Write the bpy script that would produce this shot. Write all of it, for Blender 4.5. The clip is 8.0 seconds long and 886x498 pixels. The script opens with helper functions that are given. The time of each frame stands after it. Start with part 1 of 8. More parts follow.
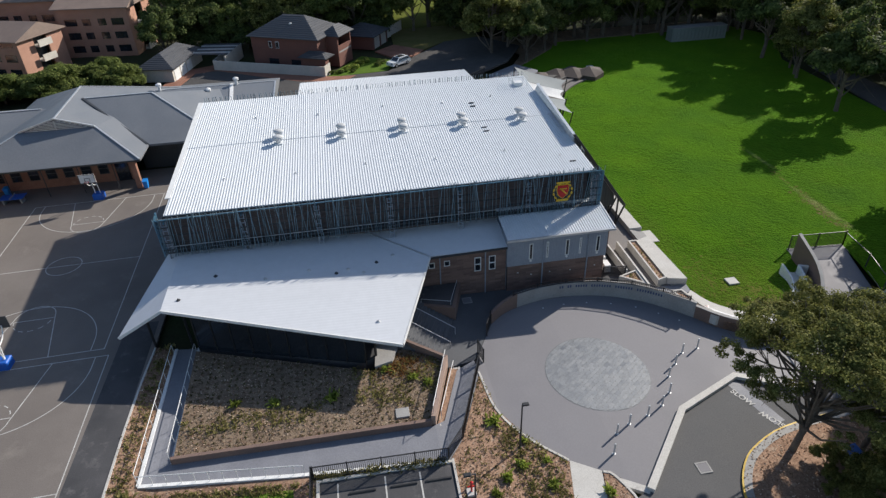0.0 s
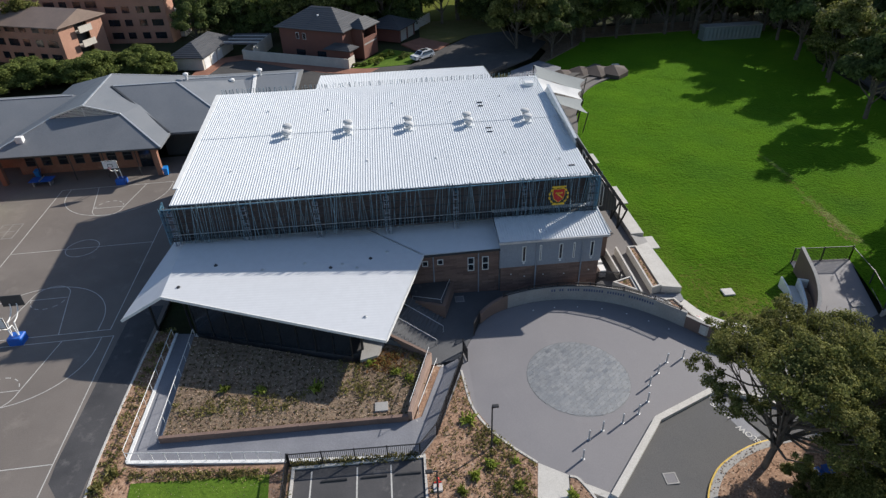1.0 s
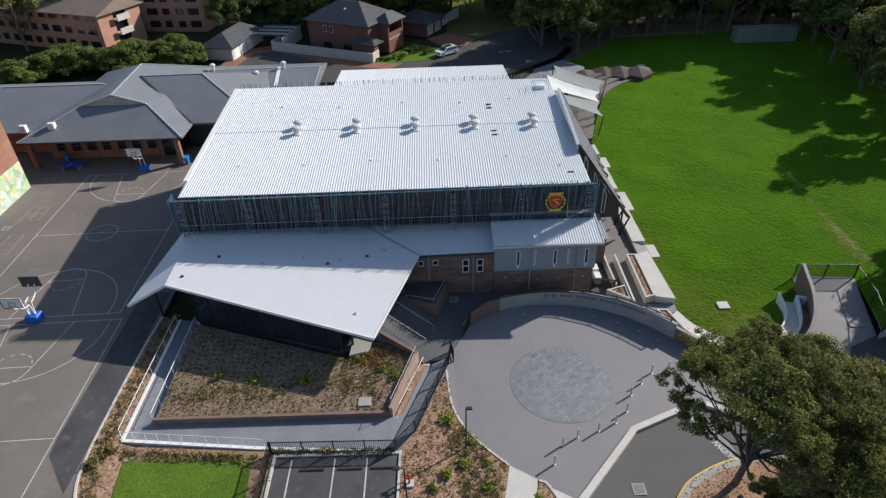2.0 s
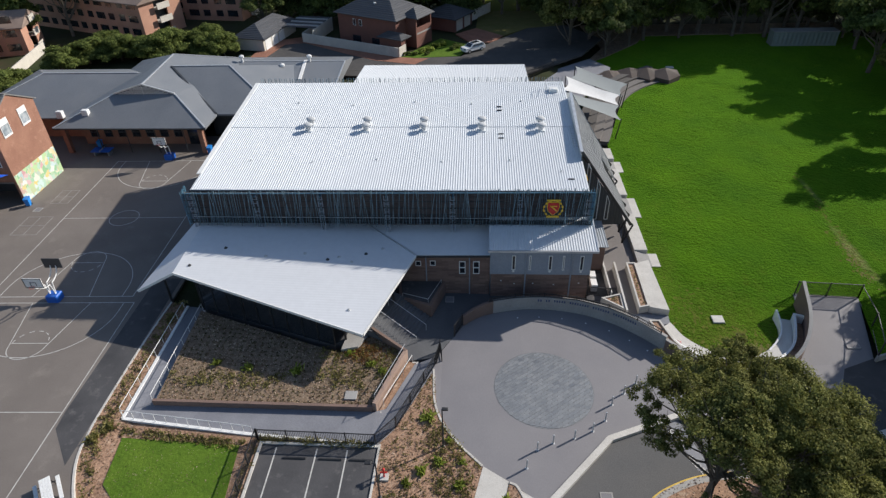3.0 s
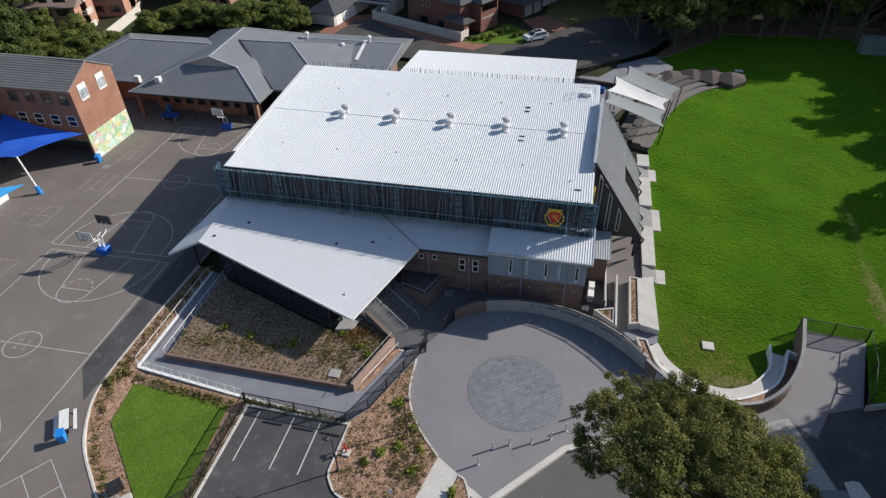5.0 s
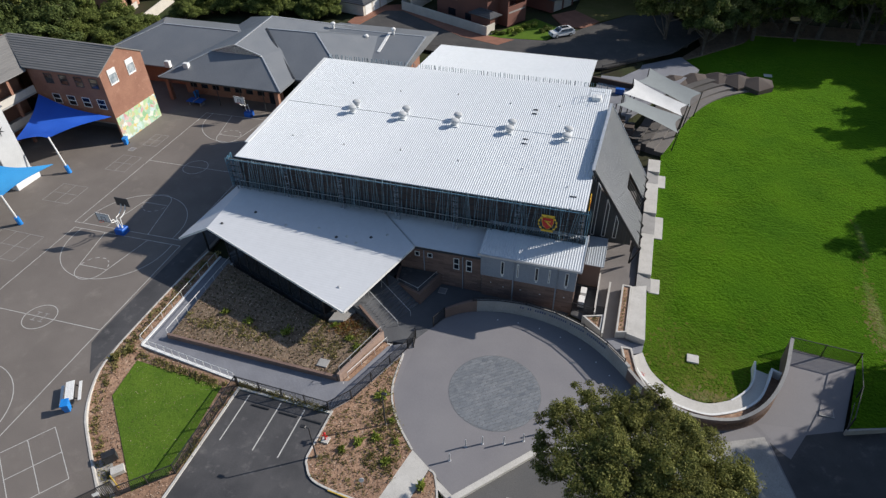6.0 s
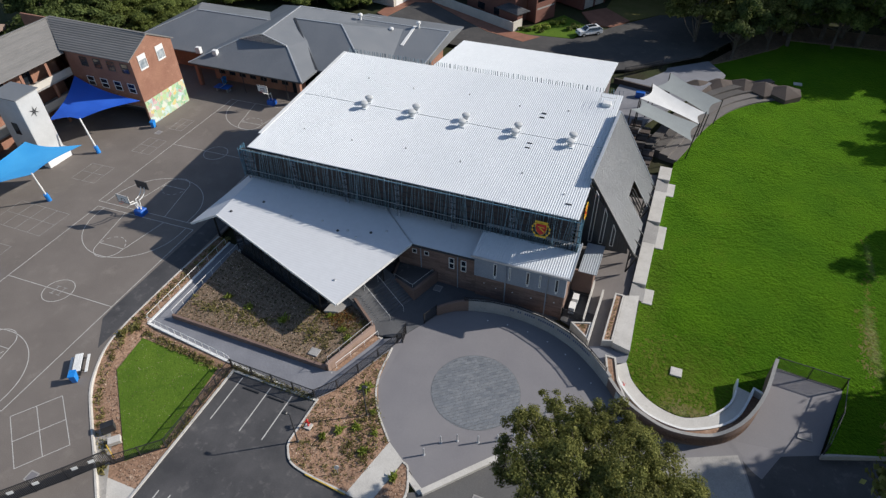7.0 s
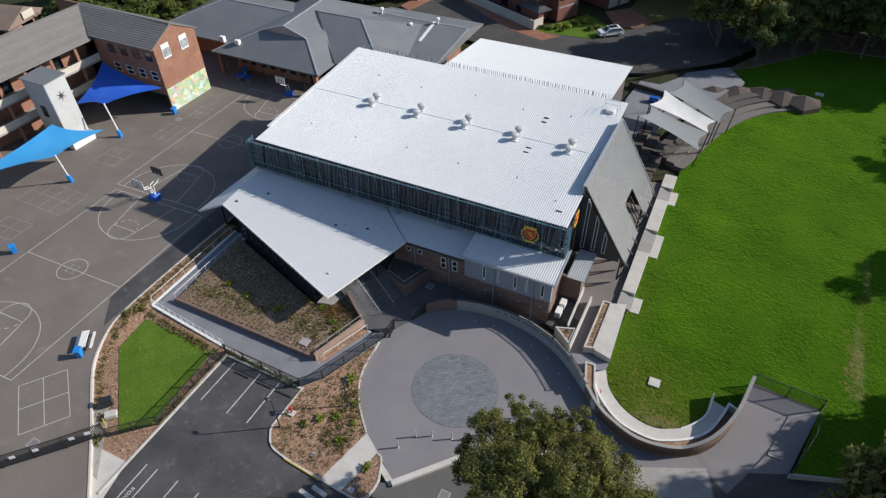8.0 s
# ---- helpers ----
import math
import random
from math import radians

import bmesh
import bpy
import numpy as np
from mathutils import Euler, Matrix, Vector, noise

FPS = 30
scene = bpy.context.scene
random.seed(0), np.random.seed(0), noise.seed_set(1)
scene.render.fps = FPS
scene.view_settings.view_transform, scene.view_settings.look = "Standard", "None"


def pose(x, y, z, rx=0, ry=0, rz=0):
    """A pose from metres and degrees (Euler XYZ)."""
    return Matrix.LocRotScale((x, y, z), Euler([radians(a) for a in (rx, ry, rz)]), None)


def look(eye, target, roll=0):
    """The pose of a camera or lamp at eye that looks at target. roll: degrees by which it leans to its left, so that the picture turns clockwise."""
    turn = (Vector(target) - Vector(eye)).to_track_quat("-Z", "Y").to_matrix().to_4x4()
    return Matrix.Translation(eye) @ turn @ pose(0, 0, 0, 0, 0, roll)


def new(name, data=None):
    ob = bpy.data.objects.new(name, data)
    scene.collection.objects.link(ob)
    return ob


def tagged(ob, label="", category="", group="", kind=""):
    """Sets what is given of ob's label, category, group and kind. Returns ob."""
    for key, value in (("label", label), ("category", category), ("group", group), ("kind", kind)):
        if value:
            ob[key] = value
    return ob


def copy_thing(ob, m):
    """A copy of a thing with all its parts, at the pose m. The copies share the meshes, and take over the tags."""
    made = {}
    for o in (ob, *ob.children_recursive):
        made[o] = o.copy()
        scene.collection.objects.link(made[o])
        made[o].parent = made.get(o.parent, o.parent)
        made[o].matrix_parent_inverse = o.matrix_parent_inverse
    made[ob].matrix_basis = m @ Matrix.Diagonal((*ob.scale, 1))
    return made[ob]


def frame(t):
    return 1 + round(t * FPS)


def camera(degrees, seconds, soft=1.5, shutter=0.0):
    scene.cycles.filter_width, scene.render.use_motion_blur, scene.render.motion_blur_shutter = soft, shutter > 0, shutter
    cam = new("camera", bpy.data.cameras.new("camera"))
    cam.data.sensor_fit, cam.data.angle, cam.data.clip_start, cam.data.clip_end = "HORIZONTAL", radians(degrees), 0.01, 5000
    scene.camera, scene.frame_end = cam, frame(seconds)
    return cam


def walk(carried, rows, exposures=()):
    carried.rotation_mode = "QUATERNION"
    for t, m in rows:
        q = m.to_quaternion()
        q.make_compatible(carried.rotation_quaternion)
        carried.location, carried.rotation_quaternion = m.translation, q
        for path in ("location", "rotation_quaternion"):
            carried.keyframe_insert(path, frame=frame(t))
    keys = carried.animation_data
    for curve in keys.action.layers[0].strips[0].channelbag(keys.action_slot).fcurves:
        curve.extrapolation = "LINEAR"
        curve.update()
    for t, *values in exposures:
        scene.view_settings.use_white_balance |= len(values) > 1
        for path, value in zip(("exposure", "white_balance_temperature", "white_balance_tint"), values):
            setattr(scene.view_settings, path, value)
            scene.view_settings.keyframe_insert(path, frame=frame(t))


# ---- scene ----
cam = camera(71.5, 8.0, 1.35)
PATH = [
    (0, (16.382, -49.065, 34.038), (16.638, -47.404, 32.953), -2.1),
    (0.5, (18.233, -49.49, 34.546), (18.429, -47.829, 33.449), -2.0),
    (1, (20.246, -49.982, 35.302), (20.38, -48.325, 34.19), -2.0),
    (1.5, (22.068, -50.323, 36.023), (22.145, -48.671, 34.898), -1.9),
    (3, (27.826, -50.927, 38.441), (27.72, -49.305, 37.275), -1.7),
    (3.5, (29.727, -50.974, 39.284), (29.56, -49.369, 38.102), -1.7),
    (4, (31.73, -50.932, 40.092), (31.496, -49.351, 38.89), -1.6),
    (4.5, (33.68, -50.77, 40.962), (33.379, -49.214, 39.742), -1.5),
    (6, (40.015, -49.6, 43.973), (39.541, -48.135, 42.697), -1.3),
    (6.5, (42.012, -49.045, 44.925), (41.488, -47.612, 43.632), -1.2),
    (7, (44.174, -48.364, 46.003), (43.595, -46.969, 44.692), -1.1),
    (7.5, (46.139, -47.745, 46.973), (45.516, -46.383, 45.648), -1.0),
    (8, (48.185, -46.966, 48.036), (47.522, -45.639, 46.695), -0.9),
]
walk(cam, [(t, look(eye, target, roll)) for t, eye, target, roll in PATH], [(0, 0.43), (4, 0.35), (8, 0.28)])

# ---- light ----
SUN_DIR = Vector((0.845, 0.535, 0.0)).normalized()
SUN_EL = radians(29)
world = bpy.data.worlds.new("sky")
scene.world = world
world.use_nodes = True
wn = world.node_tree.nodes
sky = wn.new("ShaderNodeTexSky")
sky.sky_type = "NISHITA"
sky.sun_disc = False
sky.sun_elevation = SUN_EL
sky.sun_rotation = math.atan2(SUN_DIR.x, SUN_DIR.y)
sky.air_density, sky.dust_density, sky.ozone_density = 1.0, 0.6, 1.5
wn["Background"].inputs["Strength"].default_value = 0.10
world.node_tree.links.new(sky.outputs["Color"], wn["Background"].inputs["Color"])
sun = new("sun", bpy.data.lights.new("sun", "SUN"))
sun.data.energy, sun.data.angle, sun.data.color = 4.6, radians(0.6), (1.0, 0.94, 0.85)
sun_at = Vector((SUN_DIR.x * math.cos(SUN_EL), SUN_DIR.y * math.cos(SUN_EL), math.sin(SUN_EL)))
sun.matrix_world = look(sun_at * 200, (0, 0, 0))

# ---- materials ----
def surf(name, a, b, rough=0.8, scale=0.6, fine=9.0, bump=0.15, metal=0.0, each=0.0, spots=None, spec=0.5, ribs=None, stretch=None, dist=0.05, gc=(0.78, 1.2), lumps=None, sheen=None):
    """A weathered surface: two colours blended by broad stains, fine grain over them, relief by the grain.
    each: how far single pieces differ. spots: a third colour in blotches. ribs: (axis, pitch, depth) of pressed sheet."""
    m = bpy.data.materials.new(name)
    m.use_nodes = True
    n, l = m.node_tree.nodes, m.node_tree.links
    p = n["Principled BSDF"]
    p.inputs["Metallic"].default_value = metal
    p.inputs["Specular IOR Level"].default_value = spec
    if sheen:
        p.inputs["Sheen Weight"].default_value, p.inputs["Sheen Roughness"].default_value = sheen[0], 0.5
        p.inputs["Sheen Tint"].default_value = (*sheen[1], 1)
    co = n.new("ShaderNodeTexCoord").outputs["Object"]
    if stretch:
        mp = n.new("ShaderNodeMapping")
        mp.inputs["Scale"].default_value = stretch
        l.new(co, mp.inputs["Vector"])
        co = mp.outputs["Vector"]
    info = n.new("ShaderNodeObjectInfo")
    if each:
        off = n.new("ShaderNodeVectorMath")
        off.operation = "SCALE"
        off.inputs["Scale"].default_value = 37.0
        comb = n.new("ShaderNodeCombineXYZ")
        for k in range(3):
            l.new(info.outputs["Random"], comb.inputs[k])
        l.new(comb.outputs[0], off.inputs[0])
        add = n.new("ShaderNodeVectorMath")
        l.new(co, add.inputs[0])
        l.new(off.outputs[0], add.inputs[1])
        co = add.outputs[0]

    def tex(s, d, r=0.6):
        t = n.new("ShaderNodeTexNoise")
        t.inputs["Scale"].default_value, t.inputs["Detail"].default_value, t.inputs["Roughness"].default_value = s, d, r
        l.new(co, t.inputs["Vector"])
        return t.outputs["Fac"]

    def ramp(v, lo, hi):
        r = n.new("ShaderNodeMapRange")
        r.inputs[1].default_value, r.inputs[2].default_value = lo, hi
        l.new(v, r.inputs[0])
        return r.outputs[0]

    def mix(f, c1, c2, how="MIX"):
        x = n.new("ShaderNodeMix")
        x.data_type, x.blend_type = "RGBA", how
        for k, v in ((0, f), (6, c1), (7, c2)):
            if isinstance(v, bpy.types.NodeSocket):
                l.new(v, x.inputs[k])
            else:
                x.inputs[k].default_value = v if k == 0 else (*v, 1) if len(v) == 3 else v
        return x.outputs[2]

    broad = ramp(tex(scale, 4), 0.32, 0.68)
    grain = tex(fine, 5, 0.7)
    c = mix(broad, a, b)
    if spots:
        c = mix(ramp(tex(scale * 2.7, 6, 0.7), 0.56, 0.72), c, spots)
    gr = n.new("ShaderNodeMapRange")
    gr.inputs[1].default_value, gr.inputs[2].default_value, gr.inputs[3].default_value, gr.inputs[4].default_value = 0.25, 0.75, gc[0], gc[1]
    l.new(grain, gr.inputs[0])
    hs = n.new("ShaderNodeHueSaturation")
    l.new(c, hs.inputs["Color"])
    if each:
        ev = n.new("ShaderNodeMapRange")
        ev.inputs[3].default_value, ev.inputs[4].default_value = 1 - each, 1 + each
        l.new(info.outputs["Random"], ev.inputs[0])
        mu = n.new("ShaderNodeMath")
        mu.operation = "MULTIPLY"
        l.new(gr.outputs[0], mu.inputs[0])
        l.new(ev.outputs[0], mu.inputs[1])
        l.new(mu.outputs[0], hs.inputs["Value"])
    else:
        l.new(gr.outputs[0], hs.inputs["Value"])
    l.new(hs.outputs[0], p.inputs["Base Color"])
    rr = n.new("ShaderNodeMapRange")
    rr.inputs[3].default_value, rr.inputs[4].default_value = max(0.05, rough - 0.1), min(1, rough + 0.1)
    l.new(broad, rr.inputs[0])
    l.new(rr.outputs[0], p.inputs["Roughness"])
    bp = n.new("ShaderNodeBump")
    bp.inputs["Strength"].default_value, bp.inputs["Distance"].default_value = min(1.0, bump * 2), dist
    l.new(grain, bp.inputs["Height"])
    if ribs:
        ax, pitch, depth = ribs
        w = n.new("ShaderNodeTexWave")
        w.bands_direction = ax
        w.inputs["Scale"].default_value = 0.314 / pitch
        l.new(n.new("ShaderNodeTexCoord").outputs["Object"], w.inputs["Vector"])
        b2 = n.new("ShaderNodeBump")
        b2.inputs["Strength"].default_value, b2.inputs["Distance"].default_value = 1.0, depth
        l.new(w.outputs["Fac"], b2.inputs["Height"])
        l.new(bp.outputs[0], b2.inputs["Normal"])
        l.new(b2.outputs[0], p.inputs["Normal"])
    elif lumps:
        b3 = n.new("ShaderNodeBump")
        b3.inputs["Strength"].default_value, b3.inputs["Distance"].default_value = 1.0, lumps[1]
        l.new(tex(lumps[0], 3, 0.55), b3.inputs["Height"])
        l.new(bp.outputs[0], b3.inputs["Normal"])
        l.new(b3.outputs[0], p.inputs["Normal"])
    else:
        l.new(bp.outputs[0], p.inputs["Normal"])
    return m


def glass(name, tint=(0.03, 0.04, 0.05)):
    m = surf(name, tint, tuple(v * 1.6 for v in tint), rough=0.12, bump=0.01, spec=0.8)
    return m


def leafy(name, a, b, c):
    """Foliage: each leaf clump of its own shade, some light through the leaves."""
    m = bpy.data.materials.new(name)
    m.use_nodes = True
    n, l = m.node_tree.nodes, m.node_tree.links
    p = n["Principled BSDF"]
    geo = n.new("ShaderNodeNewGeometry")
    cr = n.new("ShaderNodeValToRGB")
    cr.color_ramp.elements[0].color, cr.color_ramp.elements[1].color = (*a, 1), (*c, 1)
    cr.color_ramp.elements.new(0.55).color = (*b, 1)
    l.new(geo.outputs["Random Per Island"], cr.inputs[0])
    tn = n.new("ShaderNodeTexNoise")
    tn.inputs["Scale"].default_value = 0.5
    l.new(n.new("ShaderNodeTexCoord").outputs["Object"], tn.inputs["Vector"])
    mr = n.new("ShaderNodeMapRange")
    mr.inputs[1].default_value, mr.inputs[2].default_value, mr.inputs[3].default_value, mr.inputs[4].default_value = 0.3, 0.7, 0.65, 1.35
    l.new(tn.outputs["Fac"], mr.inputs[0])
    hs = n.new("ShaderNodeHueSaturation")
    l.new(cr.outputs[0], hs.inputs["Color"])
    l.new(mr.outputs[0], hs.inputs["Value"])
    l.new(hs.outputs[0], p.inputs["Base Color"])
    p.inputs["Roughness"].default_value = 0.7
    p.inputs["Specular IOR Level"].default_value = 0.1
    tr = n.new("ShaderNodeBsdfTranslucent")
    l.new(hs.outputs[0], tr.inputs["Color"])
    mx = n.new("ShaderNodeMixShader")
    mx.inputs[0].default_value = 0.4
    l.new(p.outputs[0], mx.inputs[1])
    l.new(tr.outputs[0], mx.inputs[2])
    l.new(mx.outputs[0], n["Material Output"].inputs["Surface"])
    return m


def turf():
    """Long mown grass: yellowish and deep green patches, tufts that are rough in places and flat in others."""
    m = surf("grass", (0.021, 0.07, 0.003), (0.051, 0.12, 0.005), 0.95, 0.16, 5.5, 1.0, spots=(0.058, 0.095, 0.008), spec=0.02, dist=0.22, gc=(0.4, 1.6), sheen=(0.44, (0.4, 0.82, 0.06)))
    n, l = m.node_tree.nodes, m.node_tree.links
    p = n["Principled BSDF"]
    co = n.new("ShaderNodeTexCoord").outputs["Object"]

    def noise_at(s, d, r):
        t = n.new("ShaderNodeTexNoise")
        t.inputs["Scale"].default_value, t.inputs["Detail"].default_value, t.inputs["Roughness"].default_value = s, d, r
        l.new(co, t.inputs["Vector"])
        return t.outputs["Fac"]

    rough = n.new("ShaderNodeMapRange")
    rough.inputs[1].default_value, rough.inputs[2].default_value, rough.inputs[3].default_value, rough.inputs[4].default_value = 0.36, 0.64, 0.2, 1.0
    l.new(noise_at(0.2, 4, 0.65), rough.inputs[0])
    tuft = n.new("ShaderNodeTexVoronoi")
    tuft.feature = "SMOOTH_F1"
    tuft.inputs["Scale"].default_value, tuft.inputs["Smoothness"].default_value = 2.6, 0.5
    wob = n.new("ShaderNodeVectorMath")
    ns = n.new("ShaderNodeTexNoise")
    ns.inputs["Scale"].default_value = 1.1
    l.new(co, ns.inputs["Vector"])
    l.new(co, wob.inputs[0])
    l.new(ns.outputs["Color"], wob.inputs[1])
    l.new(wob.outputs[0], tuft.inputs["Vector"])
    old = p.inputs["Normal"].links[0].from_socket
    last = old
    for height, dist in ((tuft.outputs["Distance"], -0.22), (noise_at(4.2, 4, 0.7), 0.2), (noise_at(0.6, 3, 0.55), 0.28)):
        b = n.new("ShaderNodeBump")
        b.inputs["Distance"].default_value = dist
        l.new(rough.outputs[0], b.inputs["Strength"])
        l.new(height, b.inputs["Height"])
        l.new(last, b.inputs["Normal"])
        last = b.outputs[0]
    l.new(last, p.inputs["Normal"])
    return m


M = dict(
    earth=surf("earth", (0.05, 0.045, 0.03), (0.035, 0.05, 0.02), 0.95, 0.12, 3, 0.4, spec=0.05),
    court=surf("court_asphalt", (0.196, 0.173, 0.157), (0.158, 0.139, 0.127), 0.9, 0.13, 14, 0.2, spots=(0.22, 0.195, 0.175), spec=0.2),
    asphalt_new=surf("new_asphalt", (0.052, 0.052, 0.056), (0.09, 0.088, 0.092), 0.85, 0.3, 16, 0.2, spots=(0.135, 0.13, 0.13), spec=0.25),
    road=surf("road_asphalt", (0.06, 0.058, 0.058), (0.09, 0.085, 0.082), 0.88, 0.35, 8, 0.2, spots=(0.115, 0.105, 0.098), spec=0.2),
    drive=surf("drive_asphalt", (0.10, 0.10, 0.103), (0.125, 0.122, 0.122), 0.88, 0.25, 14, 0.15, spec=0.2),
    plaza=surf("plaza_concrete", (0.182, 0.176, 0.19), (0.214, 0.207, 0.218), 0.7, 0.18, 12, 0.05, gc=(0.9, 1.1), spec=0.3),
    terrace=surf("terrace_paving", (0.15, 0.135, 0.13), (0.185, 0.167, 0.16), 0.8, 0.5, 10, 0.08),
    # stairs and entrance court: deep shade is put into these darkened colours
    stair_shaded=surf("stair_shaded", (0.1, 0.103, 0.112), (0.13, 0.134, 0.144), 0.8, 0.5, 10, 0.08),
    court_shaded=surf("shade_toned_paving", (0.072, 0.075, 0.084), (0.1, 0.104, 0.113), 0.8, 0.5, 10, 0.08),
    path=surf("grey_path", (0.172, 0.176, 0.2), (0.212, 0.217, 0.242), 0.75, 0.5, 10, 0.08),
    conc=surf("pale_concrete", (0.46, 0.44, 0.41), (0.55, 0.53, 0.5), 0.85, 0.7, 12, 0.1, spots=(0.4, 0.38, 0.35)),
    conc_grey=surf("grey_concrete", (0.28, 0.27, 0.26), (0.35, 0.34, 0.33), 0.85, 0.6, 12, 0.1, spots=(0.24, 0.23, 0.22)),
    paver=surf("bluestone_paver", (0.132, 0.142, 0.158), (0.195, 0.205, 0.217), 0.46, 0.7, 9, 0.03, each=0.08, gc=(0.75, 1.25), spec=1.0),
    joint=surf("joint", (0.125, 0.132, 0.14), (0.155, 0.162, 0.17), 0.6, 2, 20, 0.1),
    mulch=surf("mulch", (0.345, 0.22, 0.15), (0.25, 0.155, 0.106), 0.95, 0.5, 5, 1.0, spots=(0.43, 0.33, 0.25), gc=(0.5, 1.5), spec=0.2),
    mulch_pale=surf("pale_mulch", (0.24, 0.178, 0.126), (0.17, 0.124, 0.087), 0.95, 0.6, 5, 1.0, spots=(0.36, 0.29, 0.2), gc=(0.5, 1.5), spec=0.2),
    grass=turf(),
    lawn=surf("lawn", (0.07, 0.13, 0.014), (0.1, 0.165, 0.02), 0.9, 0.5, 5, 0.8, spots=(0.06, 0.115, 0.014), spec=0.1, gc=(0.65, 1.35)),
    worn=surf("worn_grass", (0.1, 0.13, 0.02), (0.125, 0.13, 0.03), 0.95, 1.5, 6, 0.6, spec=0.02),
    dirt=surf("bare_soil", (0.17, 0.145, 0.06), (0.13, 0.13, 0.045), 0.95, 0.5, 6, 0.6, spec=0.02),
    line=surf("line_paint", (0.55, 0.54, 0.52), (0.42, 0.41, 0.39), 0.8, 1.5, 14, 0.1),
    line_old=surf("worn_line_paint", (0.36, 0.35, 0.34), (0.22, 0.21, 0.2), 0.85, 1.5, 14, 0.1),
    yellow=surf("yellow_paint", (0.6, 0.4, 0.06), (0.5, 0.33, 0.05), 0.7, 1.5, 14, 0.05),
    roof=surf("pale_steel_roof", (0.64, 0.664, 0.69), (0.605, 0.633, 0.66), 0.6, 0.1, 1.5, 0.02, gc=(0.94, 1.05), spec=0.2),
    roof_flat=surf("pale_canopy_roof", (0.62, 0.635, 0.665), (0.59, 0.605, 0.635), 0.5, 0.12, 1.5, 0.02, gc=(0.95, 1.04), ribs=("Y", 0.3, 0.004), spec=0.25),
    # lobby roof: greyed so that the sunlit sheet looks shaded
    lobby_roof=surf("shade_grey_steel_roof", (0.34, 0.375, 0.41), (0.38, 0.41, 0.445), 0.55, 0.3, 3, 0.02, gc=(0.92, 1.06), spec=0.25),
    galv=surf("galvanised_steel", (0.6, 0.61, 0.62), (0.5, 0.51, 0.52), 0.4, 1.5, 12, 0.05, metal=0.5),
    dark_metal=surf("charcoal_steel", (0.03, 0.032, 0.036), (0.045, 0.047, 0.052), 0.5, 1, 10, 0.05),
    black=surf("black_powder_coat", (0.018, 0.018, 0.02), (0.028, 0.028, 0.03), 0.45, 2, 12, 0.03),
    blue_steel=surf("blue_grey_steel", (0.06, 0.15, 0.23), (0.09, 0.2, 0.28), 0.45, 1.2, 10, 0.05),
    lou=surf("louvre_steel", (0.09, 0.155, 0.192), (0.175, 0.252, 0.295), 0.45, 1.2, 10, 0.05, each=0.45),
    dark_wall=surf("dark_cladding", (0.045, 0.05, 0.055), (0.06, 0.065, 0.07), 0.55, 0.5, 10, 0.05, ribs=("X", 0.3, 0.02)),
    # same cladding for the hall's side walls: darker tone, ribs along Y
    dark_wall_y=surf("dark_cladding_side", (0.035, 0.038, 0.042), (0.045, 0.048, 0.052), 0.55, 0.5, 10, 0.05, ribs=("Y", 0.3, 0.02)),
    high_wall=surf("brown_block_wall", (0.085, 0.07, 0.07), (0.12, 0.096, 0.092), 0.8, 0.6, 10, 0.1, spots=(0.06, 0.05, 0.055), ribs=("Z", 0.4, 0.02)),
    grey_clad=surf("grey_cladding", (0.24, 0.27, 0.32), (0.28, 0.31, 0.36), 0.5, 0.5, 10, 0.03, ribs=("X", 0.25, 0.008)),
    awning=surf("grey_awning_sheet", (0.35, 0.35, 0.355), (0.385, 0.385, 0.39), 0.6, 0.15, 3, 0.0, spec=0.2, gc=(0.96, 1.04)),
    brick_tan=surf("tan_brick", (0.29, 0.2, 0.16), (0.36, 0.255, 0.205), 0.85, 0.8, 14, 0.15, ribs=("Z", 0.17, 0.012)),
    leaf_olive=leafy("olive_tufts", (0.055, 0.06, 0.02), (0.1, 0.097, 0.038), (0.19, 0.165, 0.075)),
    brick_course=surf("brown_split_block", (0.17, 0.108, 0.09), (0.22, 0.145, 0.12), 0.85, 0.9, 14, 0.2, each=0.22),
    brick_joint=surf("dark_mortar", (0.08, 0.062, 0.055), (0.1, 0.078, 0.07), 0.9, 1.0, 14, 0.1),
    brown_seat=surf("brown_seat_block", (0.062, 0.046, 0.04), (0.085, 0.064, 0.055), 0.85, 0.6, 12, 0.1),
    brick_wall=surf("brown_brick_wall", (0.165, 0.11, 0.09), (0.21, 0.14, 0.115), 0.85, 0.5, 14, 0.15, ribs=("Z", 0.17, 0.01)),
    orange_brick=surf("orange_brick", (0.3, 0.15, 0.1), (0.245, 0.12, 0.082), 0.85, 0.5, 10, 0.25, spots=(0.36, 0.2, 0.14), gc=(0.62, 1.38), ribs=("Z", 0.086, 0.006)),
    red_brick=surf("red_brick", (0.15, 0.062, 0.047), (0.2, 0.084, 0.062), 0.85, 0.4, 16, 0.2, ribs=("Z", 0.086, 0.006)),
    pink_brick=surf("pink_brick", (0.4, 0.21, 0.145), (0.47, 0.26, 0.185), 0.85, 0.4, 16, 0.2, ribs=("Z", 0.086, 0.006)),
    tile_dark=surf("dark_roof_tile", (0.055, 0.057, 0.065), (0.075, 0.077, 0.085), 0.6, 0.5, 9, 0.1, each=0.1),
    tile_grey=surf("grey_roof_tile", (0.178, 0.173, 0.168), (0.21, 0.202, 0.195), 0.75, 0.5, 9, 0.1, each=0.06, gc=(0.9, 1.1), spec=0.2),
    tile_brown=surf("brown_roof_tile", (0.22, 0.165, 0.14), (0.27, 0.205, 0.172), 0.8, 0.5, 9, 0.2, spec=0.2),
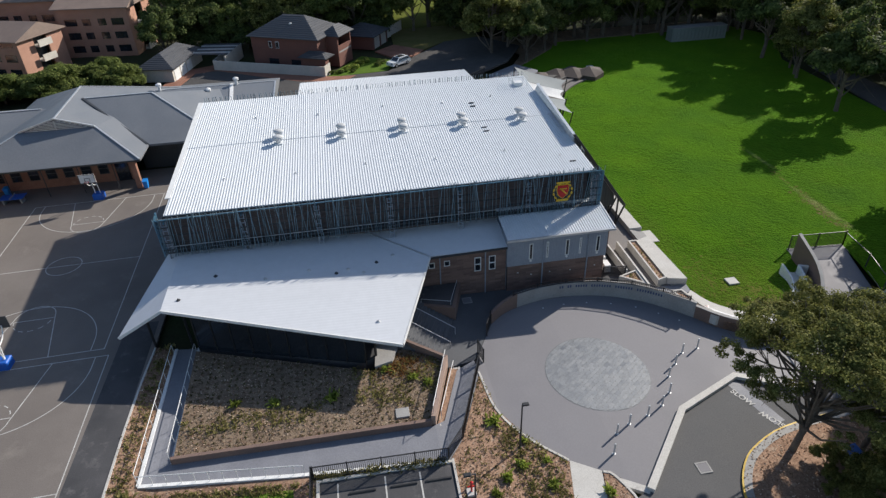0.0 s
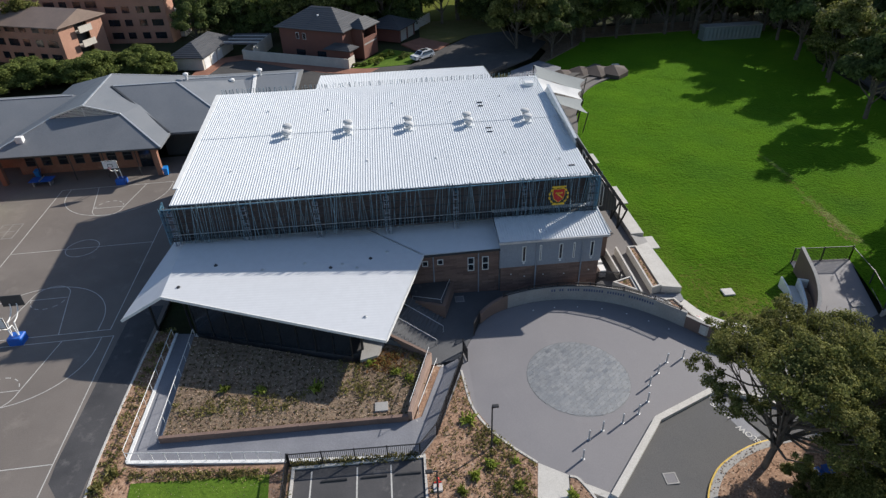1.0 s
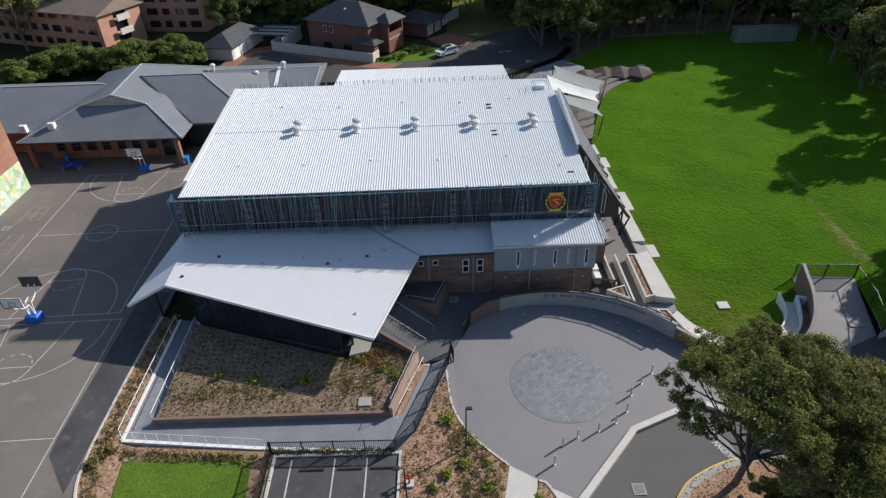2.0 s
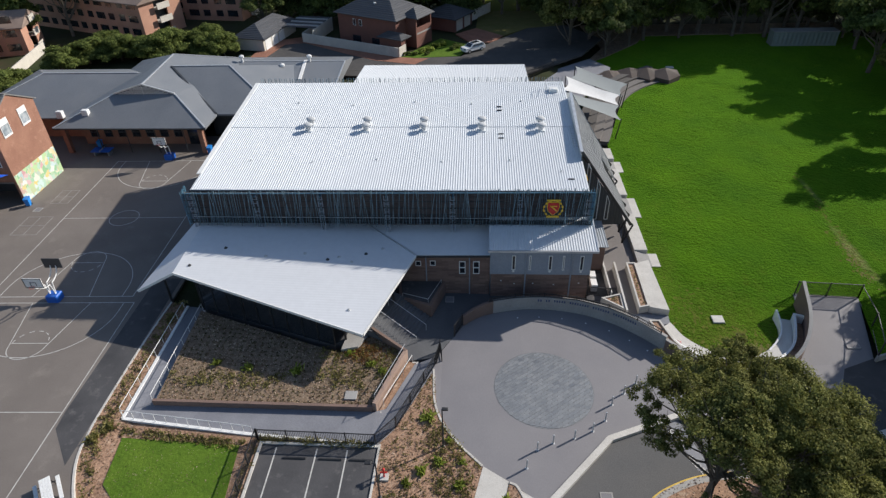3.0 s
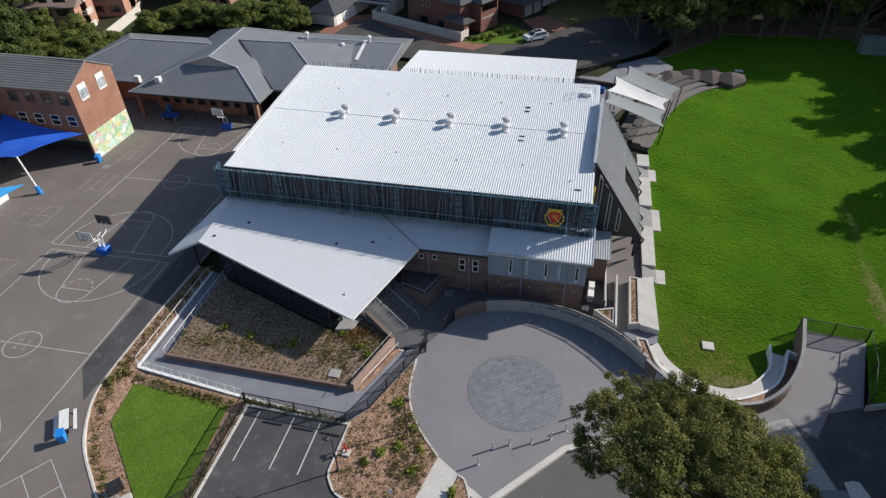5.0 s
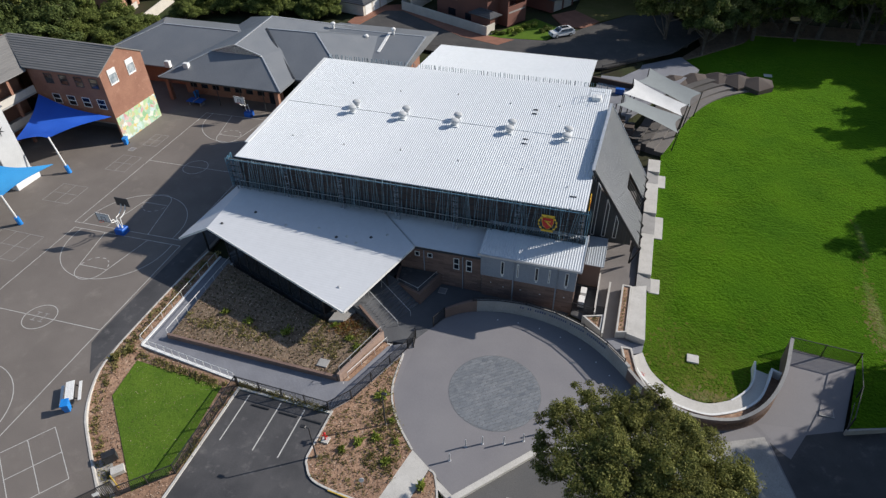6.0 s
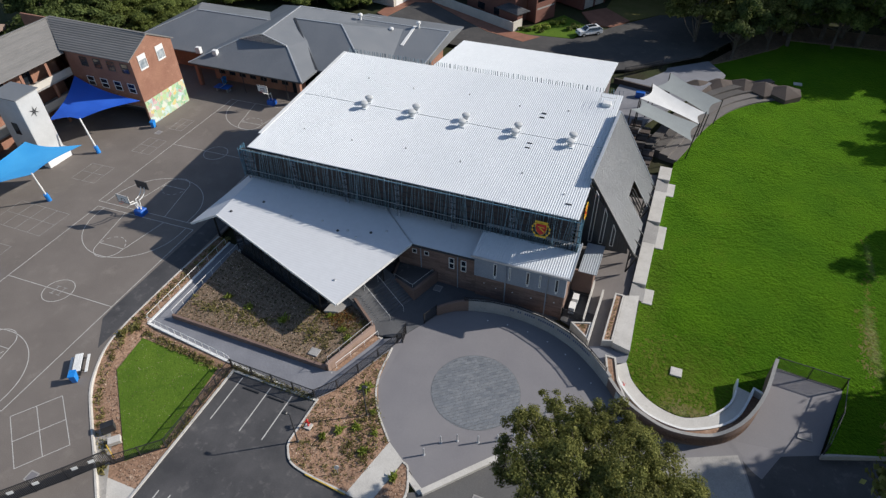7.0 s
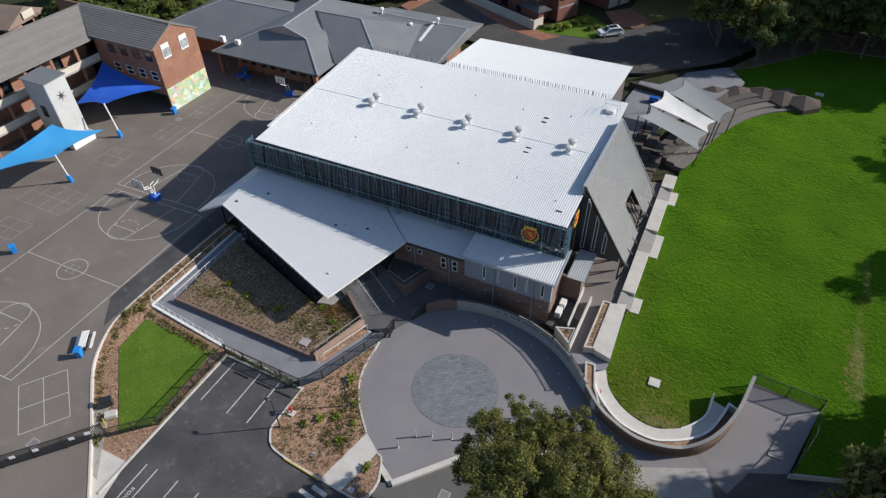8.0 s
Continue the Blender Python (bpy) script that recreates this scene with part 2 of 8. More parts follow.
    grey_roof=surf("grey_steel_roof", (0.155, 0.165, 0.18), (0.18, 0.19, 0.205), 0.5, 0.3, 8, 0.03),
    white=surf("white_paint", (0.76, 0.76, 0.75), (0.68, 0.68, 0.67), 0.6, 0.8, 10, 0.05),
    tower_grey=surf("pale_grey_render", (0.5, 0.51, 0.52), (0.44, 0.45, 0.46), 0.7, 0.5, 10, 0.06),
    cream=surf("cream_render", (0.56, 0.52, 0.46), (0.48, 0.45, 0.4), 0.8, 0.6, 10, 0.08),
    pavers_red=surf("red_paving", (0.28, 0.12, 0.075), (0.22, 0.1, 0.065), 0.85, 0.6, 10, 0.15),
    sail_blue=surf("blue_shade_cloth", (0.012, 0.09, 0.52), (0.018, 0.115, 0.6), 0.7, 0.4, 30, 0.05),
    sail_light=surf("light_blue_shade_cloth", (0.04, 0.34, 0.74), (0.06, 0.4, 0.8), 0.7, 0.4, 30, 0.05),
    sail_grey=surf("grey_shade_cloth", (0.165, 0.187, 0.195), (0.205, 0.228, 0.235), 0.75, 0.5, 30, 0.05),
    sail_white=surf("white_shade_cloth", (0.62, 0.62, 0.62), (0.56, 0.56, 0.56), 0.75, 0.5, 30, 0.05),
    blue_plastic=surf("blue_plastic", (0.01, 0.09, 0.42), (0.015, 0.12, 0.5), 0.4, 2, 10, 0.03),
    cyan_plastic=surf("bright_blue_plastic", (0.015, 0.2, 0.62), (0.02, 0.25, 0.7), 0.4, 2, 10, 0.03),
    red_paint=surf("red_paint", (0.5, 0.02, 0.02), (0.6, 0.03, 0.025), 0.4, 2, 10, 0.03),
    gold=surf("gold_paint", (0.75, 0.45, 0.03), (0.8, 0.52, 0.05), 0.4, 2, 10, 0.03),
    glass=glass("dark_glass", (0.012, 0.016, 0.022)),
    blind=surf("blind_behind_glass", (0.16, 0.2, 0.24), (0.42, 0.45, 0.47), 0.15, 1.2, 4, 0.0, spec=0.8),
    bark=surf("grey_bark", (0.16, 0.13, 0.1), (0.1, 0.08, 0.065), 0.9, 1.5, 10, 0.6, spots=(0.26, 0.23, 0.19)),
    leaf_gum=leafy("gum_leaves", (0.082, 0.095, 0.026), (0.162, 0.17, 0.048), (0.29, 0.284, 0.096)),
    leaf_dark=leafy("dark_leaves", (0.055, 0.077, 0.025), (0.096, 0.128, 0.041), (0.155, 0.19, 0.06)),
    leaf_mid=leafy("mid_leaves", (0.08, 0.11, 0.029), (0.138, 0.172, 0.046), (0.225, 0.255, 0.074)),
    leaf_fresh=leafy("fresh_leaves", (0.15, 0.2, 0.03), (0.26, 0.32, 0.06), (0.42, 0.46, 0.12)),
    leaf_dry=leafy("grassy_tufts", (0.13, 0.135, 0.04), (0.23, 0.21, 0.08), (0.36, 0.31, 0.14)),
    leaf_rust=leafy("rusty_tufts", (0.14, 0.07, 0.03), (0.26, 0.13, 0.05), (0.36, 0.22, 0.09)),
    chips=leafy("bark_chips", (0.12, 0.07, 0.045), (0.32, 0.215, 0.15), (0.62, 0.5, 0.4)),
    tier_grey=surf("grey_brown_tier", (0.065, 0.059, 0.057), (0.092, 0.084, 0.081), 0.85, 0.5, 10, 0.1),
    tier_pale=surf("pale_brown_tier", (0.125, 0.114, 0.11), (0.16, 0.147, 0.14), 0.85, 0.5, 10, 0.1),
    tyre=surf("rubber", (0.02, 0.02, 0.02), (0.03, 0.03, 0.03), 0.8, 2, 12, 0.1),
    car_white=surf("white_car_paint", (0.72, 0.73, 0.74), (0.7, 0.71, 0.72), 0.2, 1, 4, 0.0, spec=0.6),
    box_green=surf("grey_green_container", (0.2, 0.23, 0.22), (0.24, 0.27, 0.255), 0.6, 0.5, 8, 0.05),
)


def wear(m, places, colour):
    """Worn ground: soft ragged patches (x, y, half width, half length, how strong) of another colour."""
    n, l = m.node_tree.nodes, m.node_tree.links
    p = n["Principled BSDF"]
    was = p.inputs["Base Color"].links[0].from_socket
    co = n.new("ShaderNodeTexCoord").outputs["Object"]
    tn = n.new("ShaderNodeTexNoise")
    tn.inputs["Scale"].default_value, tn.inputs["Detail"].default_value, tn.inputs["Roughness"].default_value = 0.9, 8, 0.75
    l.new(co, tn.inputs["Vector"])
    total = None
    for x, y, a, b, k in places:
        mp = n.new("ShaderNodeMapping")
        mp.inputs["Location"].default_value = (-x / a, -y / b, 0)
        mp.inputs["Scale"].default_value = (1 / a, 1 / b, 0)
        l.new(co, mp.inputs["Vector"])
        ln = n.new("ShaderNodeVectorMath")
        ln.operation = "LENGTH"
        l.new(mp.outputs[0], ln.inputs[0])
        d = n.new("ShaderNodeMath")
        d.operation = "MULTIPLY_ADD"
        d.inputs[1].default_value = 2.6
        l.new(tn.outputs["Fac"], d.inputs[0])
        l.new(ln.outputs["Value"], d.inputs[2])
        mr = n.new("ShaderNodeMapRange")
        mr.inputs[1].default_value, mr.inputs[2].default_value, mr.inputs[3].default_value, mr.inputs[4].default_value = 1.3, 2.3, k, 0.0
        l.new(d.outputs[0], mr.inputs[0])
        if total is None:
            total = mr.outputs[0]
        else:
            mx = n.new("ShaderNodeMath")
            mx.operation = "MAXIMUM"
            l.new(total, mx.inputs[0])
            l.new(mr.outputs[0], mx.inputs[1])
            total = mx.outputs[0]
    x = n.new("ShaderNodeMix")
    x.data_type = "RGBA"
    l.new(total, x.inputs[0])
    l.new(was, x.inputs[6])
    x.inputs[7].default_value = (*colour, 1)
    l.new(x.outputs[2], p.inputs["Base Color"])


wear(M["grass"], [(50.0, -9.0, 9.5, 8.5, 0.85), (47.0, 2, 2.4, 14, 0.5)], (0.075, 0.088, 0.015))
wear(M["grass"], [(68.0, 4.0, 0.75, 6.0, 0.95), (69.0, 17, 0.5, 4.0, 0.6), (51.5, -11.2, 2.6, 0.7, 0.8)], (0.2, 0.165, 0.09))

# ---- mesh helpers ----
def box(bm, x0, x1, y0, y1, z0, z1):
    v = [bm.verts.new((x, y, z)) for z in (z0, z1) for x, y in ((x0, y0), (x1, y0), (x1, y1), (x0, y1))]
    for f in ((3, 2, 1, 0), (4, 5, 6, 7), (0, 1, 5, 4), (1, 2, 6, 5), (2, 3, 7, 6), (3, 0, 4, 7)):
        bm.faces.new([v[i] for i in f])
    return v


def bevbox(bm, x0, x1, y0, y1, z0, z1, b=0.03):
    """A box with its upper and upright edges chamfered."""
    rings = []
    for z, i in ((z0, 0), (z1 - b, 0), (z1, b)):
        ring = []
        for cx, cy, sx, sy in ((x0, y0, 1, 1), (x1, y0, -1, 1), (x1, y1, -1, -1), (x0, y1, 1, -1)):
            pts = [(cx + sx * i, cy + sy * (i + b)), (cx + sx * (i + b), cy + sy * i)]
            if sx * sy < 0:
                pts.reverse()
            ring += [bm.verts.new((px, py, z)) for px, py in pts]
        rings.append(ring)
    loft(bm, rings)


def loft(bm, rings, cap=True, closed=True):
    n = len(rings[0])
    for a, b in zip(rings, rings[1:]):
        for i in range(n if closed else n - 1):
            bm.faces.new((a[i], a[(i + 1) % n], b[(i + 1) % n], b[i]))
    if cap and closed:
        bm.faces.new(list(reversed(rings[0])))
        bm.faces.new(rings[-1])


def obox(bm, p, q, half, z0, z1, up=0.0):
    """An upright wall of thickness 2 * half from p to q in plan; up: its far end's extra height."""
    d = Vector((q[0] - p[0], q[1] - p[1], 0)).normalized()
    s = Vector((-d.y, d.x, 0)) * half
    P, Q = Vector((p[0], p[1], 0)), Vector((q[0], q[1], 0))
    lo = [bm.verts.new((*(c.xy), z0)) for c in (P - s, Q - s, Q + s, P + s)]
    hi = [bm.verts.new((*(c.xy), z1 + e)) for c, e in ((P - s, 0), (Q - s, up), (Q + s, up), (P + s, 0))]
    loft(bm, [lo, hi])


def tube(bm, p, q, r, n=6, r2=None):
    p, q = Vector(p), Vector(q)
    d = (q - p).normalized()
    a = d.orthogonal().normalized()
    b = d.cross(a)
    rings = [[bm.verts.new(c + (a * math.cos(t) + b * math.sin(t)) * rad) for t in (2 * math.pi * k / n for k in range(n))] for c, rad in ((p, r), (q, r if r2 is None else r2))]
    loft(bm, rings)


def pipe(bm, pts, r, n=6):
    for p, q in zip(pts, pts[1:]):
        tube(bm, p, q, r, n)


def beam(bm, p, q, w, h):
    """A square bar from p to q, w across and h deep."""
    p, q = Vector(p), Vector(q)
    d = (q - p).normalized()
    a = d.cross(Vector((0, 0, 1)))
    a = a.normalized() if a.length > 1e-3 else Vector((1, 0, 0))
    b = a.cross(d).normalized()
    rings = [[bm.verts.new(c + a * x * w / 2 + b * y * h / 2) for x, y in ((-1, -1), (1, -1), (1, 1), (-1, 1))] for c in (p, q)]
    loft(bm, rings)


def prism(bm, poly, z0, z1):
    """A slab over a plan; z0 and z1 are heights or functions of x and y."""
    f0 = z0 if callable(z0) else lambda x, y: z0
    f1 = z1 if callable(z1) else lambda x, y: z1
    lo = [bm.verts.new((x, y, f0(x, y))) for x, y in poly]
    hi = [bm.verts.new((x, y, f1(x, y))) for x, y in poly]
    loft(bm, [lo, hi])


def lathe(bm, c, prof, n=12):
    rings = [[bm.verts.new((c[0] + r * math.cos(2 * math.pi * k / n), c[1] + r * math.sin(2 * math.pi * k / n), c[2] + z)) for k in range(n)] for r, z in prof]
    loft(bm, rings)


def plate(bm, pts, thick):
    """A flat plate over three or more points in space, thickened downwards along its normal."""
    vs = [Vector(p) for p in pts]
    nrm = (vs[1] - vs[0]).cross(vs[2] - vs[0]).normalized()
    if nrm.z < 0:
        nrm = -nrm
    lo = [bm.verts.new(v - nrm * thick) for v in vs]
    hi = [bm.verts.new(v) for v in vs]
    loft(bm, [lo, hi])


def part(name, bm, material, parent=None, label="", smooth=False):
    bmesh.ops.recalc_face_normals(bm, faces=bm.faces)
    me = bpy.data.meshes.new(name)
    bm.to_mesh(me)
    bm.free()
    me.materials.append(M[material] if isinstance(material, str) else material)
    if smooth:
        me.polygons.foreach_set("use_smooth", [True] * len(me.polygons))
    ob = new(name, me)
    if parent:
        ob.parent = parent
    if label:
        tagged(ob, label)
    return ob


def thing(name, at, label, category, group="", kind=""):
    """An Empty at a thing's base; its parts keep world coordinates."""
    return tagged(new(name), label, category, group, kind)


def BM():
    return bmesh.new()


def simple(name, material, make, parent=None, label="", smooth=False):
    bm = BM()
    make(bm)
    return part(name, bm, material, parent, label, smooth)


XS = [-2.0, 1.0, 20.0, 25.0, 32.0, 44.5, 50.0, 63.0]
ZS = [0.0, -0.42, -0.65, -1.0, -1.1, -1.6, -2.0, -1.7]


def Z(x, y=0):
    """The fall of the ground south of the hall."""
    return float(np.interp(x, XS, ZS))


def sheet(name, poly, material, lift, label="", cat="", thick=0.25, z=None, kind="structure"):
    """A paved or planted surface over a plan that follows the fall of the ground."""
    bm = BM()
    bm.faces.new([bm.verts.new((x, y, 0)) for x, y in poly])
    for x in XS:
        g = bm.verts[:] + bm.edges[:] + bm.faces[:]
        bmesh.ops.bisect_plane(bm, geom=g, plane_co=(x, 0, 0), plane_no=(1, 0, 0))
    bmesh.ops.triangulate(bm, faces=bm.faces[:])
    f = z if callable(z) else (lambda x, y: z) if z is not None else Z
    r = bmesh.ops.extrude_face_region(bm, geom=bm.faces[:])
    top = {v for v in r["geom"] if isinstance(v, bmesh.types.BMVert)}
    for v in bm.verts:
        v.co.z = f(v.co.x, v.co.y) + (lift if v in top else lift - thick)
    ob = part(name, bm, material)
    return tagged(ob, label, cat, kind=kind)


def arc(cx, cy, r, a0, a1, n):
    return [(cx + r * math.cos(radians(a0 + (a1 - a0) * k / n)), cy + r * math.sin(radians(a0 + (a1 - a0) * k / n))) for k in range(n + 1)]


def smooth_line(pts, n=6):
    """A Catmull-Rom line through plan points."""
    P = [Vector(p) for p in pts]
    P = [P[0] * 2 - P[1]] + P + [P[-1] * 2 - P[-2]]
    out = []
    for i in range(1, len(P) - 2):
        for k in range(n):
            t = k / n
            out.append(tuple(0.5 * (2 * P[i] + (P[i + 1] - P[i - 1]) * t + (2 * P[i - 1] - 5 * P[i] + 4 * P[i + 1] - P[i + 2]) * t * t + (3 * P[i] - P[i - 1] - 3 * P[i + 1] + P[i + 2]) * t ** 3)))
    return out + [tuple(P[-2])]


def ribbon(bm, pts, w0, w1, z0, z1):
    """A kerb or curved wall along a plan line, from w0 to w1 sideways; z0 and z1: heights or functions of the share of its way."""
    f0 = z0 if callable(z0) else lambda s, x, y: z0
    f1 = z1 if callable(z1) else lambda s, x, y: z1
    P = [Vector(p[:2]) for p in pts]
    rings = []
    for i, p in enumerate(P):
        d = (P[min(i + 1, len(P) - 1)] - P[max(i - 1, 0)]).normalized()
        s = Vector((-d.y, d.x))
        k = i / (len(P) - 1)
        a, b = p + s * w0, p + s * w1
        rings.append([bm.verts.new(c) for c in ((a.x, a.y, f0(k, p.x, p.y)), (b.x, b.y, f0(k, p.x, p.y)), (b.x, b.y, f1(k, p.x, p.y)), (a.x, a.y, f1(k, p.x, p.y)))])
    loft(bm, rings)

# ---- ground ----
def ground_z(x, y):
    """The lie of the land under all paving: level court, falling to the south-east, rising to the street behind."""
    z = -0.3 + Z(x) if y < 0 else -0.35 - 1.15 * min(1, max(0, (x + 4) / 40))
    up = min(1, max(0, (y - 28) / 30)) * min(1, max(0, (52 - x) / 12))
    z = z * (1 - up) + 0.75 * up
    if x > 44:
        z = min(z, -1.5) if y > -14 else min(z, Z(x) - 0.3)
    return z


def build_ground():
    bm = BM()
    xs = [-2500, -800, -300, -160, -110] + list(range(-90, 121, 3)) + [140, 180, 300, 800, 2500]
    ys = [-2500, -800, -300, -150, -100] + list(range(-80, 121, 3)) + [140, 180, 300, 800, 2500]
    g = [[bm.verts.new((x, y, ground_z(x, y) + (1.0 * noise.noise((x * 0.02, y * 0.02, 0)) if max(abs(x), abs(y)) > 125 else 0))) for x in xs] for y in ys]
    for j in range(len(ys) - 1):
        for i in range(len(xs) - 1):
            bm.faces.new((g[j][i], g[j][i + 1], g[j + 1][i + 1], g[j + 1][i]))
    tagged(part("ground", bm, "earth"), "dark earth and leaf litter under everything", "ground", kind="structure")


build_ground()

KERB = smooth_line([(-1.7, -6.5), (-1.9, -10), (-2.0, -14), (-2.0, -18.2), (-1.9, -22), (-1.35, -25), (0.6, -28.6), (3.4, -31.4), (6.6, -34.2), (11.6, -38.8), (20, -46.5)], 4)
court_poly = [(-2.0, 30.5), (-70, 30.5), (-70, -75), (20, -75)] + KERB[::-1] + [(-1.7, -1)]
sheet("court", court_poly, "court", 0.0, "worn grey-brown asphalt school playground", "playground", z=0.0)
sheet("asphalt_strip", [(-2.1, -3.0), (-4.75, -3.0), (-4.75, -20.2), (-4.6, -21.8), (-2.05, -25.0), (-2.05, -18)], "asphalt_new", 0.006, "dark new asphalt strip beside the playground kerb", "asphalt", 0.004, z=0.0)
tagged(simple("kerb", "conc", lambda bm: ribbon(bm, KERB, 0.0, 0.16, lambda s, x, y: -0.5, lambda s, x, y: 0.05)), "pale concrete kerb along the playground", "kerb", kind="structure")

# garden strip, lawn, path
sheet("garden_strip", [(-1.9, -6.5)] + KERB[2:38] + [(7.3, -34.9), (11.5, -38.0), (11.55, -22.2), (20.4, -22.25), (20.4, -22.0), (10.1, -21.4), (0.05, -20.5), (0.05, -7.0)], "mulch", 0.02, "bark mulch garden strip between playground and path", "garden bed")
sheet("lawn", [(0.8, -22.2), (10.05, -22.5), (10.8, -31.3), (8.9, -33.3), (1.3, -26.2)], "lawn", 0.07, "bright green mown lawn patch with mulch edge", "lawn", 0.1)
sheet("path", [(0.05, -7.0), (0.05, -20.5), (10.1, -21.45), (20.4, -22.2), (21.6, -20.6), (24.4, -13.9), (24.2, -12.6), (22.6, -13.6), (20.75, -18.6), (19.9, -18.95), (1.85, -18.95), (1.85, -7.0)], "path", 0.05, "grey paved footpath round the raised garden", "footpath")


def path_edges():
    bm = BM()
    ribbon(bm, [(0.05, -7.0), (0.05, -20.5)], -0.12, 0.12, lambda s, x, y: Z(x) - 0.3, lambda s, x, y: Z(x) + 0.13)
    ribbon(bm, [(0.05, -20.5), (10.1, -21.45), (20.4, -22.2)], -0.13, 0.13, lambda s, x, y: Z(x) - 0.3, lambda s, x, y: Z(x) + 0.13)
    ribbon(bm, [(1.85, -18.9), (1.85, -7.0)], -0.09, 0.09, lambda s, x, y: -0.8, lambda s, x, y: Z(x) + 0.12)
    tagged(part("path_edging", bm, "white"), "white painted concrete edging of the footpath", "edging", kind="structure")


path_edges()
# car park
sheet("car_park", [(11.65, -22.25), (20.6, -22.25), (20.8, -26.9), (21.7, -28.2), (23.4, -28.6), (27.4, -28.95), (32, -29.4), (60, -34), (60, -75), (22, -75), (11.65, -37.5), (11.65, -36)], "asphalt_new", 0.0, "new dark asphalt car park with white bay lines", "car park")


def car_park_kerb():
    bm = BM()
    zl, zh = (lambda s, x, y: Z(x) - 0.4), (lambda s, x, y: Z(x) + 0.12)
    ribbon(bm, [(11.65, -38), (11.65, -22.2)], -0.1, 0.1, zl, zh)
    ribbon(bm, [(11.55, -22.2), (20.7, -22.2)], -0.1, 0.1, zl, zh)
    tagged(part("car_park_kerb", bm, "conc"), "pale concrete kerb round the car park", "kerb", kind="structure")


car_park_kerb()
for i, (x, y0, y1) in enumerate([(12.92, -27.35, -22.55), (16.02, -27.4, -22.55), (18.33, -27.4, -22.6), (13.29, -39.6, -34.28), (14.42, -39.6, -34.25), (16.72, -39.6, -34.26), (19.02, -39.6, -34.3)]):
    sheet("bay_line", [(x - 0.05, y0), (x + 0.05, y0), (x + 0.05, y1), (x - 0.05, y1)], "line", 0.006, "white painted parking bay line", "bay line", 0.004)

# mulch island with kerb
ISLAND = [(20.6, -22.0), (20.6, -26.6)] + smooth_line([(20.75, -27.1), (21.7, -28.2), (23.4, -28.6), (27.2, -28.85)], 4) + [(28.45, -23.5), (26.2, -21.0), (24.75, -18.0), (24.35, -14.1), (21.75, -20.4)]
sheet("garden_island", ISLAND, "mulch", 0.07, "bark mulch garden island with low shrubs", "garden bed")
ISL2 = smooth_line([(29.35, -29.0), (31.2, -28.9), (31.75, -27.2), (31.0, -25.1), (30.4, -24.7)], 4)
sheet("garden_tip", ISL2, "mulch", 0.07, "small bark mulch bed beside the crossing", "garden bed")
sheet("crossing_ramp", [(28.5, -23.4), (30.35, -24.6), (29.35, -29.1), (27.2, -28.9)], "conc", 0.05, "pale concrete pedestrian ramp", "ramp")


def island_kerb():
    bm = BM()
    zl, zh = (lambda s, x, y: Z(x) - 0.4), (lambda s, x, y: Z(x) + 0.12)
    ribbon(bm, [(20.7, -22.0), (20.6, -26.6)] + smooth_line([(20.75, -27.1), (21.7, -28.2), (23.4, -28.6), (27.2, -28.85)], 4), -0.08, 0.08, zl, zh)
    ribbon(bm, smooth_line([(28.45, -23.4), (26.15, -20.9), (24.7, -18.0), (24.3, -14.0)], 5), -0.08, 0.08, zl, zh)
    ribbon(bm, ISL2, -0.08, 0.08, zl, zh)
    tagged(part("island_kerb", bm, "conc"), "pale concrete kerb round the garden island", "kerb", kind="structure")


island_kerb()

# plaza
WALL_LINE = smooth_line([(26.75, -8.3), (28.0, -7.25), (29.55, -6.5), (32.2, -5.85), (35.0, -5.7), (38.0, -6.15), (40.8, -7.3), (43.0, -8.9), (44.7, -10.5)], 5)
OUTER = smooth_line([(44.7, -10.5), (46.0, -11.9), (47.6, -13.0), (50.4, -13.95), (53.6, -13.45), (56.1, -11.7), (57.7, -8.7), (58.55, -4.6)], 6)
sheet("plaza", smooth_line([(26.4, -8.9), (24.45, -12.6), (24.35, -14.0), (24.7, -18.0), (26.15, -20.9), (28.45, -23.4), (30.4, -24.6), (31.6, -25.5)], 4) + [(32.9, -26.4), (38.2, -20.5), (44.1, -18.0), (50.0, -20.5), (52, -15.0)] + [p for p in OUTER[::-1] if p[0] < 51.5] + WALL_LINE[::-1], "plaza", 0.0, "smooth grey concrete forecourt", "plaza")
sheet("drive", [(32.9, -26.4), (38.2, -20.5), (44.1, -18.0), (50.0, -20.5), (75, -20), (75, -75), (60, -60), (60, -34), (32, -29.35), (31.7, -27)], "drive", -0.02, "grey asphalt driveway", "driveway")
sheet("side_court", [(49.3, -20.5), (50.4, -14.3)] + [p for p in OUTER if p[0] >= 51.5] + [(58.9, -3.0), (64.75, -3.6), (62.7, -11.2), (70, -8.9), (75, -8), (75, -20)], "plaza", 0.0, "grey concrete yard beside the field gate", "yard", z=lambda x, y: -1.0 - 0.9 * min(1, max(0, (-3.5 - y) / 9)))
DISC = (33.6, -15.65)
disc = sheet("paving_disc", arc(*DISC, 4.15, 0, 354, 59), "joint", 0.006, "round inlay of blue-grey stone pavers", "paving", 0.1)


def low_wall():
    bm = BM()
    pts = [(30.9, -25.4), (32.85, -26.6), (38.25, -20.55), (44.1, -17.95), (50.0, -20.6)]
    ribbon(bm, pts[1:], -0.25, 0.25, lambda s, x, y: Z(x) - 0.4, lambda s, x, y: Z(x) + 0.28)
    ribbon(bm, pts[:2], -0.25, 0.25, lambda s, x, y: Z(x) - 0.4, lambda s, x, y: Z(x) + 0.05)
    tagged(part("low_wall", bm, "conc"), "low pale concrete wall between plaza and driveway", "wall", kind="structure")


low_wall()
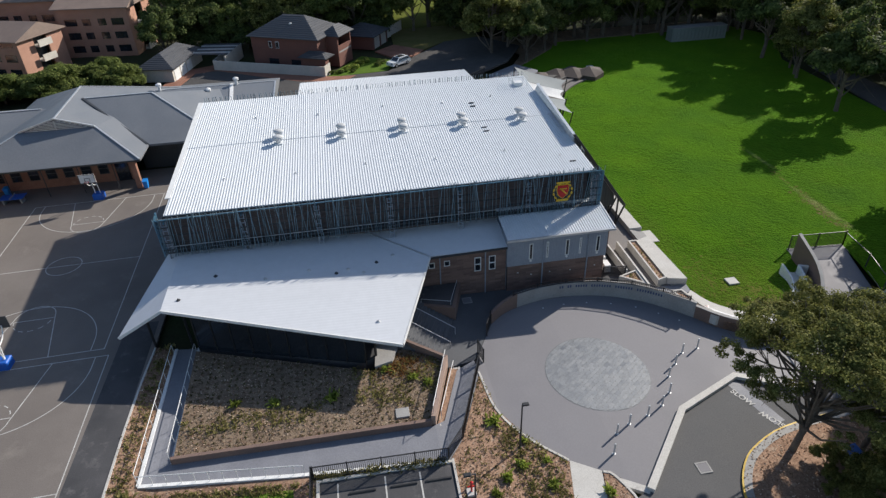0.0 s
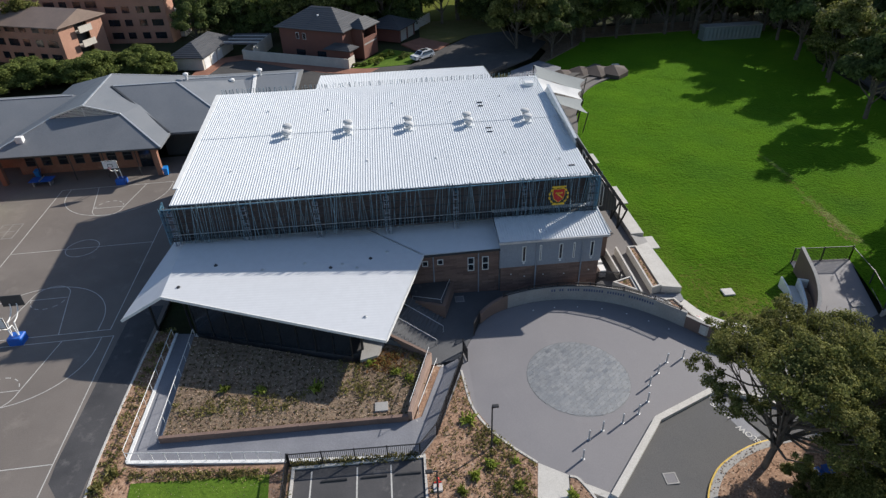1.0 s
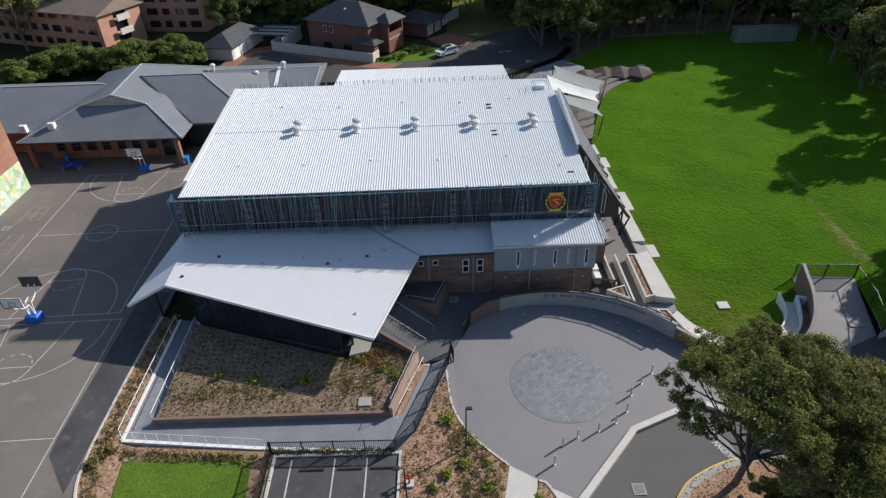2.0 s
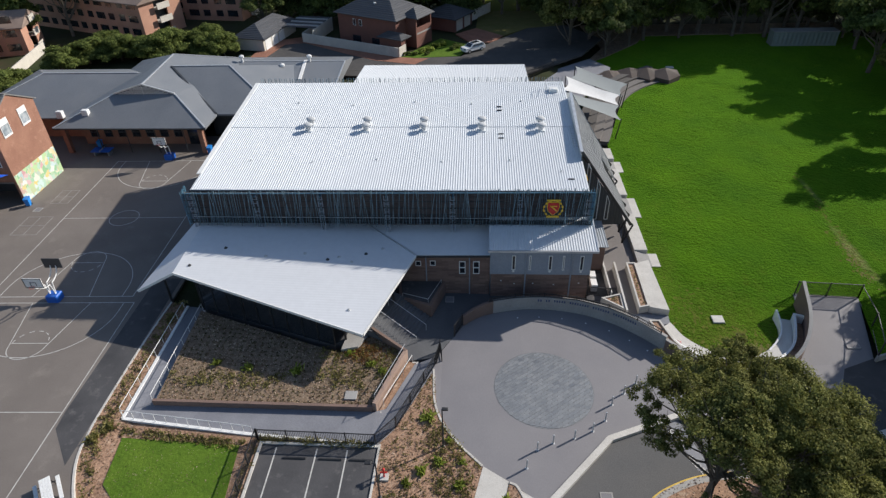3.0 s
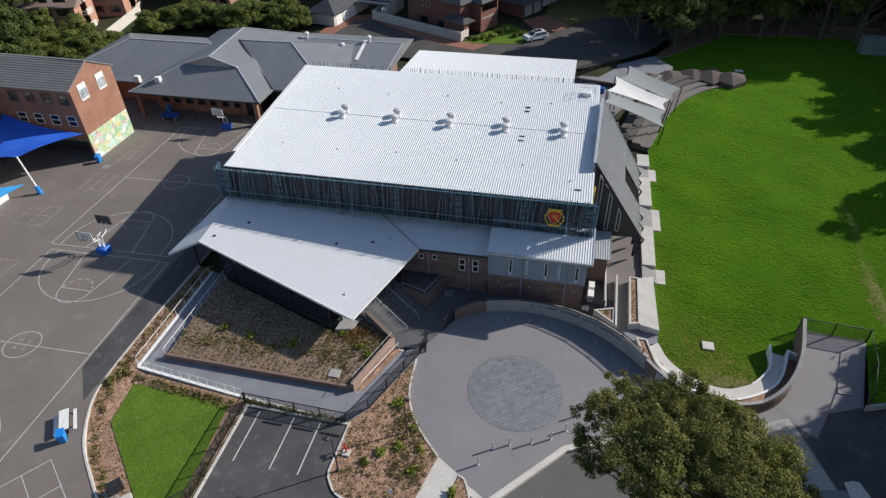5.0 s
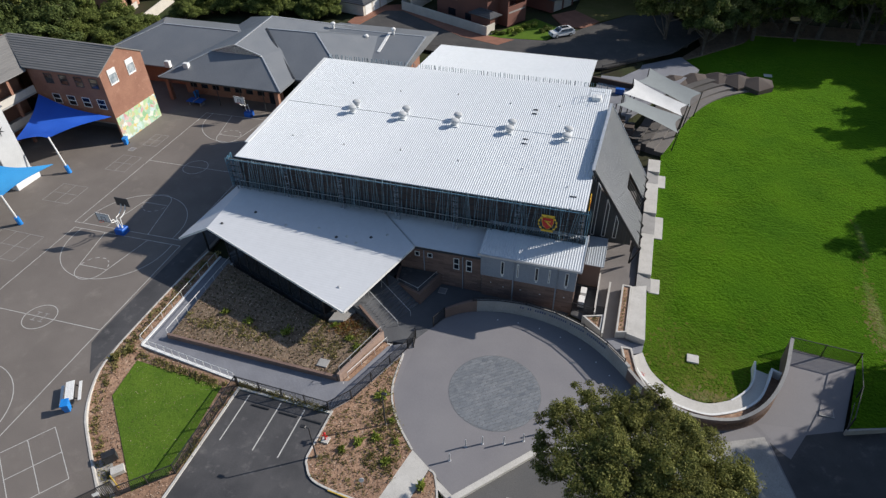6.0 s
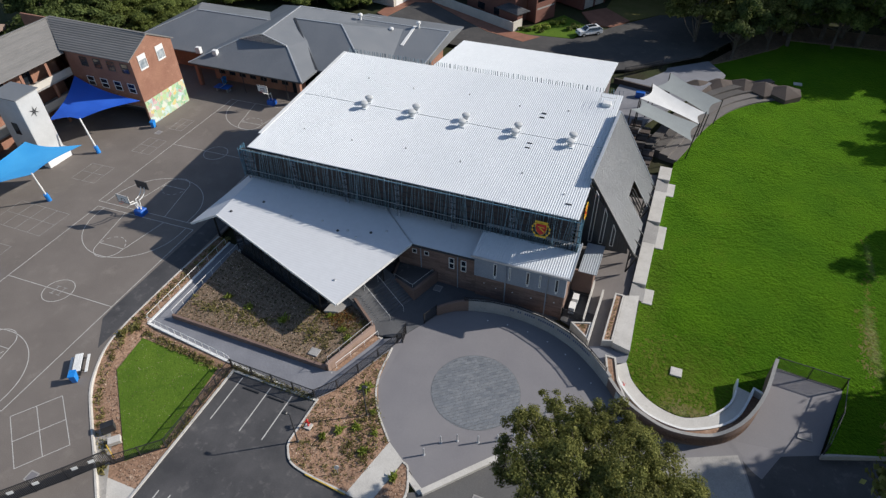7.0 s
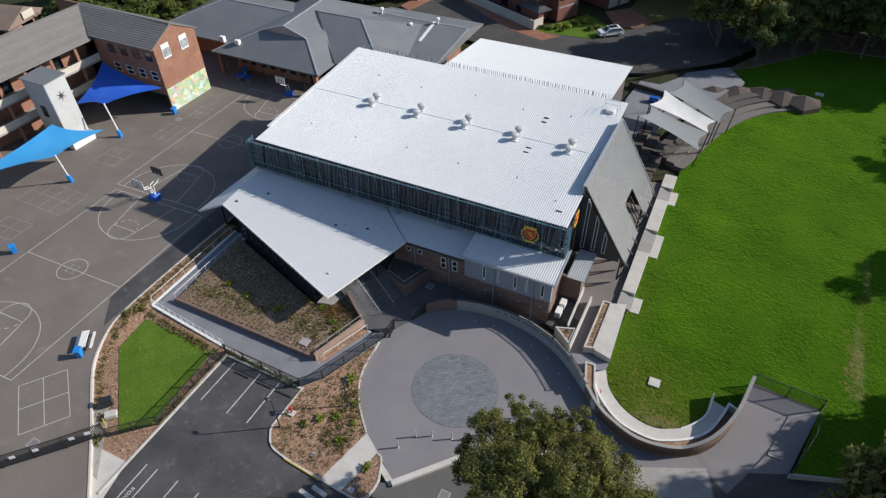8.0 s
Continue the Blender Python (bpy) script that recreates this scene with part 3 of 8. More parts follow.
sheet("pale_slab", [(50.2, -16.1), (56.4, -13.3), (57.3, -15.8), (58.6, -19.5), (52.2, -20.6)], "conc_grey", 0.02, "pale concrete slab of the drive", "paving", 0.1, z=lambda x, y: -1.0 - 0.9 * min(1, max(0, (-3.5 - y) / 9)))
sheet("pale_ramp", [(59.3, -18.7), (60.4, -18.3), (61.6, -21.5), (59.6, -22.0)], "conc", 0.03, "pale sunlit concrete ramp of the drive", "paving", 0.1, z=lambda x, y: -1.0 - 0.9 * min(1, max(0, (-3.5 - y) / 9)))
sheet("side_drive", [(56.9, -13.35), (62.5, -11.05), (67.9, -9.3), (75, -8.1), (75, -19.9), (59.3, -19.6)], "asphalt_new", 0.01, "dark asphalt drive beside the yard", "driveway", 0.1, z=lambda x, y: -1.0 - 0.9 * min(1, max(0, (-3.5 - y) / 9)))
sheet("drain_strip", [(56.6, -13.2), (57.2, -13.1), (59.2, -19.4), (58.7, -19.5)], "asphalt_new", 0.015, "dark drain strip beside the slab", "drain", 0.1, z=lambda x, y: -1.0 - 0.9 * min(1, max(0, (-3.5 - y) / 9)))


def retaining_wall():
    root = thing("retaining_wall", None, "curved pale rendered retaining wall with raised lettering", "wall", kind="structure")
    zl = lambda s, x, y: Z(x) - 0.5
    n = 10
    part_a = BM()
    ribbon(part_a, WALL_LINE[: n + 1], 0.0, 0.28, zl, lambda s, x, y: 0.05 + 0.35 * s)
    part("brick_end", part_a, "brick_wall", root, "brown brick end of the wall")
    part_b = BM()
    ribbon(part_b, WALL_LINE[n:], 0.0, 0.28, zl, lambda s, x, y: 0.42 - 0.4 * s)
    part("rendered_face", part_b, "conc_grey", root)
    part_c = BM()
    ribbon(part_c, OUTER, 0.0, 0.26, lambda s, x, y: -2.5, lambda s, x, y: -0.35 - 0.15 * math.sin(s * 3.1) + (2.1 * max(0, s - 0.6) / 0.4))
    part("brick_face", part_c, "brick_wall", root, "brown brick curved face, rising to its end")
    part_d = BM()
    rise = lambda s, x, y: -0.35 - 0.15 * math.sin(s * 3.1) + (2.1 * max(0, s - 0.6) / 0.4)
    ribbon(part_d, OUTER, -0.02, 0.28, rise, lambda s, x, y: rise(s, x, y) + 0.05)
    part("coping", part_d, "conc_grey", root, "pale thin coping on the brick")


retaining_wall()

# field
FIELD = [(45.9, -7.4), (46.9, -9.5), (48.9, -11.2), (51.3, -11.8), (53.2, -11.05), (54.3, -10.15), (55.15, -9.05), (55.5, -8.0), (55.65, -6.9), (57.0, -6.9), (58.2, -6.7), (58.6, -4.3), (58.9, -2.9), (64.8, -3.5), (62.9, -11.1), (70, -8.8), (96, 5), (97, 30), (99, 56), (108, 72), (104, 82), (62, 80), (59.8, 75.4), (52.7, 67.7), (49.3, 64.3), (51.3, 58.5), (50, 54), (48, 47), (46.4, 30), (45.9, 0)]


def field():
    bm = BM()
    bm.faces.new([bm.verts.new((x, y, 0)) for x, y in FIELD])
    for k in range(46, 106, 2):
        bmesh.ops.bisect_plane(bm, geom=bm.verts[:] + bm.edges[:] + bm.faces[:], plane_co=(k, 0, 0), plane_no=(1, 0, 0))
    for k in range(-10, 80, 2):
        bmesh.ops.bisect_plane(bm, geom=bm.verts[:] + bm.edges[:] + bm.faces[:], plane_co=(0, k, 0), plane_no=(0, 1, 0))
    for v in bm.verts:
        v.co.z = -1.08 + 0.07 * noise.noise((v.co.x * 0.13, v.co.y * 0.21, 0))
    tagged(part("field", bm, "grass", smooth=True), "lush green mown school field", "field", kind="structure")


field()

# ---- the hall ----
RX0, RX1, RY0, RY1 = 0.0, 38.5, -0.15, 23.9


def roof_z(y):
    return 8.82 + 0.066 * y


def ribbed(bm, x0, x1, y0, y1, zf, pitch=0.24, h=0.04, thick=0.06):
    """Steel sheet with raised ribs running in y."""
    prof = []
    x = x0
    while x < x1 - 0.01:
        for dx, dz in ((0, 0), (pitch * 0.58, 0), (pitch * 0.68, h), (pitch * 0.88, h)):
            if x + dx <= x1:
                prof.append((x + dx, dz))
        x += pitch
    prof.append((x1, 0))
    top = [[bm.verts.new((px, y, zf(y) + dz)) for px, dz in prof] for y in (y0, y1)]
    for i in range(len(prof) - 1):
        bm.faces.new((top[0][i], top[0][i + 1], top[1][i + 1], top[1][i]))
    lo = [[bm.verts.new((px, y, zf(y) - thick)) for px in (x0, x1)] for y in (y0, y1)]
    bm.faces.new((lo[0][0], lo[1][0], lo[1][1], lo[0][1]))
    bm.faces.new([lo[0][1], lo[0][0]] + top[0])
    bm.faces.new([lo[1][0], lo[1][1]] + top[1][::-1])
    bm.faces.new((lo[0][0], top[0][0], top[1][0], lo[1][0]))
    bm.faces.new((lo[0][1], lo[1][1], top[1][-1], top[0][-1]))


hall = thing("school_hall", None, "large school hall with pale ribbed steel roof and dark louvred front", "building")


def hall_shell():
    bm = BM()
    t = 0.3
    box(bm, 0.3, 38.3, 0.35, 0.35 + t, -1.6, 8.75)
    part("front_wall", bm, "high_wall", hall, "brown block wall behind the louvres")
    bm = BM()
    box(bm, 0.3, 38.3, 23.2, 23.5, -0.5, 10.2)
    part("back_wall", bm, "high_wall", hall)
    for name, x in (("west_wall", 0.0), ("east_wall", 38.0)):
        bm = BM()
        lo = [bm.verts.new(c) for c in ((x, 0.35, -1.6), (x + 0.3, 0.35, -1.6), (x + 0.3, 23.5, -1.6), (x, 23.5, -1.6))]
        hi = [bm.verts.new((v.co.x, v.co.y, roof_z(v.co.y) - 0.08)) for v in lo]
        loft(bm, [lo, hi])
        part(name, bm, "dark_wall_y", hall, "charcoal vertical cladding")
    bm = BM()
    ribbed(bm, RX0, RX1, RY0, 12.4, roof_z)
    part("lower_roof_sheet", bm, "roof", hall, "pale ribbed steel roofing")
    bm = BM()
    ribbed(bm, RX0, RX1, 12.3, RY1, lambda y: roof_z(y) + 0.035)
    part("upper_roof_sheet", bm, "roof", hall, "pale ribbed steel roofing")
    bm = BM()
    box(bm, RX0 - 0.12, RX0, RY0, RY1, 8.4, 8.7)
    for v in bm.verts:
        v.co.z += 0.066 * v.co.y
    part("barge_cap", bm, "dark_metal", hall, "charcoal barge capping")
    bm = BM()
    box(bm, RX0 - 0.34, RX0 + 0.1, 2.6, RY1, 8.82, 8.9)
    for v in bm.verts:
        v.co.z += 0.066 * v.co.y
    part("parapet_cap", bm, "white", hall, "white capping along the side edge")
    bm = BM()
    box(bm, RX0 - 0.1, RX1, RY0 - 0.1, RY0, 8.5, 8.74)
    part("gutter", bm, "dark_metal", hall, "dark steel gutter along the front eave")


hall_shell()


def vent():
    root = thing("roof_vent", None, "pale mushroom-shaped twin roof ventilator on the hall roof", "roof vent", "vents along the hall roof")
    for dy in (0.0, 1.4):
        z = dy * 0.066
        b = BM()
        box(b, -0.4, 0.4, dy - 0.4, dy + 0.4, z - 0.1, z + 0.1)
        part("flashing", b, "roof", root)
        cowl = BM()
        lathe(cowl, (0, dy, z), [(0.29, -0.1), (0.27, 0.36), (0.34, 0.4), (0.44, 0.56), (0.46, 0.6)], 16)
        part("throat", cowl, "galv", root)
        for k in range(8):
            f = BM()
            a = math.pi * k / 4
            beam(f, (0.26 * math.cos(a), dy + 0.26 * math.sin(a), z + 0.3), (0.42 * math.cos(a), dy + 0.42 * math.sin(a), z + 0.58), 0.02, 0.05)
            part("fin", f, "galv", root)
        b = BM()
        lathe(b, (0, dy, z), [(0.46, 0.6), (0.5, 0.64), (0.49, 0.74), (0.4, 0.82), (0.2, 0.87), (0.04, 0.88)], 18)
        part("cap", b, "tower_grey", root, smooth=True)
    return root


v0 = vent()
VX = [9.2, 15.6, 22.0, 28.4, 34.8]
v0.matrix_basis = pose(VX[0], 11.55, roof_z(11.55))
for x in VX[1:]:
    copy_thing(v0, pose(x, 11.55, roof_z(11.55)))


# the steel screen of leaning blades before the front wall
def screen():
    root = thing("louvre_screen", None, "dark teal steel screen of leaning blades along the hall front", "facade screen")
    y, z0, z1 = -1.0, 5.62, 8.78
    for z, d in ((5.8, 0.1), (6.5, 0.06), (7.25, 0.08), (8.0, 0.06)):
        bm = BM()
        yy = y + 0.16
        beam(bm, (-0.6, yy, z), (38.9, yy, z), d, d)
        part("rail", bm, "dark_metal", root)
    bm = BM()
    beam(bm, (-0.3, y + 0.32, 6.02), (38.6, y + 0.32, 6.02), 0.05, 0.05)
    part("handrail", bm, "galv", root, "pale lower handrail")
    bm = BM()
    beam(bm, (-0.6, y + 0.2, 8.72), (38.9, y + 0.2, 9.0), 0.07, 0.09)
    part("top_channel", bm, "blue_steel", root, "blue-grey steel channel under the eave")
    bm = BM()
    plate(bm, [(-0.6, y + 0.24, 8.7), (38.9, y + 0.24, 8.98), (38.9, y + 0.76, 8.62), (-0.6, y + 0.76, 8.62)], 0.03)
    part("eave_hood", bm, "dark_metal", root, "dark steel hood between the eave and the blades")
    bm = BM()
    box(bm, 38.7, 38.76, y + 0.1, 0.33, 5.0, 8.6)
    part("end_panel", bm, "blue_steel", root, "blue steel panel closing the screen's end")
    bm = BM()
    box(bm, -0.6, 38.9, y + 0.1, 0.3, 5.45, 5.52)
    part("walkway", bm, "dark_metal", root, "dark grating floor of the screen")
    for x in (0.0, 6.4, 12.8, 19.2, 25.6, 32.0, 38.3):
        bm = BM()
        for dx in (-0.2, 0.2):
            beam(bm, (x + dx, y + 0.3, 4.3), (x + dx, y + 0.3, 8.5), 0.07, 0.12)
        for k in range(8):
            beam(bm, (x - 0.2, y + 0.3, 4.9 + 0.45 * k), (x + 0.2, y + 0.3, 4.9 + 0.45 * k), 0.06, 0.07)
        part("post", bm, "grey_clad", root, "pale blue-grey ladder-like steel post")
        bm = BM()
        beam(bm, (x, y + 0.3, 8.35), (x, 0.4, 8.35), 0.12, 0.2)
        part("bracket", bm, "blue_steel", root)
    rnd = random.Random(7)
    x = -0.5
    while x < 38.9:
        lean = rnd.choice((0, 0, 0, 0.06, 0.2, -0.25, 0.45, -0.4, 0.1, 0.55))
        h0, h1 = z0 - rnd.random() * 0.45, z1 + 0.1 + 0.012 * x + rnd.random() * 0.22
        bm = BM()
        beam(bm, (x, y - 0.05 - rnd.choice((0, 0.06)), h0), (x + lean, y + 0.12, h1), 0.03, 0.05)
        part("blade", bm, "lou", root)
        x += rnd.choice((0.12, 0.16, 0.2, 0.24, 0.34))
    for xe, n in ((-0.62, 9), (38.93, 10)):
        for k in range(n):
            bm = BM()
            yy = -0.95 + k * 0.13
            beam(bm, (xe, yy, 5.0 + rnd.random() * 0.4), (xe, yy + rnd.uniform(-0.2, 0.2), 8.9 + rnd.random() * 0.25), 0.04, 0.06)
            part("blade", bm, "blue_steel", root)
    for z in (5.5, 6.4, 7.3, 8.3):
        bm = BM()
        beam(bm, (-0.55, y, z), (-0.55, 0.3, z), 0.08, 0.08)
        part("end_rail", bm, "blue_steel", root)


screen()


def back_spikes():
    root = thing("rear_screen", None, "row of grey steel blades standing along the rear roof edge", "facade screen")
    rnd = random.Random(3)
    bm = BM()
    beam(bm, (0.2, 24.25, 9.9), (38.4, 24.25, 9.9), 0.1, 0.14)
    part("rail", bm, "dark_metal", root)
    for x in range(1, 38, 4):
        bm = BM()
        beam(bm, (x, 23.4, 9.9), (x, 24.3, 9.9), 0.1, 0.12)
        part("bracket", bm, "dark_metal", root)
    x = 0.3
    while x < 38.4:
        bm = BM()
        beam(bm, (x, 24.3, 9.3), (x + rnd.choice((0, 0, 0, 0.1, -0.1)), 24.3, 10.82 + rnd.random() * 0.1), 0.035, 0.07)
        part("blade", bm, "lou", root)
        x += rnd.choice((0.26, 0.3, 0.36))


back_spikes()


# rear lower block
def rear_block():
    root = thing("rear_wing", None, "lower rear wing with a pale ribbed steel roof", "building")
    bm = BM()
    box(bm, 10.4, 34.6, 24.6, 43.8, 0, 4.6)
    part("wall", bm, "high_wall", root)
    bm = BM()
    ribbed(bm, 10.0, 35.2, 24.5, 44.6, lambda y: 7.4 - 0.095 * (y - 24.5))
    part("roof", bm, "roof", root)


rear_block()


# the folded entrance canopy
def cz(x, y):
    return 4.4 - 0.042 * (x - 0.1) + 0.109 * (y + 7.6)


CFL, TIP, CIN, FTOP, HIP, CL = (0.1, -7.6), (18.45, -13.8), (22.1, -3.85), (17.0, 0.3), (0.55, 0.3), (-3.25, -8.45)


def p3(p, f=cz):
    return (p[0], p[1], f(*p))


def canopy():
    root = thing("entrance_canopy", None, "large folded pale steel canopy roof on dark posts", "canopy")
    bm = BM()
    plate(bm, [p3(CFL), p3(TIP), p3(CIN), p3(FTOP), p3(HIP)], 0.12)
    part("main_panel", bm, "roof_flat", root)
    bm = BM()
    plate(bm, [p3(HIP), (-0.7, 0.3, 4.75), (*CL, 2.95), p3(CFL)], 0.12)
    part("side_panel", bm, "roof_flat", root)
    bm = BM()
    beam(bm, (CFL[0], CFL[1] - 0.06, cz(*CFL) - 0.1), (TIP[0] + 0.05, TIP[1] - 0.08, cz(*TIP) - 0.1), 0.1, 0.26)
    part("front_fascia", bm, "white", root)
    bm = BM()
    beam(bm, (TIP[0] + 0.08, TIP[1], cz(*TIP) - 0.1), (CIN[0] + 0.08, CIN[1], cz(*CIN) - 0.1), 0.1, 0.26)
    part("end_fascia", bm, "white", root)
    bm = BM()
    beam(bm, (CL[0], CL[1] - 0.06, 2.85), (CFL[0], CFL[1] - 0.06, cz(*CFL) - 0.1), 0.1, 0.24)
    part("side_fascia", bm, "white", root)
    for x, y in ((1.2, -6.4), (6.3, -8.2), (11.4, -9.9), (16.4, -11.7), (20.2, -7.2), (-1.6, -6.6)):
        bm = BM()
        zt = cz(x, y) - 0.15 if x > 0 else 3.4
        tube(bm, (x, y, -0.9), (x, y, zt), 0.11, 8)
        part("post", bm, "black", root)
    bm = BM()
    beam(bm, Vector(p3(CIN)) + Vector((0, 0, 0.02)), Vector(p3(FTOP)) + Vector((0, 0, 0.02)), 0.16, 0.05)
    part("fold_flashing", bm, "galv", root, "grey flashing along the fold")
    for k in range(7):
        x = 2.4 + 2.7 * k
        y0 = -7.6 - 6.2 * (x - 0.1) / 18.35 + 0.3
        bm = BM()
        beam(bm, (x, y0, cz(x, y0) - 0.26), (x, 0.1, cz(x, 0.1) - 0.26), 0.12, 0.26)
        part("rafter", bm, "dark_metal", root)


canopy()


def link_roof():
    root = thing("link_roof", None, "low pale steel roof over the brick front rooms", "roof")
    bm = BM()
    plate(bm, [p3(CIN), (29.25, -3.95, 4.0), (29.25, 0.3, 4.62), p3(FTOP)], 0.1)
    part("sheet", bm, "roof_flat", root)
    bm = BM()
    beam(bm, (22.2, -3.95, 3.72), (29.2, -4.05, 3.9), 0.12, 0.16)
    part("gutter", bm, "dark_metal", root, "dark gutter")


link_roof()


def courses(parent, x0, x1, y, z0, z1, mat, h=0.2, length=1.2):
    """Staggered long blocks laid in courses on a wall that faces south, with recessed joints."""
    n = int((z1 - z0) / h)
    shared = {}
    for k in range(n):
        x = x0 - (0.6 * (k % 2))
        while x < x1 - 0.02:
            a, b = max(x, x0), min(x + length, x1)
            w = round(b - a, 3)
            if w > 0.05:
                if w not in shared:
                    bm = BM()
                    box(bm, 0.006, w - 0.006, -0.012, 0.05, 0.008, h - 0.008)
                    bmesh.ops.recalc_face_normals(bm, faces=bm.faces)
                    me = bpy.data.meshes.new("block")
                    bm.to_mesh(me)
                    bm.free()
                    me.materials.append(M[mat])
                    shared[w] = me
                ob = new("block", shared[w])
                ob.parent = parent
                ob.location = (a, y, z0 + h * k)
            x += length


def front_rooms():
    root = thing("front_rooms", None, "brown brick front rooms with small white-framed windows", "building")
    bm = BM()
    box(bm, 20.4, 29.2, -3.58, -3.3, -1.6, 3.9)
    wall = part("front_wall", bm, "brick_joint", root)
    courses(wall, 20.4, 29.2, -3.6, -1.6, 3.9, "brick_course")
    bm = BM()
    box(bm, 20.4, 20.7, -3.3, 0.3, -0.2, 3.9)
    part("side_wall", bm, "brick_wall", root)
    for x, z0, z1, w in ((22.3, 2.4, 3.0, 0.55), (23.7, 2.45, 3.05, 0.55), (26.55, 1.5, 3.0, 0.62), (27.9, 1.5, 3.0, 0.62)):
        window(root, x, -3.6, z0, z1, w, bars=1 if z1 - z0 > 1 else 0)
    for x, z0 in ((23.05, 0.6), (27.25, -1.2)):
        bm = BM()
        tube(bm, (x, -3.68, z0), (x, -3.68, 3.75), 0.06, 8)
        part("downpipe", bm, "grey_clad", root)


def window(root, x, y, z0, z1, w, bars=1, frame_mat="white", depth=0.05):
    """A framed window on a wall that faces south."""
    f = BM()
    for a in ((x - w / 2, x - w / 2 + 0.07, z0, z1), (x + w / 2 - 0.07, x + w / 2, z0, z1), (x - w / 2 + 0.07, x + w / 2 - 0.07, z0, z0 + 0.07), (x - w / 2 + 0.07, x + w / 2 - 0.07, z1 - 0.07, z1)):
        box(f, a[0], a[1], y - depth, y + 0.02, a[2], a[3])
    if bars:
        zm = (z0 + z1) / 2
        box(f, x - w / 2 + 0.07, x + w / 2 - 0.07, y - depth, y + 0.02, zm - 0.05, zm + 0.05)
    win = part("window", f, frame_mat, root)
    g = BM()
    box(g, x - w / 2 + 0.05, x + w / 2 - 0.05, y - 0.015, y + 0.01, z0 + 0.05, z1 - 0.05)
    part("pane", g, "glass", win, "dark glass")


front_rooms()


def annex():
    root = thing("hall_annex", None, "annex with brown brick base, grey cladding and ribbed pale roof", "building")
    bm = BM()
    box(bm, 29.3, 38.65, -3.83, -3.55, -1.9, 1.75)
    base = part("brick_base", bm, "brick_joint", root, "brown brick lower wall")
    courses(base, 29.3, 38.65, -3.85, -1.9, 1.75, "brick_course")
    bm = BM()
    box(bm, 29.2, 38.75, -3.95, -3.5, 1.75, 4.6)
    part("cladding", bm, "grey_clad", root, "grey metal upper cladding")
    bm = BM()
    box(bm, 38.4, 38.7, -3.55, 0.5, -1.9, 4.6)
    part("side_wall", bm, "brick_wall", root)
    bm = BM()
    box(bm, 29.2, 29.45, -3.5, 0.3, -1.9, 4.6)
    part("inner_wall", bm, "grey_clad", root)
    bm = BM()
    ribbed(bm, 29.1, 39.1, -4.4, 0.3, lambda y: 4.92 + 0.14 * (y + 4.4))
    part("roof", bm, "roof", root, "pale ribbed steel roof")
    bm = BM()
    box(bm, 29.0, 39.2, -4.55, -4.4, 4.72, 4.93)
    part("gutter", bm, "galv", root)
    bm = BM()
    box(bm, 39.1, 39.22, -4.4, 0.4, 4.75, 4.98)
    for v in bm.verts:
        v.co.z += 0.14 * (v.co.y + 4.4)
    part("barge_cap", bm, "galv", root)
    for x, w in ((31.45, 0.36), (33.0, 0.2), (34.9, 0.36), (36.15, 0.2), (37.85, 0.36)):
        window(root, x, -3.95, 2.3, 4.0, w, bars=0)
        if w > 0.3:
            bm = BM()
            tube(bm, (x, -3.94, 2.12), (x, -4.0, 2.12), 0.13, 10, 0.1)
            part("vent", bm, "white", root, "round white vent below the slot window")
    for x in (32.6, 36.9):
        bm = BM()
        tube(bm, (x, -4.02, -1.3), (x, -4.02, 4.7), 0.07, 8)
        part("downpipe", bm, "grey_clad", root)


annex()

# ---- east side of the hall: awning, terrace, planters, steps ----
def awning():
    root = thing("side_awning", None, "steep grey steel awning roof leaning over the side terrace", "awning")
    A, B, C, D = Vector((38.45, 5.6, 9.95)), Vector((44.3, 4.6, 1.85)), Vector((44.4, 19.3, 1.75)), Vector((38.88, 19.2, 10.8))
    nrm = (B - A).cross(D - A).normalized()
    nrm = nrm if nrm.x > 0 else -nrm

    def at(u, v):
        return (A * (1 - u) + B * u) * (1 - v) + (D * (1 - u) + C * u) * v

    bm = BM()
    vs = np.linspace(0, 1, 75)
    # a notch is left open in the lower edge
    for i in range(74):
        for h0, h1 in ((0.0, 0.62), (0.62, 1.0)):
            if h0 > 0.5 and 0.42 < (vs[i] + vs[i + 1]) / 2 < 0.66:
                continue
            w = vs[i + 1] - vs[i]
            prof = [(vs[i], 0), (vs[i] + 0.62 * w, 0), (vs[i] + 0.7 * w, 0.045), (vs[i] + 0.92 * w, 0.045), (vs[i + 1], 0)]
            up = [[bm.verts.new(at(u, v) + nrm * k) for v, k in prof] for u in (h0, h1)]
            lo = [[bm.verts.new(at(u, v) - nrm * 0.1) for v in (vs[i], vs[i + 1])] for u in (h0, h1)]
            for k in range(4):
                bm.faces.new((up[0][k], up[1][k], up[1][k + 1], up[0][k + 1]))
            bm.faces.new((lo[0][0], lo[0][1], lo[1][1], lo[1][0]))
            bm.faces.new([lo[1][0]] + [lo[1][1]] + up[1][::-1])
            bm.faces.new((up[0][0], lo[0][0], lo[1][0], up[1][0]))
            bm.faces.new((up[0][4], up[1][4], lo[1][1], lo[0][1]))
    bmesh.ops.remove_doubles(bm, verts=bm.verts[:], dist=0.002)
    part("sheet", bm, "awning", root, "grey ribbed sheet")
    bm = BM()
    beam(bm, A + nrm * 0.02, B + nrm * 0.02, 0.1, 0.3)
    part("barge", bm, "dark_metal", root, "charcoal barge board")
    bm = BM()
    beam(bm, D + nrm * 0.02, C + nrm * 0.02, 0.1, 0.2)
    part("barge", bm, "grey_clad", root)
    bm = BM()
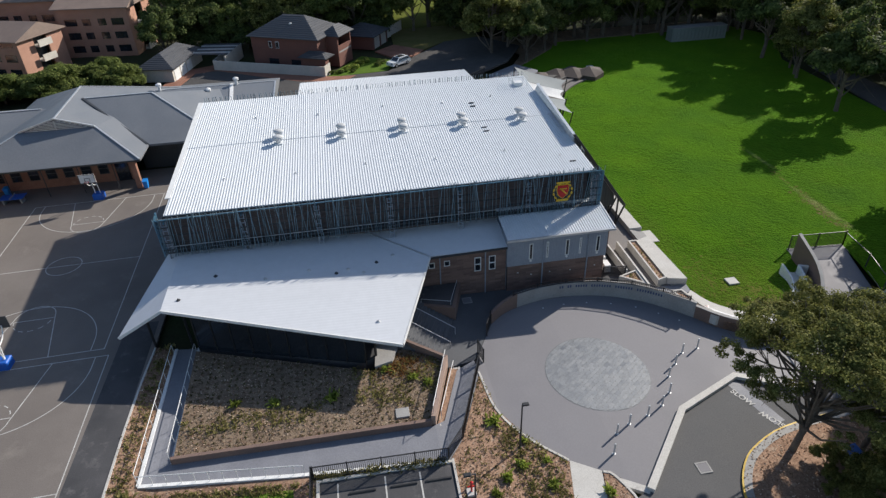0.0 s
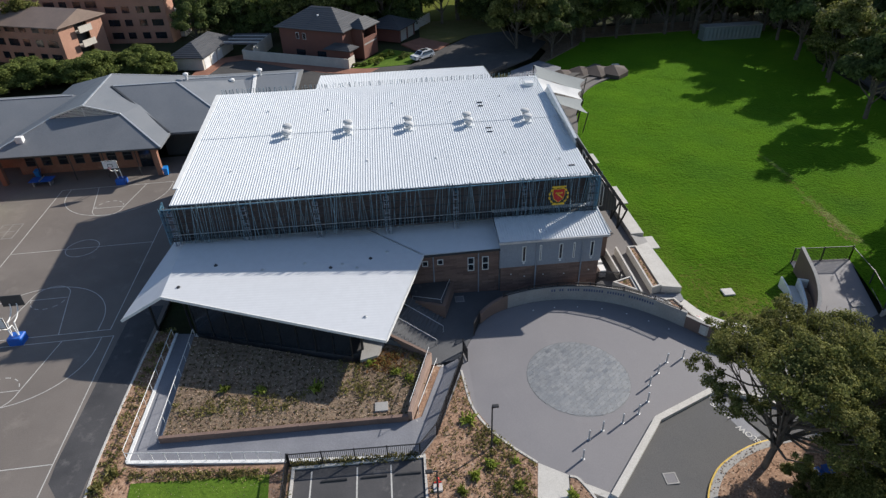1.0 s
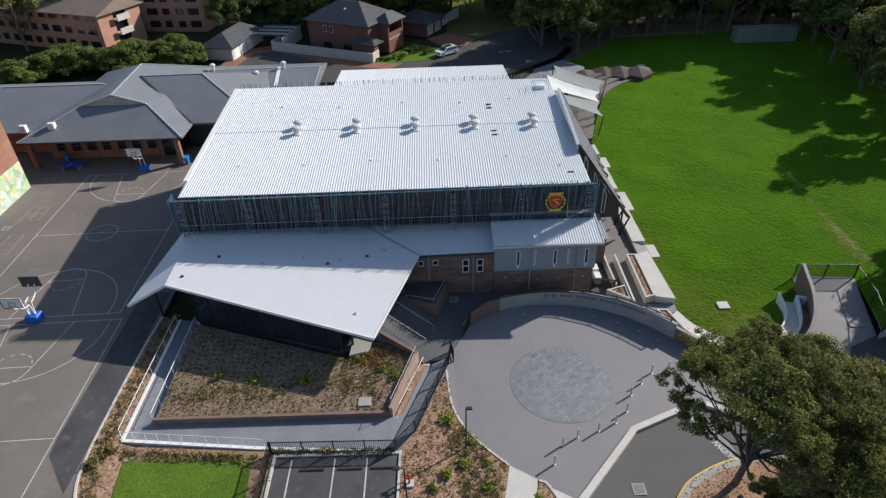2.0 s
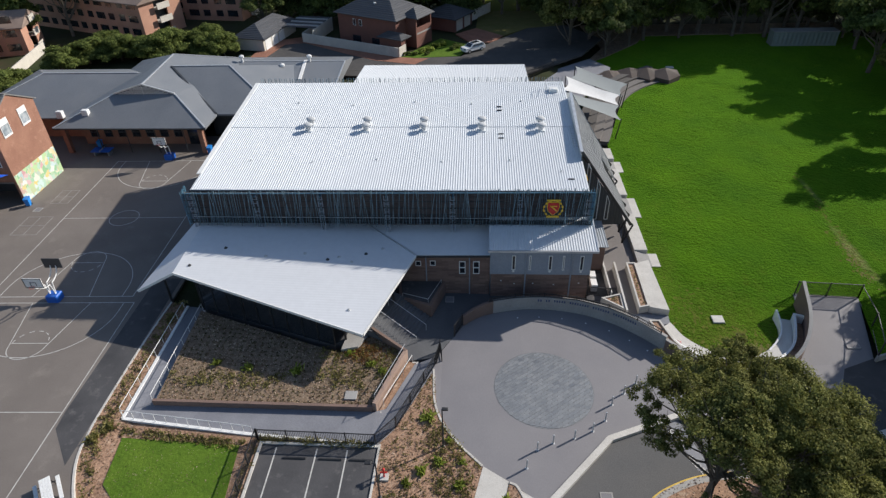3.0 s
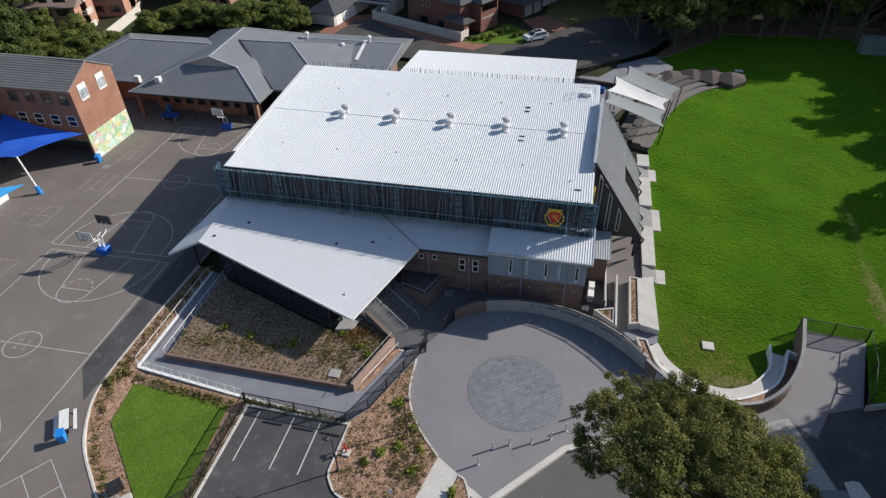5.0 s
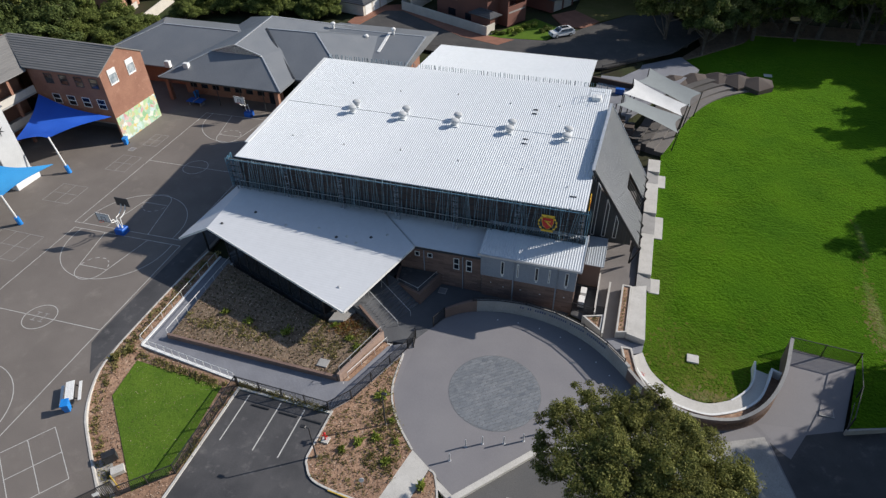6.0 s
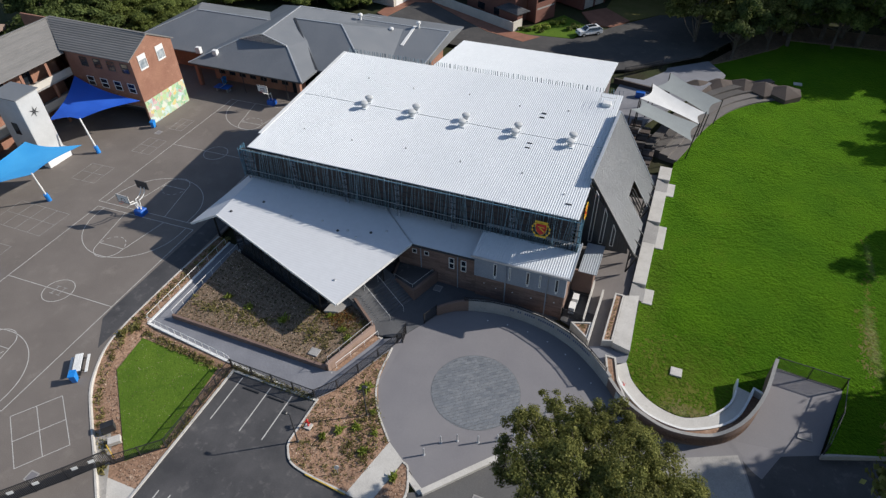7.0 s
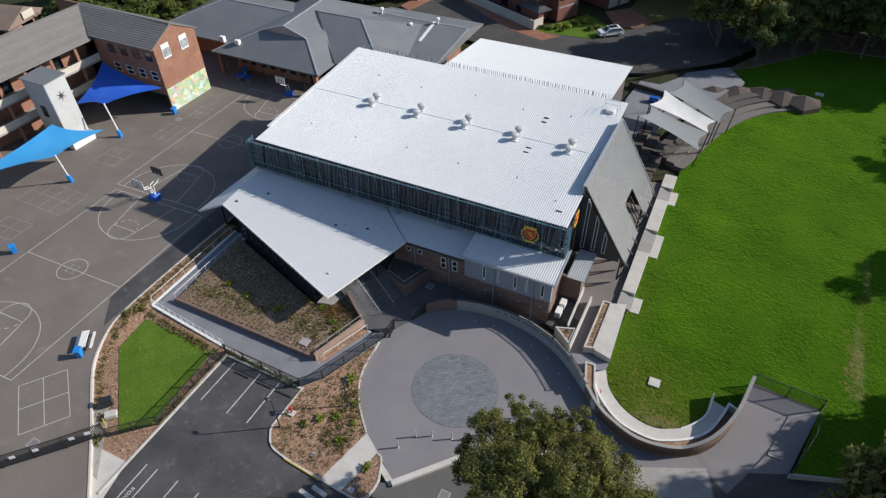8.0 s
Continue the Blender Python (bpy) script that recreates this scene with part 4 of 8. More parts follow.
    plate(bm, [D, C, (44.1, 19.3, -0.6), (38.6, 19.2, -0.6)], 0.1)
    part("end_wall", bm, "brown_seat", root, "dark brown end wall below the sheet")
    bm = BM()
    beam(bm, A + Vector((-0.05, 0, 0.05)), D + Vector((-0.05, 0, 0.05)), 0.3, 0.08)
    part("ridge_cap", bm, "galv", root, "pale ridge capping")
    # upstand between the awning's top and the roof
    bm = BM()
    q = [A, D, Vector((38.45, 19.2, 10.0)), Vector((38.4, 5.6, 9.0))]
    plate(bm, [v + Vector((-0.02, 0, 0)) for v in q], 0.08)
    part("upstand", bm, "galv", root)
    for y in (4.9, 7.0, 9.1, 14.6, 16.7, 18.9):
        u = at(0.99, (y - 4.6) / 14.8)
        bm = BM()
        beam(bm, u + Vector((-0.5, 0, 0.55)), u + Vector((0.35, 0, -0.25)), 0.12, 0.16)
        beam(bm, u + Vector((0.35, 0, -0.25)), (43.75, u.y, -0.65), 0.12, 0.16)
        beam(bm, u + Vector((-0.5, 0, 0.55)), (43.75, u.y, -0.65), 0.12, 0.16)
        part("leg", bm, "black", root, "black angled steel leg")
    for k in range(4):
        bm = BM()
        w0, w1 = at(0.66, 0.43 + 0.05 * k), at(0.97, 0.43 + 0.05 * k)
        beam(bm, w0 - nrm * 0.1, w1 - nrm * 0.1, 0.08, 0.12)
        part("purlin", bm, "dark_metal", root)
    # tall slot windows in the gable under the barge
    for x, z0, z1, dz in ((39.32, 2.2, 8.55, 0.3), (40.5, 2.2, 6.6, 0.42), (41.66, 2.2, 4.75, 0.4)):
        f = BM()
        beam(f, (x - 0.17, 5.22, z0), (x - 0.17, 5.22, z1 + dz), 0.07, 0.07)
        beam(f, (x + 0.17, 5.22, z0), (x + 0.17, 5.22, z1 - dz), 0.07, 0.07)
        beam(f, (x - 0.17, 5.22, z0), (x + 0.17, 5.22, z0), 0.07, 0.07)
        beam(f, (x - 0.17, 5.22, z1 + dz), (x + 0.17, 5.22, z1 - dz), 0.07, 0.07)
        w = part("window", f, "white", root)
        g = BM()
        a = [g.verts.new((px, 5.24, pz)) for px, pz in ((x - 0.15, z0), (x + 0.15, z0), (x + 0.15, z1 - dz), (x - 0.15, z1 + dz))]
        b = [g.verts.new(v.co + Vector((0, 0.03, 0))) for v in a]
        loft(g, [a, b])
        part("pane", g, "blind", w, "pale reflecting glass")
        g = BM()
        box(g, x - 0.1, x + 0.1, 5.2, 5.25, z0 + 0.08, z0 + 0.34)
        part("vent", g, "black", w, "dark vent at the foot of the slot")
    bm = BM()
    plate(bm, [(38.4, 5.32, 9.6), (43.35, 5.32, 2.9), (43.5, 5.32, 1.6), (38.4, 5.32, 1.3)], 0.1)
    part("gable_wall", bm, "dark_wall", root, "charcoal gable cladding")


awning()
TER = -1.02
sheet("nook_floor", [(38.75, 0.1), (38.75, -4.4), (40.0, -4.9), (41.9, -4.2), (41.9, -2.45), (40.9, -2.35), (40.9, 0.1)], "asphalt_new", 0.008, "dark floor of the service nook", "paving", 0.006, z=TER)
sheet("terrace", [(38.4, 24), (38.4, -2), (42.0, -2.4), (42.0, -6.9), (43.2, -8.7), (44.6, -7.9), (44.7, 0), (44.7, 26)], "terrace", 0.0, "grey-brown paved side terrace of the hall", "terrace", 0.7, z=TER)


def small_lobby():
    root = thing("side_lobby", None, "small brick lobby with a pale ribbed roof", "building")
    bm = BM()
    box(bm, 38.75, 40.85, 0.1, 0.35, -0.7, 2.2)
    part("front_wall", bm, "brick_wall", root)
    bm = BM()
    box(bm, 40.6, 40.85, 0.35, 4.5, -0.7, 2.2)
    part("side_wall", bm, "brick_wall", root)
    bm = BM()
    ribbed(bm, 39.25, 41.15, -0.05, 4.7, lambda y: 2.25 + 0.02 * y)
    # the grey of this sheet stands in for shade on a pale roof
    part("roof", bm, "lobby_roof", root, "ribbed steel roof with shade put into its blue-grey colour")
    bm = BM()
    box(bm, 39.3, 39.9, -1.8, -0.9, -0.9, -0.1)
    part("air_unit", bm, "white", root, "white air-conditioning unit")
    bm = BM()
    box(bm, 39.25, 39.85, -3.2, -2.2, -0.9, -0.1)
    part("air_unit", bm, "white", root, "white air-conditioning unit")


small_lobby()


def bed(name, poly, h, label, z0=-1.5, soil=-0.12, wall=0.16, mat="conc"):
    """A raised planter: a rim round a bed of mulch."""
    root = thing(name, None, label, "planter")
    c = Vector((sum(p[0] for p in poly) / len(poly), sum(p[1] for p in poly) / len(poly)))
    rim = BM()
    pts = [Vector(p) for p in poly]
    n = len(pts)
    inner = []
    for i in range(n):
        d0, d1 = (pts[i] - pts[i - 1]).normalized(), (pts[(i + 1) % n] - pts[i]).normalized()
        n0, n1 = Vector((-d0.y, d0.x)), Vector((-d1.y, d1.x))
        m = (n0 + n1)
        m = m / max(0.3, m.length_squared) * 2 * wall
        m = m if (c - pts[i]).dot(m) > 0 else -m
        inner.append(pts[i] + m)
    o_lo, o_hi = [[rim.verts.new((p.x, p.y, z)) for p in pts] for z in (z0, h)]
    i_lo, i_hi = [[rim.verts.new((p.x, p.y, z)) for p in inner] for z in (h + soil - 0.1, h)]
    for a, b in ((o_lo, o_hi), (o_hi, i_hi), (i_hi, i_lo)):
        for i in range(n):
            rim.faces.new((a[i], a[(i + 1) % n], b[(i + 1) % n], b[i]))
    part("rim", rim, mat, root)
    s = BM()
    s.faces.new([s.verts.new((p.x, p.y, h + soil)) for p in inner])
    part("soil", s, "mulch", root)
    return root


bed("long_planter", [(43.35, 0.75), (44.3, 0.75), (44.25, -6.0), (43.25, -6.3)], -0.2, "long pale concrete planter with young plants")
tagged(simple("planter_bench", "conc", lambda bm: prism(bm, [(44.32, 0.75), (45.75, 1.3), (46.0, -6.55), (44.27, -6.1)], -1.5, -0.28)), "broad pale concrete bench beside the planter", "bench", kind="structure")
bed("corner_planter", [(39.9, -5.0), (41.9, -4.3), (41.85, -6.6)], -0.15, "three-cornered concrete planter with mulch")
bed("end_planter", [(43.9, -7.6), (44.9, -7.6), (45.6, -10.2), (46.6, -12.0), (45.9, -12.0), (44.4, -9.6)], -0.55, "narrow concrete planter behind the retaining wall")
tagged(simple("ramp_wall", "conc", lambda bm: obox(bm, (42.1, 0.6), (42.0, -6.9), 0.09, -1.5, -0.05)), "thin pale concrete upstand wall", "wall", kind="structure")
tagged(simple("court_wall", "conc", lambda bm: obox(bm, (41.0, -4.3), (40.95, 1.7), 0.08, -1.5, -0.08)), "thin pale concrete wall of the service nook", "wall", kind="structure")
sheet("lower_path", [(43.2, -8.7), (42.0, -6.9), (43.2, -6.4), (46.0, -6.6), (45.9, -7.6)], "path", 0.0, "grey concrete path behind the retaining wall", "footpath", 0.5, z=-0.95)

# pale edge band, pads and steps along the field


def field_edge():
    for i, (y0, y1) in enumerate(((3.4, 10.6), (14.9, 21.5), (24.4, 27.5))):
        bm = BM()
        bevbox(bm, 44.75, 46.15 + 0.02 * y0 / 3, y0, y1, -1.5, -0.5, 0.03)
        tagged(part("edge_seat", bm, "conc"), "broad pale concrete seat wall along the field", "seat wall", "seat walls along the field")
    for y0, y1 in ((1.2, 3.3), (10.7, 14.8), (21.6, 24.3)):
        root = thing("steps", None, "short flight of concrete steps from terrace to field", "steps", "steps to the field")
        for k in range(5):
            bm = BM()
            box(bm, 44.75 + 0.3 * k, 45.05 + 0.3 * k, y0 + 0.05, y1 - 0.05, -1.5, -0.6 - 0.09 * k)
            tr = part("tread", bm, "conc_grey", root)
            bm = BM()
            box(bm, 44.96 + 0.3 * k, 45.052 + 0.3 * k, y0 + 0.06, y1 - 0.06, -0.66 - 0.09 * k, -0.615 - 0.09 * k)
            part("nosing", bm, "black", tr, "dark step nosing")
        bm = BM()
        bevbox(bm, 46.1, 47.15, y0 - 0.1, y1 + 0.1, -1.4, -0.99, 0.03)
        tagged(part("landing_pad", bm, "conc"), "pale concrete landing pad on the grass", "pad", "landing pads")


field_edge()
tagged(simple("hatch_cover", "conc", lambda bm: bevbox(bm, 49.95, 51.0, -7.4, -6.4, -1.3, -0.97, 0.02)), "square pale concrete hatch cover in the grass", "hatch")


# curved seat at the field's end
def curved_seat():
    line = smooth_line([(45.95, -7.5), (46.9, -9.6), (48.9, -11.3), (51.3, -11.88), (53.2, -11.15), (54.35, -10.2), (55.2, -9.1), (55.52, -8.0), (55.6, -6.6)], 6)
    rim = smooth_line([(45.0, -8.3), (45.95, -10.3), (48.35, -12.5), (51.2, -13.1), (53.0, -12.55), (54.75, -11.45), (55.85, -10.25), (56.55, -8.5), (56.95, -7.05)], 6)
    up = lambda s: max(0, s - 0.62) / 0.38
    root = thing("curved_seat", None, "long curved pale concrete seat round the field's end", "seat wall")
    bm = BM()
    rings = []
    n = len(line)
    for i, (a, b) in enumerate(zip(line, rim)):
        s = i / (n - 1)
        h_in, h_out = -0.95, -0.9
        rings.append([bm.verts.new(c) for c in ((a[0], a[1], -1.6), (a[0], a[1], h_in), (b[0], b[1], h_out), (b[0], b[1], -1.6))])
    loft(bm, rings)
    part("seat", bm, "conc", root)
    bm = BM()
    ribbon(bm, line[26:], -0.12, 0.03, -1.6, lambda s, x, y: -0.93 + 0.95 * s ** 1.3)
    part("inner_rim", bm, "white", root)
    bm = BM()
    ribbon(bm, rim, -0.2, 0.0, -1.6, lambda s, x, y: -0.72 + 0.75 * up(s))
    part("rim", bm, "white", root)
    bm = BM()
    obox(bm, (56.98, -7.15), (57.85, -7.5), 0.1, -1.6, 0.02)
    part("end_return", bm, "white", root)
    k = min(len(rim), len(OUTER))
    bm = BM()
    rings = []
    for i in range(8, k):
        a = Vector(rim[int(i * (len(rim) - 1) / (k - 1))])
        b = Vector(OUTER[min(i, len(OUTER) - 4)])
        rings.append([bm.verts.new((*c, z)) for c, z in ((a, -1.7), (a, -0.85), (b, -0.85), (b, -1.7))])
    loft(bm, rings)
    tagged(part("curved_bed", bm, "mulch"), "curved bark mulch bed behind the seat", "garden bed", kind="structure")


curved_seat()


def fence(name, pts, h, label, z=None, step=0.13, post=2.4, mat="black", infill=True, top_only=False, bar=0.03, split=True):
    """A steel picket fence along plan points; heights follow the ground."""
    root = thing(name, None, label, "fence")
    zf = z or Z
    for p, q in zip(pts, pts[1:]):
        P, Q = Vector(p), Vector(q)
        L = (Q - P).length
        za, zb = zf(*p), zf(*q)
        n = max(1, round(L / post))
        for k in range(n):
            a, b = P.lerp(Q, k / n), P.lerp(Q, (k + 1) / n)
            z_a, z_b = za + (zb - za) * k / n, za + (zb - za) * (k + 1) / n
            bm = BM()
            beam(bm, (a.x, a.y, z_a - 0.05), (a.x, a.y, z_a + h + 0.04), 0.09, 0.09)
            part("post", bm, mat, root)
            bm = BM()
            for zz in ((h - 0.04, 0.12) if not top_only else (h - 0.04,)):
                if split and zz < 0.5:
                    part("rail", bm, mat, root)
                    bm = BM()
                beam(bm, (a.x, a.y, z_a + zz), (b.x, b.y, z_b + zz), 0.06, 0.06)
            if infill:
                m = max(1, round((b - a).length / step))
                for i in range(1, m):
                    c = a.lerp(b, i / m)
                    zc = z_a + (z_b - z_a) * i / m
                    pk = BM() if split else bm
                    beam(pk, (c.x, c.y, zc + 0.1), (c.x, c.y, zc + h - 0.03), bar, bar)
                    if split:
                        part("picket", pk, mat, root)
            part("rail" if split else "panel", bm, mat, root)
    a = Vector(pts[-1])
    bm = BM()
    beam(bm, (a.x, a.y, zf(*pts[-1]) - 0.05), (a.x, a.y, zf(*pts[-1]) + h + 0.04), 0.09, 0.09)
    part("post", bm, mat, root)
    return root


fence("path_fence", [(11.4, -21.95), (20.4, -22.05), (21.75, -20.3), (24.5, -13.2), (24.75, -11.7)], 1.3, "black steel picket fence along the footpath")
fence("lawn_fence", [(11.3, -21.95), (11.3, -31.0), (8.3, -33.8)], 1.3, "black steel picket fence between lawn and car park", step=0.14)
fence("plaza_rail", [(p[0] - 0.02, p[1] + 0.14) for p in WALL_LINE[9::5]], 0.5, "black steel guard rail on top of the curved wall", z=lambda x, y: 0.32 - 0.022 * max(0, x - 30), step=0.16)
fence("field_gate", [(58.9, -3.2), (61.8, -3.4), (64.7, -3.6)], 1.7, "black steel gate of the field", z=lambda x, y: -1.05, step=0.14, post=2.9, split=True)
fence("yard_fence", [(64.7, -3.6), (64.1, -7.5), (62.8, -11.2)], 1.7, "black steel fence beside the yard", z=lambda x, y: -1.2, step=0.3, post=3.5, infill=False, bar=0.02)
fence("school_gate", [(8.3, -33.9), (6.3, -36.3), (3.0, -39.9), (-2.0, -45.0), (-8.0, -51.2)], 1.7, "long black steel sliding gate across the drive", z=lambda x, y: 0.0, step=0.12, post=3.2, bar=0.06, split=True)
fence("nook_gate", [(38.75, -3.95), (40.9, -4.2)], 1.1, "black steel gate of the service nook", z=lambda x, y: -0.75, step=0.08, post=2.4)
for a, b in (((24.75, -11.7), (24.95, -12.9)), ((26.65, -8.2), (25.95, -9.8))):
    fence("open_gate", [a, b], 1.4, "open black steel gate leaf with pale top rail", step=0.12, post=2.0)


# raised garden with walls, stairs and block by the entrance
def bed_z(x, y):
    return -0.12 + 0.045 * (y + 18.7) - 0.012 * (x - 2)


GARDEN = [(1.95, -18.7), (19.75, -18.75), (20.1, -17.6), (21.6, -13.2), (21.2, -12.7), (18.6, -11.0), (17.9, -11.4), (16.2, -13.05), (15.6, -12.95), (1.95, -8.25)]


def raised_garden():
    sheet("raised_garden", GARDEN, "mulch_pale", 0.0, "sloping mulched garden planted with grass tufts", "garden bed", 0.9, z=bed_z)
    for i in range(9):
        bm = BM()
        x0, x1 = 1.85 + i * 1.99, 1.85 + (i + 1) * 1.99 - 0.01
        zt = bed_z((x0 + x1) / 2, -18.7) + 0.28
        box(bm, x0, x1, -18.98, -18.72, -1.1, zt)
        tagged(part("garden_wall", bm, "brick_wall"), "stepped brown brick garden wall panel", "wall", "garden wall panels")
    bm = BM()
    obox(bm, (19.9, -18.85), (21.85, -12.9), 0.16, -1.5, 0.3, 0.05)
    tagged(part("brick_upstand", bm, "brick_tan"), "brown brick wall beside the ramp", "wall", kind="structure")
    bm = BM()
    ribbon(bm, smooth_line([(20.35, -18.95), (20.75, -18.85), (21.0, -18.3), (22.75, -13.7), (22.75, -13.3), (22.35, -13.2)], 4), -0.09, 0.09, -1.5, lambda s, x, y: -0.62 - 0.3 * s)
    tagged(part("ramp_kerb", bm, "conc"), "pale concrete kerb along the ramp", "kerb", kind="structure")
    bm = BM()
    prism(bm, [(20.2, -18.75), (20.8, -18.6), (22.65, -13.5), (22.1, -13.2)], -1.5, lambda x, y: -0.72 - 0.03 * (x - 20))
    tagged(part("ramp_bed", bm, "mulch"), "narrow bark mulch strip below the ramp wall", "garden bed", kind="structure")
    bm = BM()
    obox(bm, (21.9, -13.0), (18.6, -10.7), 0.12, -1.2, 0.35, 0.5)
    tagged(part("stair_wall", bm, "brick_wall"), "brown brick wall at the foot of the stairs", "wall", kind="structure")


raised_garden()
# paving darker than its own stone, to carry the shade of this corner
sheet("forecourt", [(21.4, -13.3), (24.3, -12.6), (26.4, -8.9), (26.75, -8.3)] + WALL_LINE[2:] [:20] + [(38.6, -3.8), (20.5, -3.5), (20.6, -8)], "court_shaded", 0.02, "paved entrance court with shade put into its dark grey", "paving")


# treads are toned down for the canopy's shade
def stairs():
    root = thing("entrance_stairs", None, "wide stone stairs with steel handrails, canopy shade put into their dark colour", "stairs")
    foot, along = Vector((21.6, -12.4)), Vector((23.8, -7.3)) - Vector((21.6, -12.4))
    inward = Vector((-along.y, along.x)).normalized()
    for k in range(11):
        a, b = foot + inward * 0.32 * k, foot + along + inward * 0.32 * k
        c = inward * (0.32 if k < 10 else 2.4)
        bm = BM()
        zt = -0.9 + 0.165 * k
        poly = [tuple(a), tuple(b), tuple(b + c), tuple(a + c)]
        prism(bm, poly, -1.4, zt)
        part("step", bm, "stair_shaded", root, "grey stone tread")
    for s in (0.33, 0.66):
        bm = BM()
        p, q = foot + along * s - inward * 0.3, foot + along * s + inward * 3.6
        a, b = Vector((p.x, p.y, -0.15)), Vector((q.x, q.y, 1.75))
        pipe(bm, [(p.x, p.y, -1.0), a, b, (q.x, q.y, 0.7)], 0.03)
        part("handrail", bm, "galv", root, "steel handrail")


stairs()
# floor takes the dark asphalt colour to carry the canopy's shade
sheet("terrace_floor", [(2.1, -7.75), (15.5, -12.3), (18.2, -10.9), (18.9, -8.4), (20.4, -4.5), (20.4, 0.3), (0.3, 0.3)], "asphalt_new", 0.0, "paved terrace under the canopy, deep shade put into its dark colour", "terrace", 1.2, z=0.3)
# paler sheet where the terrace floor comes out into the sun
sheet("terrace_end", [(16.2, -13.0), (17.6, -12.6), (18.2, -11.0), (16.5, -10.2)], "conc_grey", 0.0, "concrete end of the terrace, sunlight put into its pale colour", "terrace", 0.9, z=0.31)
tagged(simple("terrace_wall", "dark_wall", lambda bm: box(bm, 0.4, 19.8, -0.4, -0.1, 0.3, 4.3)), "dark glazed wall under the canopy", "wall", kind="structure")


# dark panes and mullions added in place of the deep shade under the canopy
def canopy_glazing():
    root = thing("canopy_glazing", None, "dark panels with slim black mullions, standing in for deep shade below the canopy edge", "glazing")
    P, Q = Vector((2.2, -7.95)), Vector((15.6, -12.5))
    n = 9
    for k in range(n):
        a, b = P.lerp(Q, k / n), P.lerp(Q, (k + 1) / n)
        za, zb = cz(a.x, a.y) - 0.45, cz(b.x, b.y) - 0.45
        d = (b - a).normalized() * 0.05
        bm = BM()
        plate(bm, [(a.x + d.x, a.y + d.y, 0.3), (b.x - d.x, b.y - d.y, 0.3), (b.x - d.x, b.y - d.y, zb), (a.x + d.x, a.y + d.y, za)], 0.03)
        part("pane", bm, "glass", root)
    for k in range(n + 1):
        a = P.lerp(Q, k / n)
        bm = BM()
        beam(bm, (a.x, a.y, 0.2), (a.x, a.y, cz(a.x, a.y) - 0.3), 0.08, 0.12)
        part("mullion", bm, "black", root)
    bm = BM()
    beam(bm, (P.x, P.y, cz(P.x, P.y) - 0.38), (Q.x, Q.y, cz(Q.x, Q.y) - 0.38), 0.1, 0.16)
    part("head_rail", bm, "black", root)


canopy_glazing()


def entrance_block():
    root = thing("brick_block", None, "brown brick raised block with dark top beside the stairs", "planter")
    poly = [(20.2, -3.65), (20.6, -6.2), (23.7, -7.3), (24.9, -3.65)]
    bm = BM()
    prism(bm, poly, -1.4, 0.5)
    part("body", bm, "brick_wall", root)
    bm = BM()
    prism(bm, [(20.5, -3.7), (20.9, -6.0), (23.5, -6.95), (24.6, -3.7)], 0.45, 0.56)
    part("top", bm, "asphalt_new", root, "dark gravel top")
    bm = BM()
    pipe(bm, [(20.9, -6.0, 0.95), (23.4, -6.85, 0.95), (24.5, -3.9, 0.95)], 0.025)
    for p in ((20.9, -6.0), (23.4, -6.85), (24.5, -3.9)):
        tube(bm, (*p, 0.5), (*p, 0.95), 0.02, 5)
    part("rail", bm, "galv", root)


entrance_block()

# ---- other school buildings ----
def hip(bm, x0, x1, y0, y1, ze, zr, r0, r1, axis="x", thick=0.18):
    """A solid roof with eaves at ze and a ridge at zr; r0, r1: how far the hips run in from the two ends."""
    if axis == "x":
        ym = (y0 + y1) / 2
        R = [(x0 + r0, ym, zr), (x1 - r1, ym, zr)]
        E = [(x0, y0, ze), (x1, y0, ze), (x1, y1, ze), (x0, y1, ze)]
        F = [(0, 1, 5, 4), (2, 3, 4, 5), (1, 2, 5), (3, 0, 4)]
    else:
        xm = (x0 + x1) / 2
        R = [(xm, y0 + r0, zr), (xm, y1 - r1, zr)]
        E = [(x0, y0, ze), (x1, y0, ze), (x1, y1, ze), (x0, y1, ze)]
        F = [(0, 1, 4), (1, 2, 5, 4), (2, 3, 5), (3, 0, 4, 5)]
    v = [bm.verts.new(p) for p in E + R]
    for f in F:
        bm.faces.new([v[i] for i in f])
    lo = [bm.verts.new((p[0], p[1], p[2] - thick)) for p in E]
    for i in range(4):
        bm.faces.new((v[i], lo[i], lo[(i + 1) % 4], v[(i + 1) % 4]))
    bm.faces.new(lo[::-1])
    return v


def ridge_caps(root, lines, mat="galv", w=0.22):
    for p, q in lines:
        bm = BM()
        beam(bm, Vector(p) + Vector((0, 0, 0.03)), Vector(q) + Vector((0, 0, 0.03)), w, 0.07)
        part("ridge_cap", bm, mat, root)


def grey_school():
    root = thing("classroom_block", None, "low brick classroom block with grey steel hipped roofs", "building")
    top, l, r = (-19.4, 30.9, 7.75), (-23.8, 30.7, 6.45), (-14.9, 30.7, 6.45)
    bm = BM()
    v = [bm.verts.new(p) for p in ((-30.2, 24.5, 4.0), (-8.8, 24.5, 4.0), (-8.8, 52.4, 4.0), (-30.2, 52.4, 4.0), l, r, top, (-19.9, 43.4, 7.95))]
    for f in ((0, 1, 5, 4), (4, 5, 6), (1, 2, 7, 6, 5), (3, 0, 4, 6, 7), (2, 3, 7)):
        bm.faces.new([v[k] for k in f])
    lo = [bm.verts.new((p.co.x, p.co.y, 3.8)) for p in v[:4]]
    for k in range(4):
        bm.faces.new((v[k], lo[k], lo[(k + 1) % 4], v[(k + 1) % 4]))
    bm.faces.new(lo[::-1])
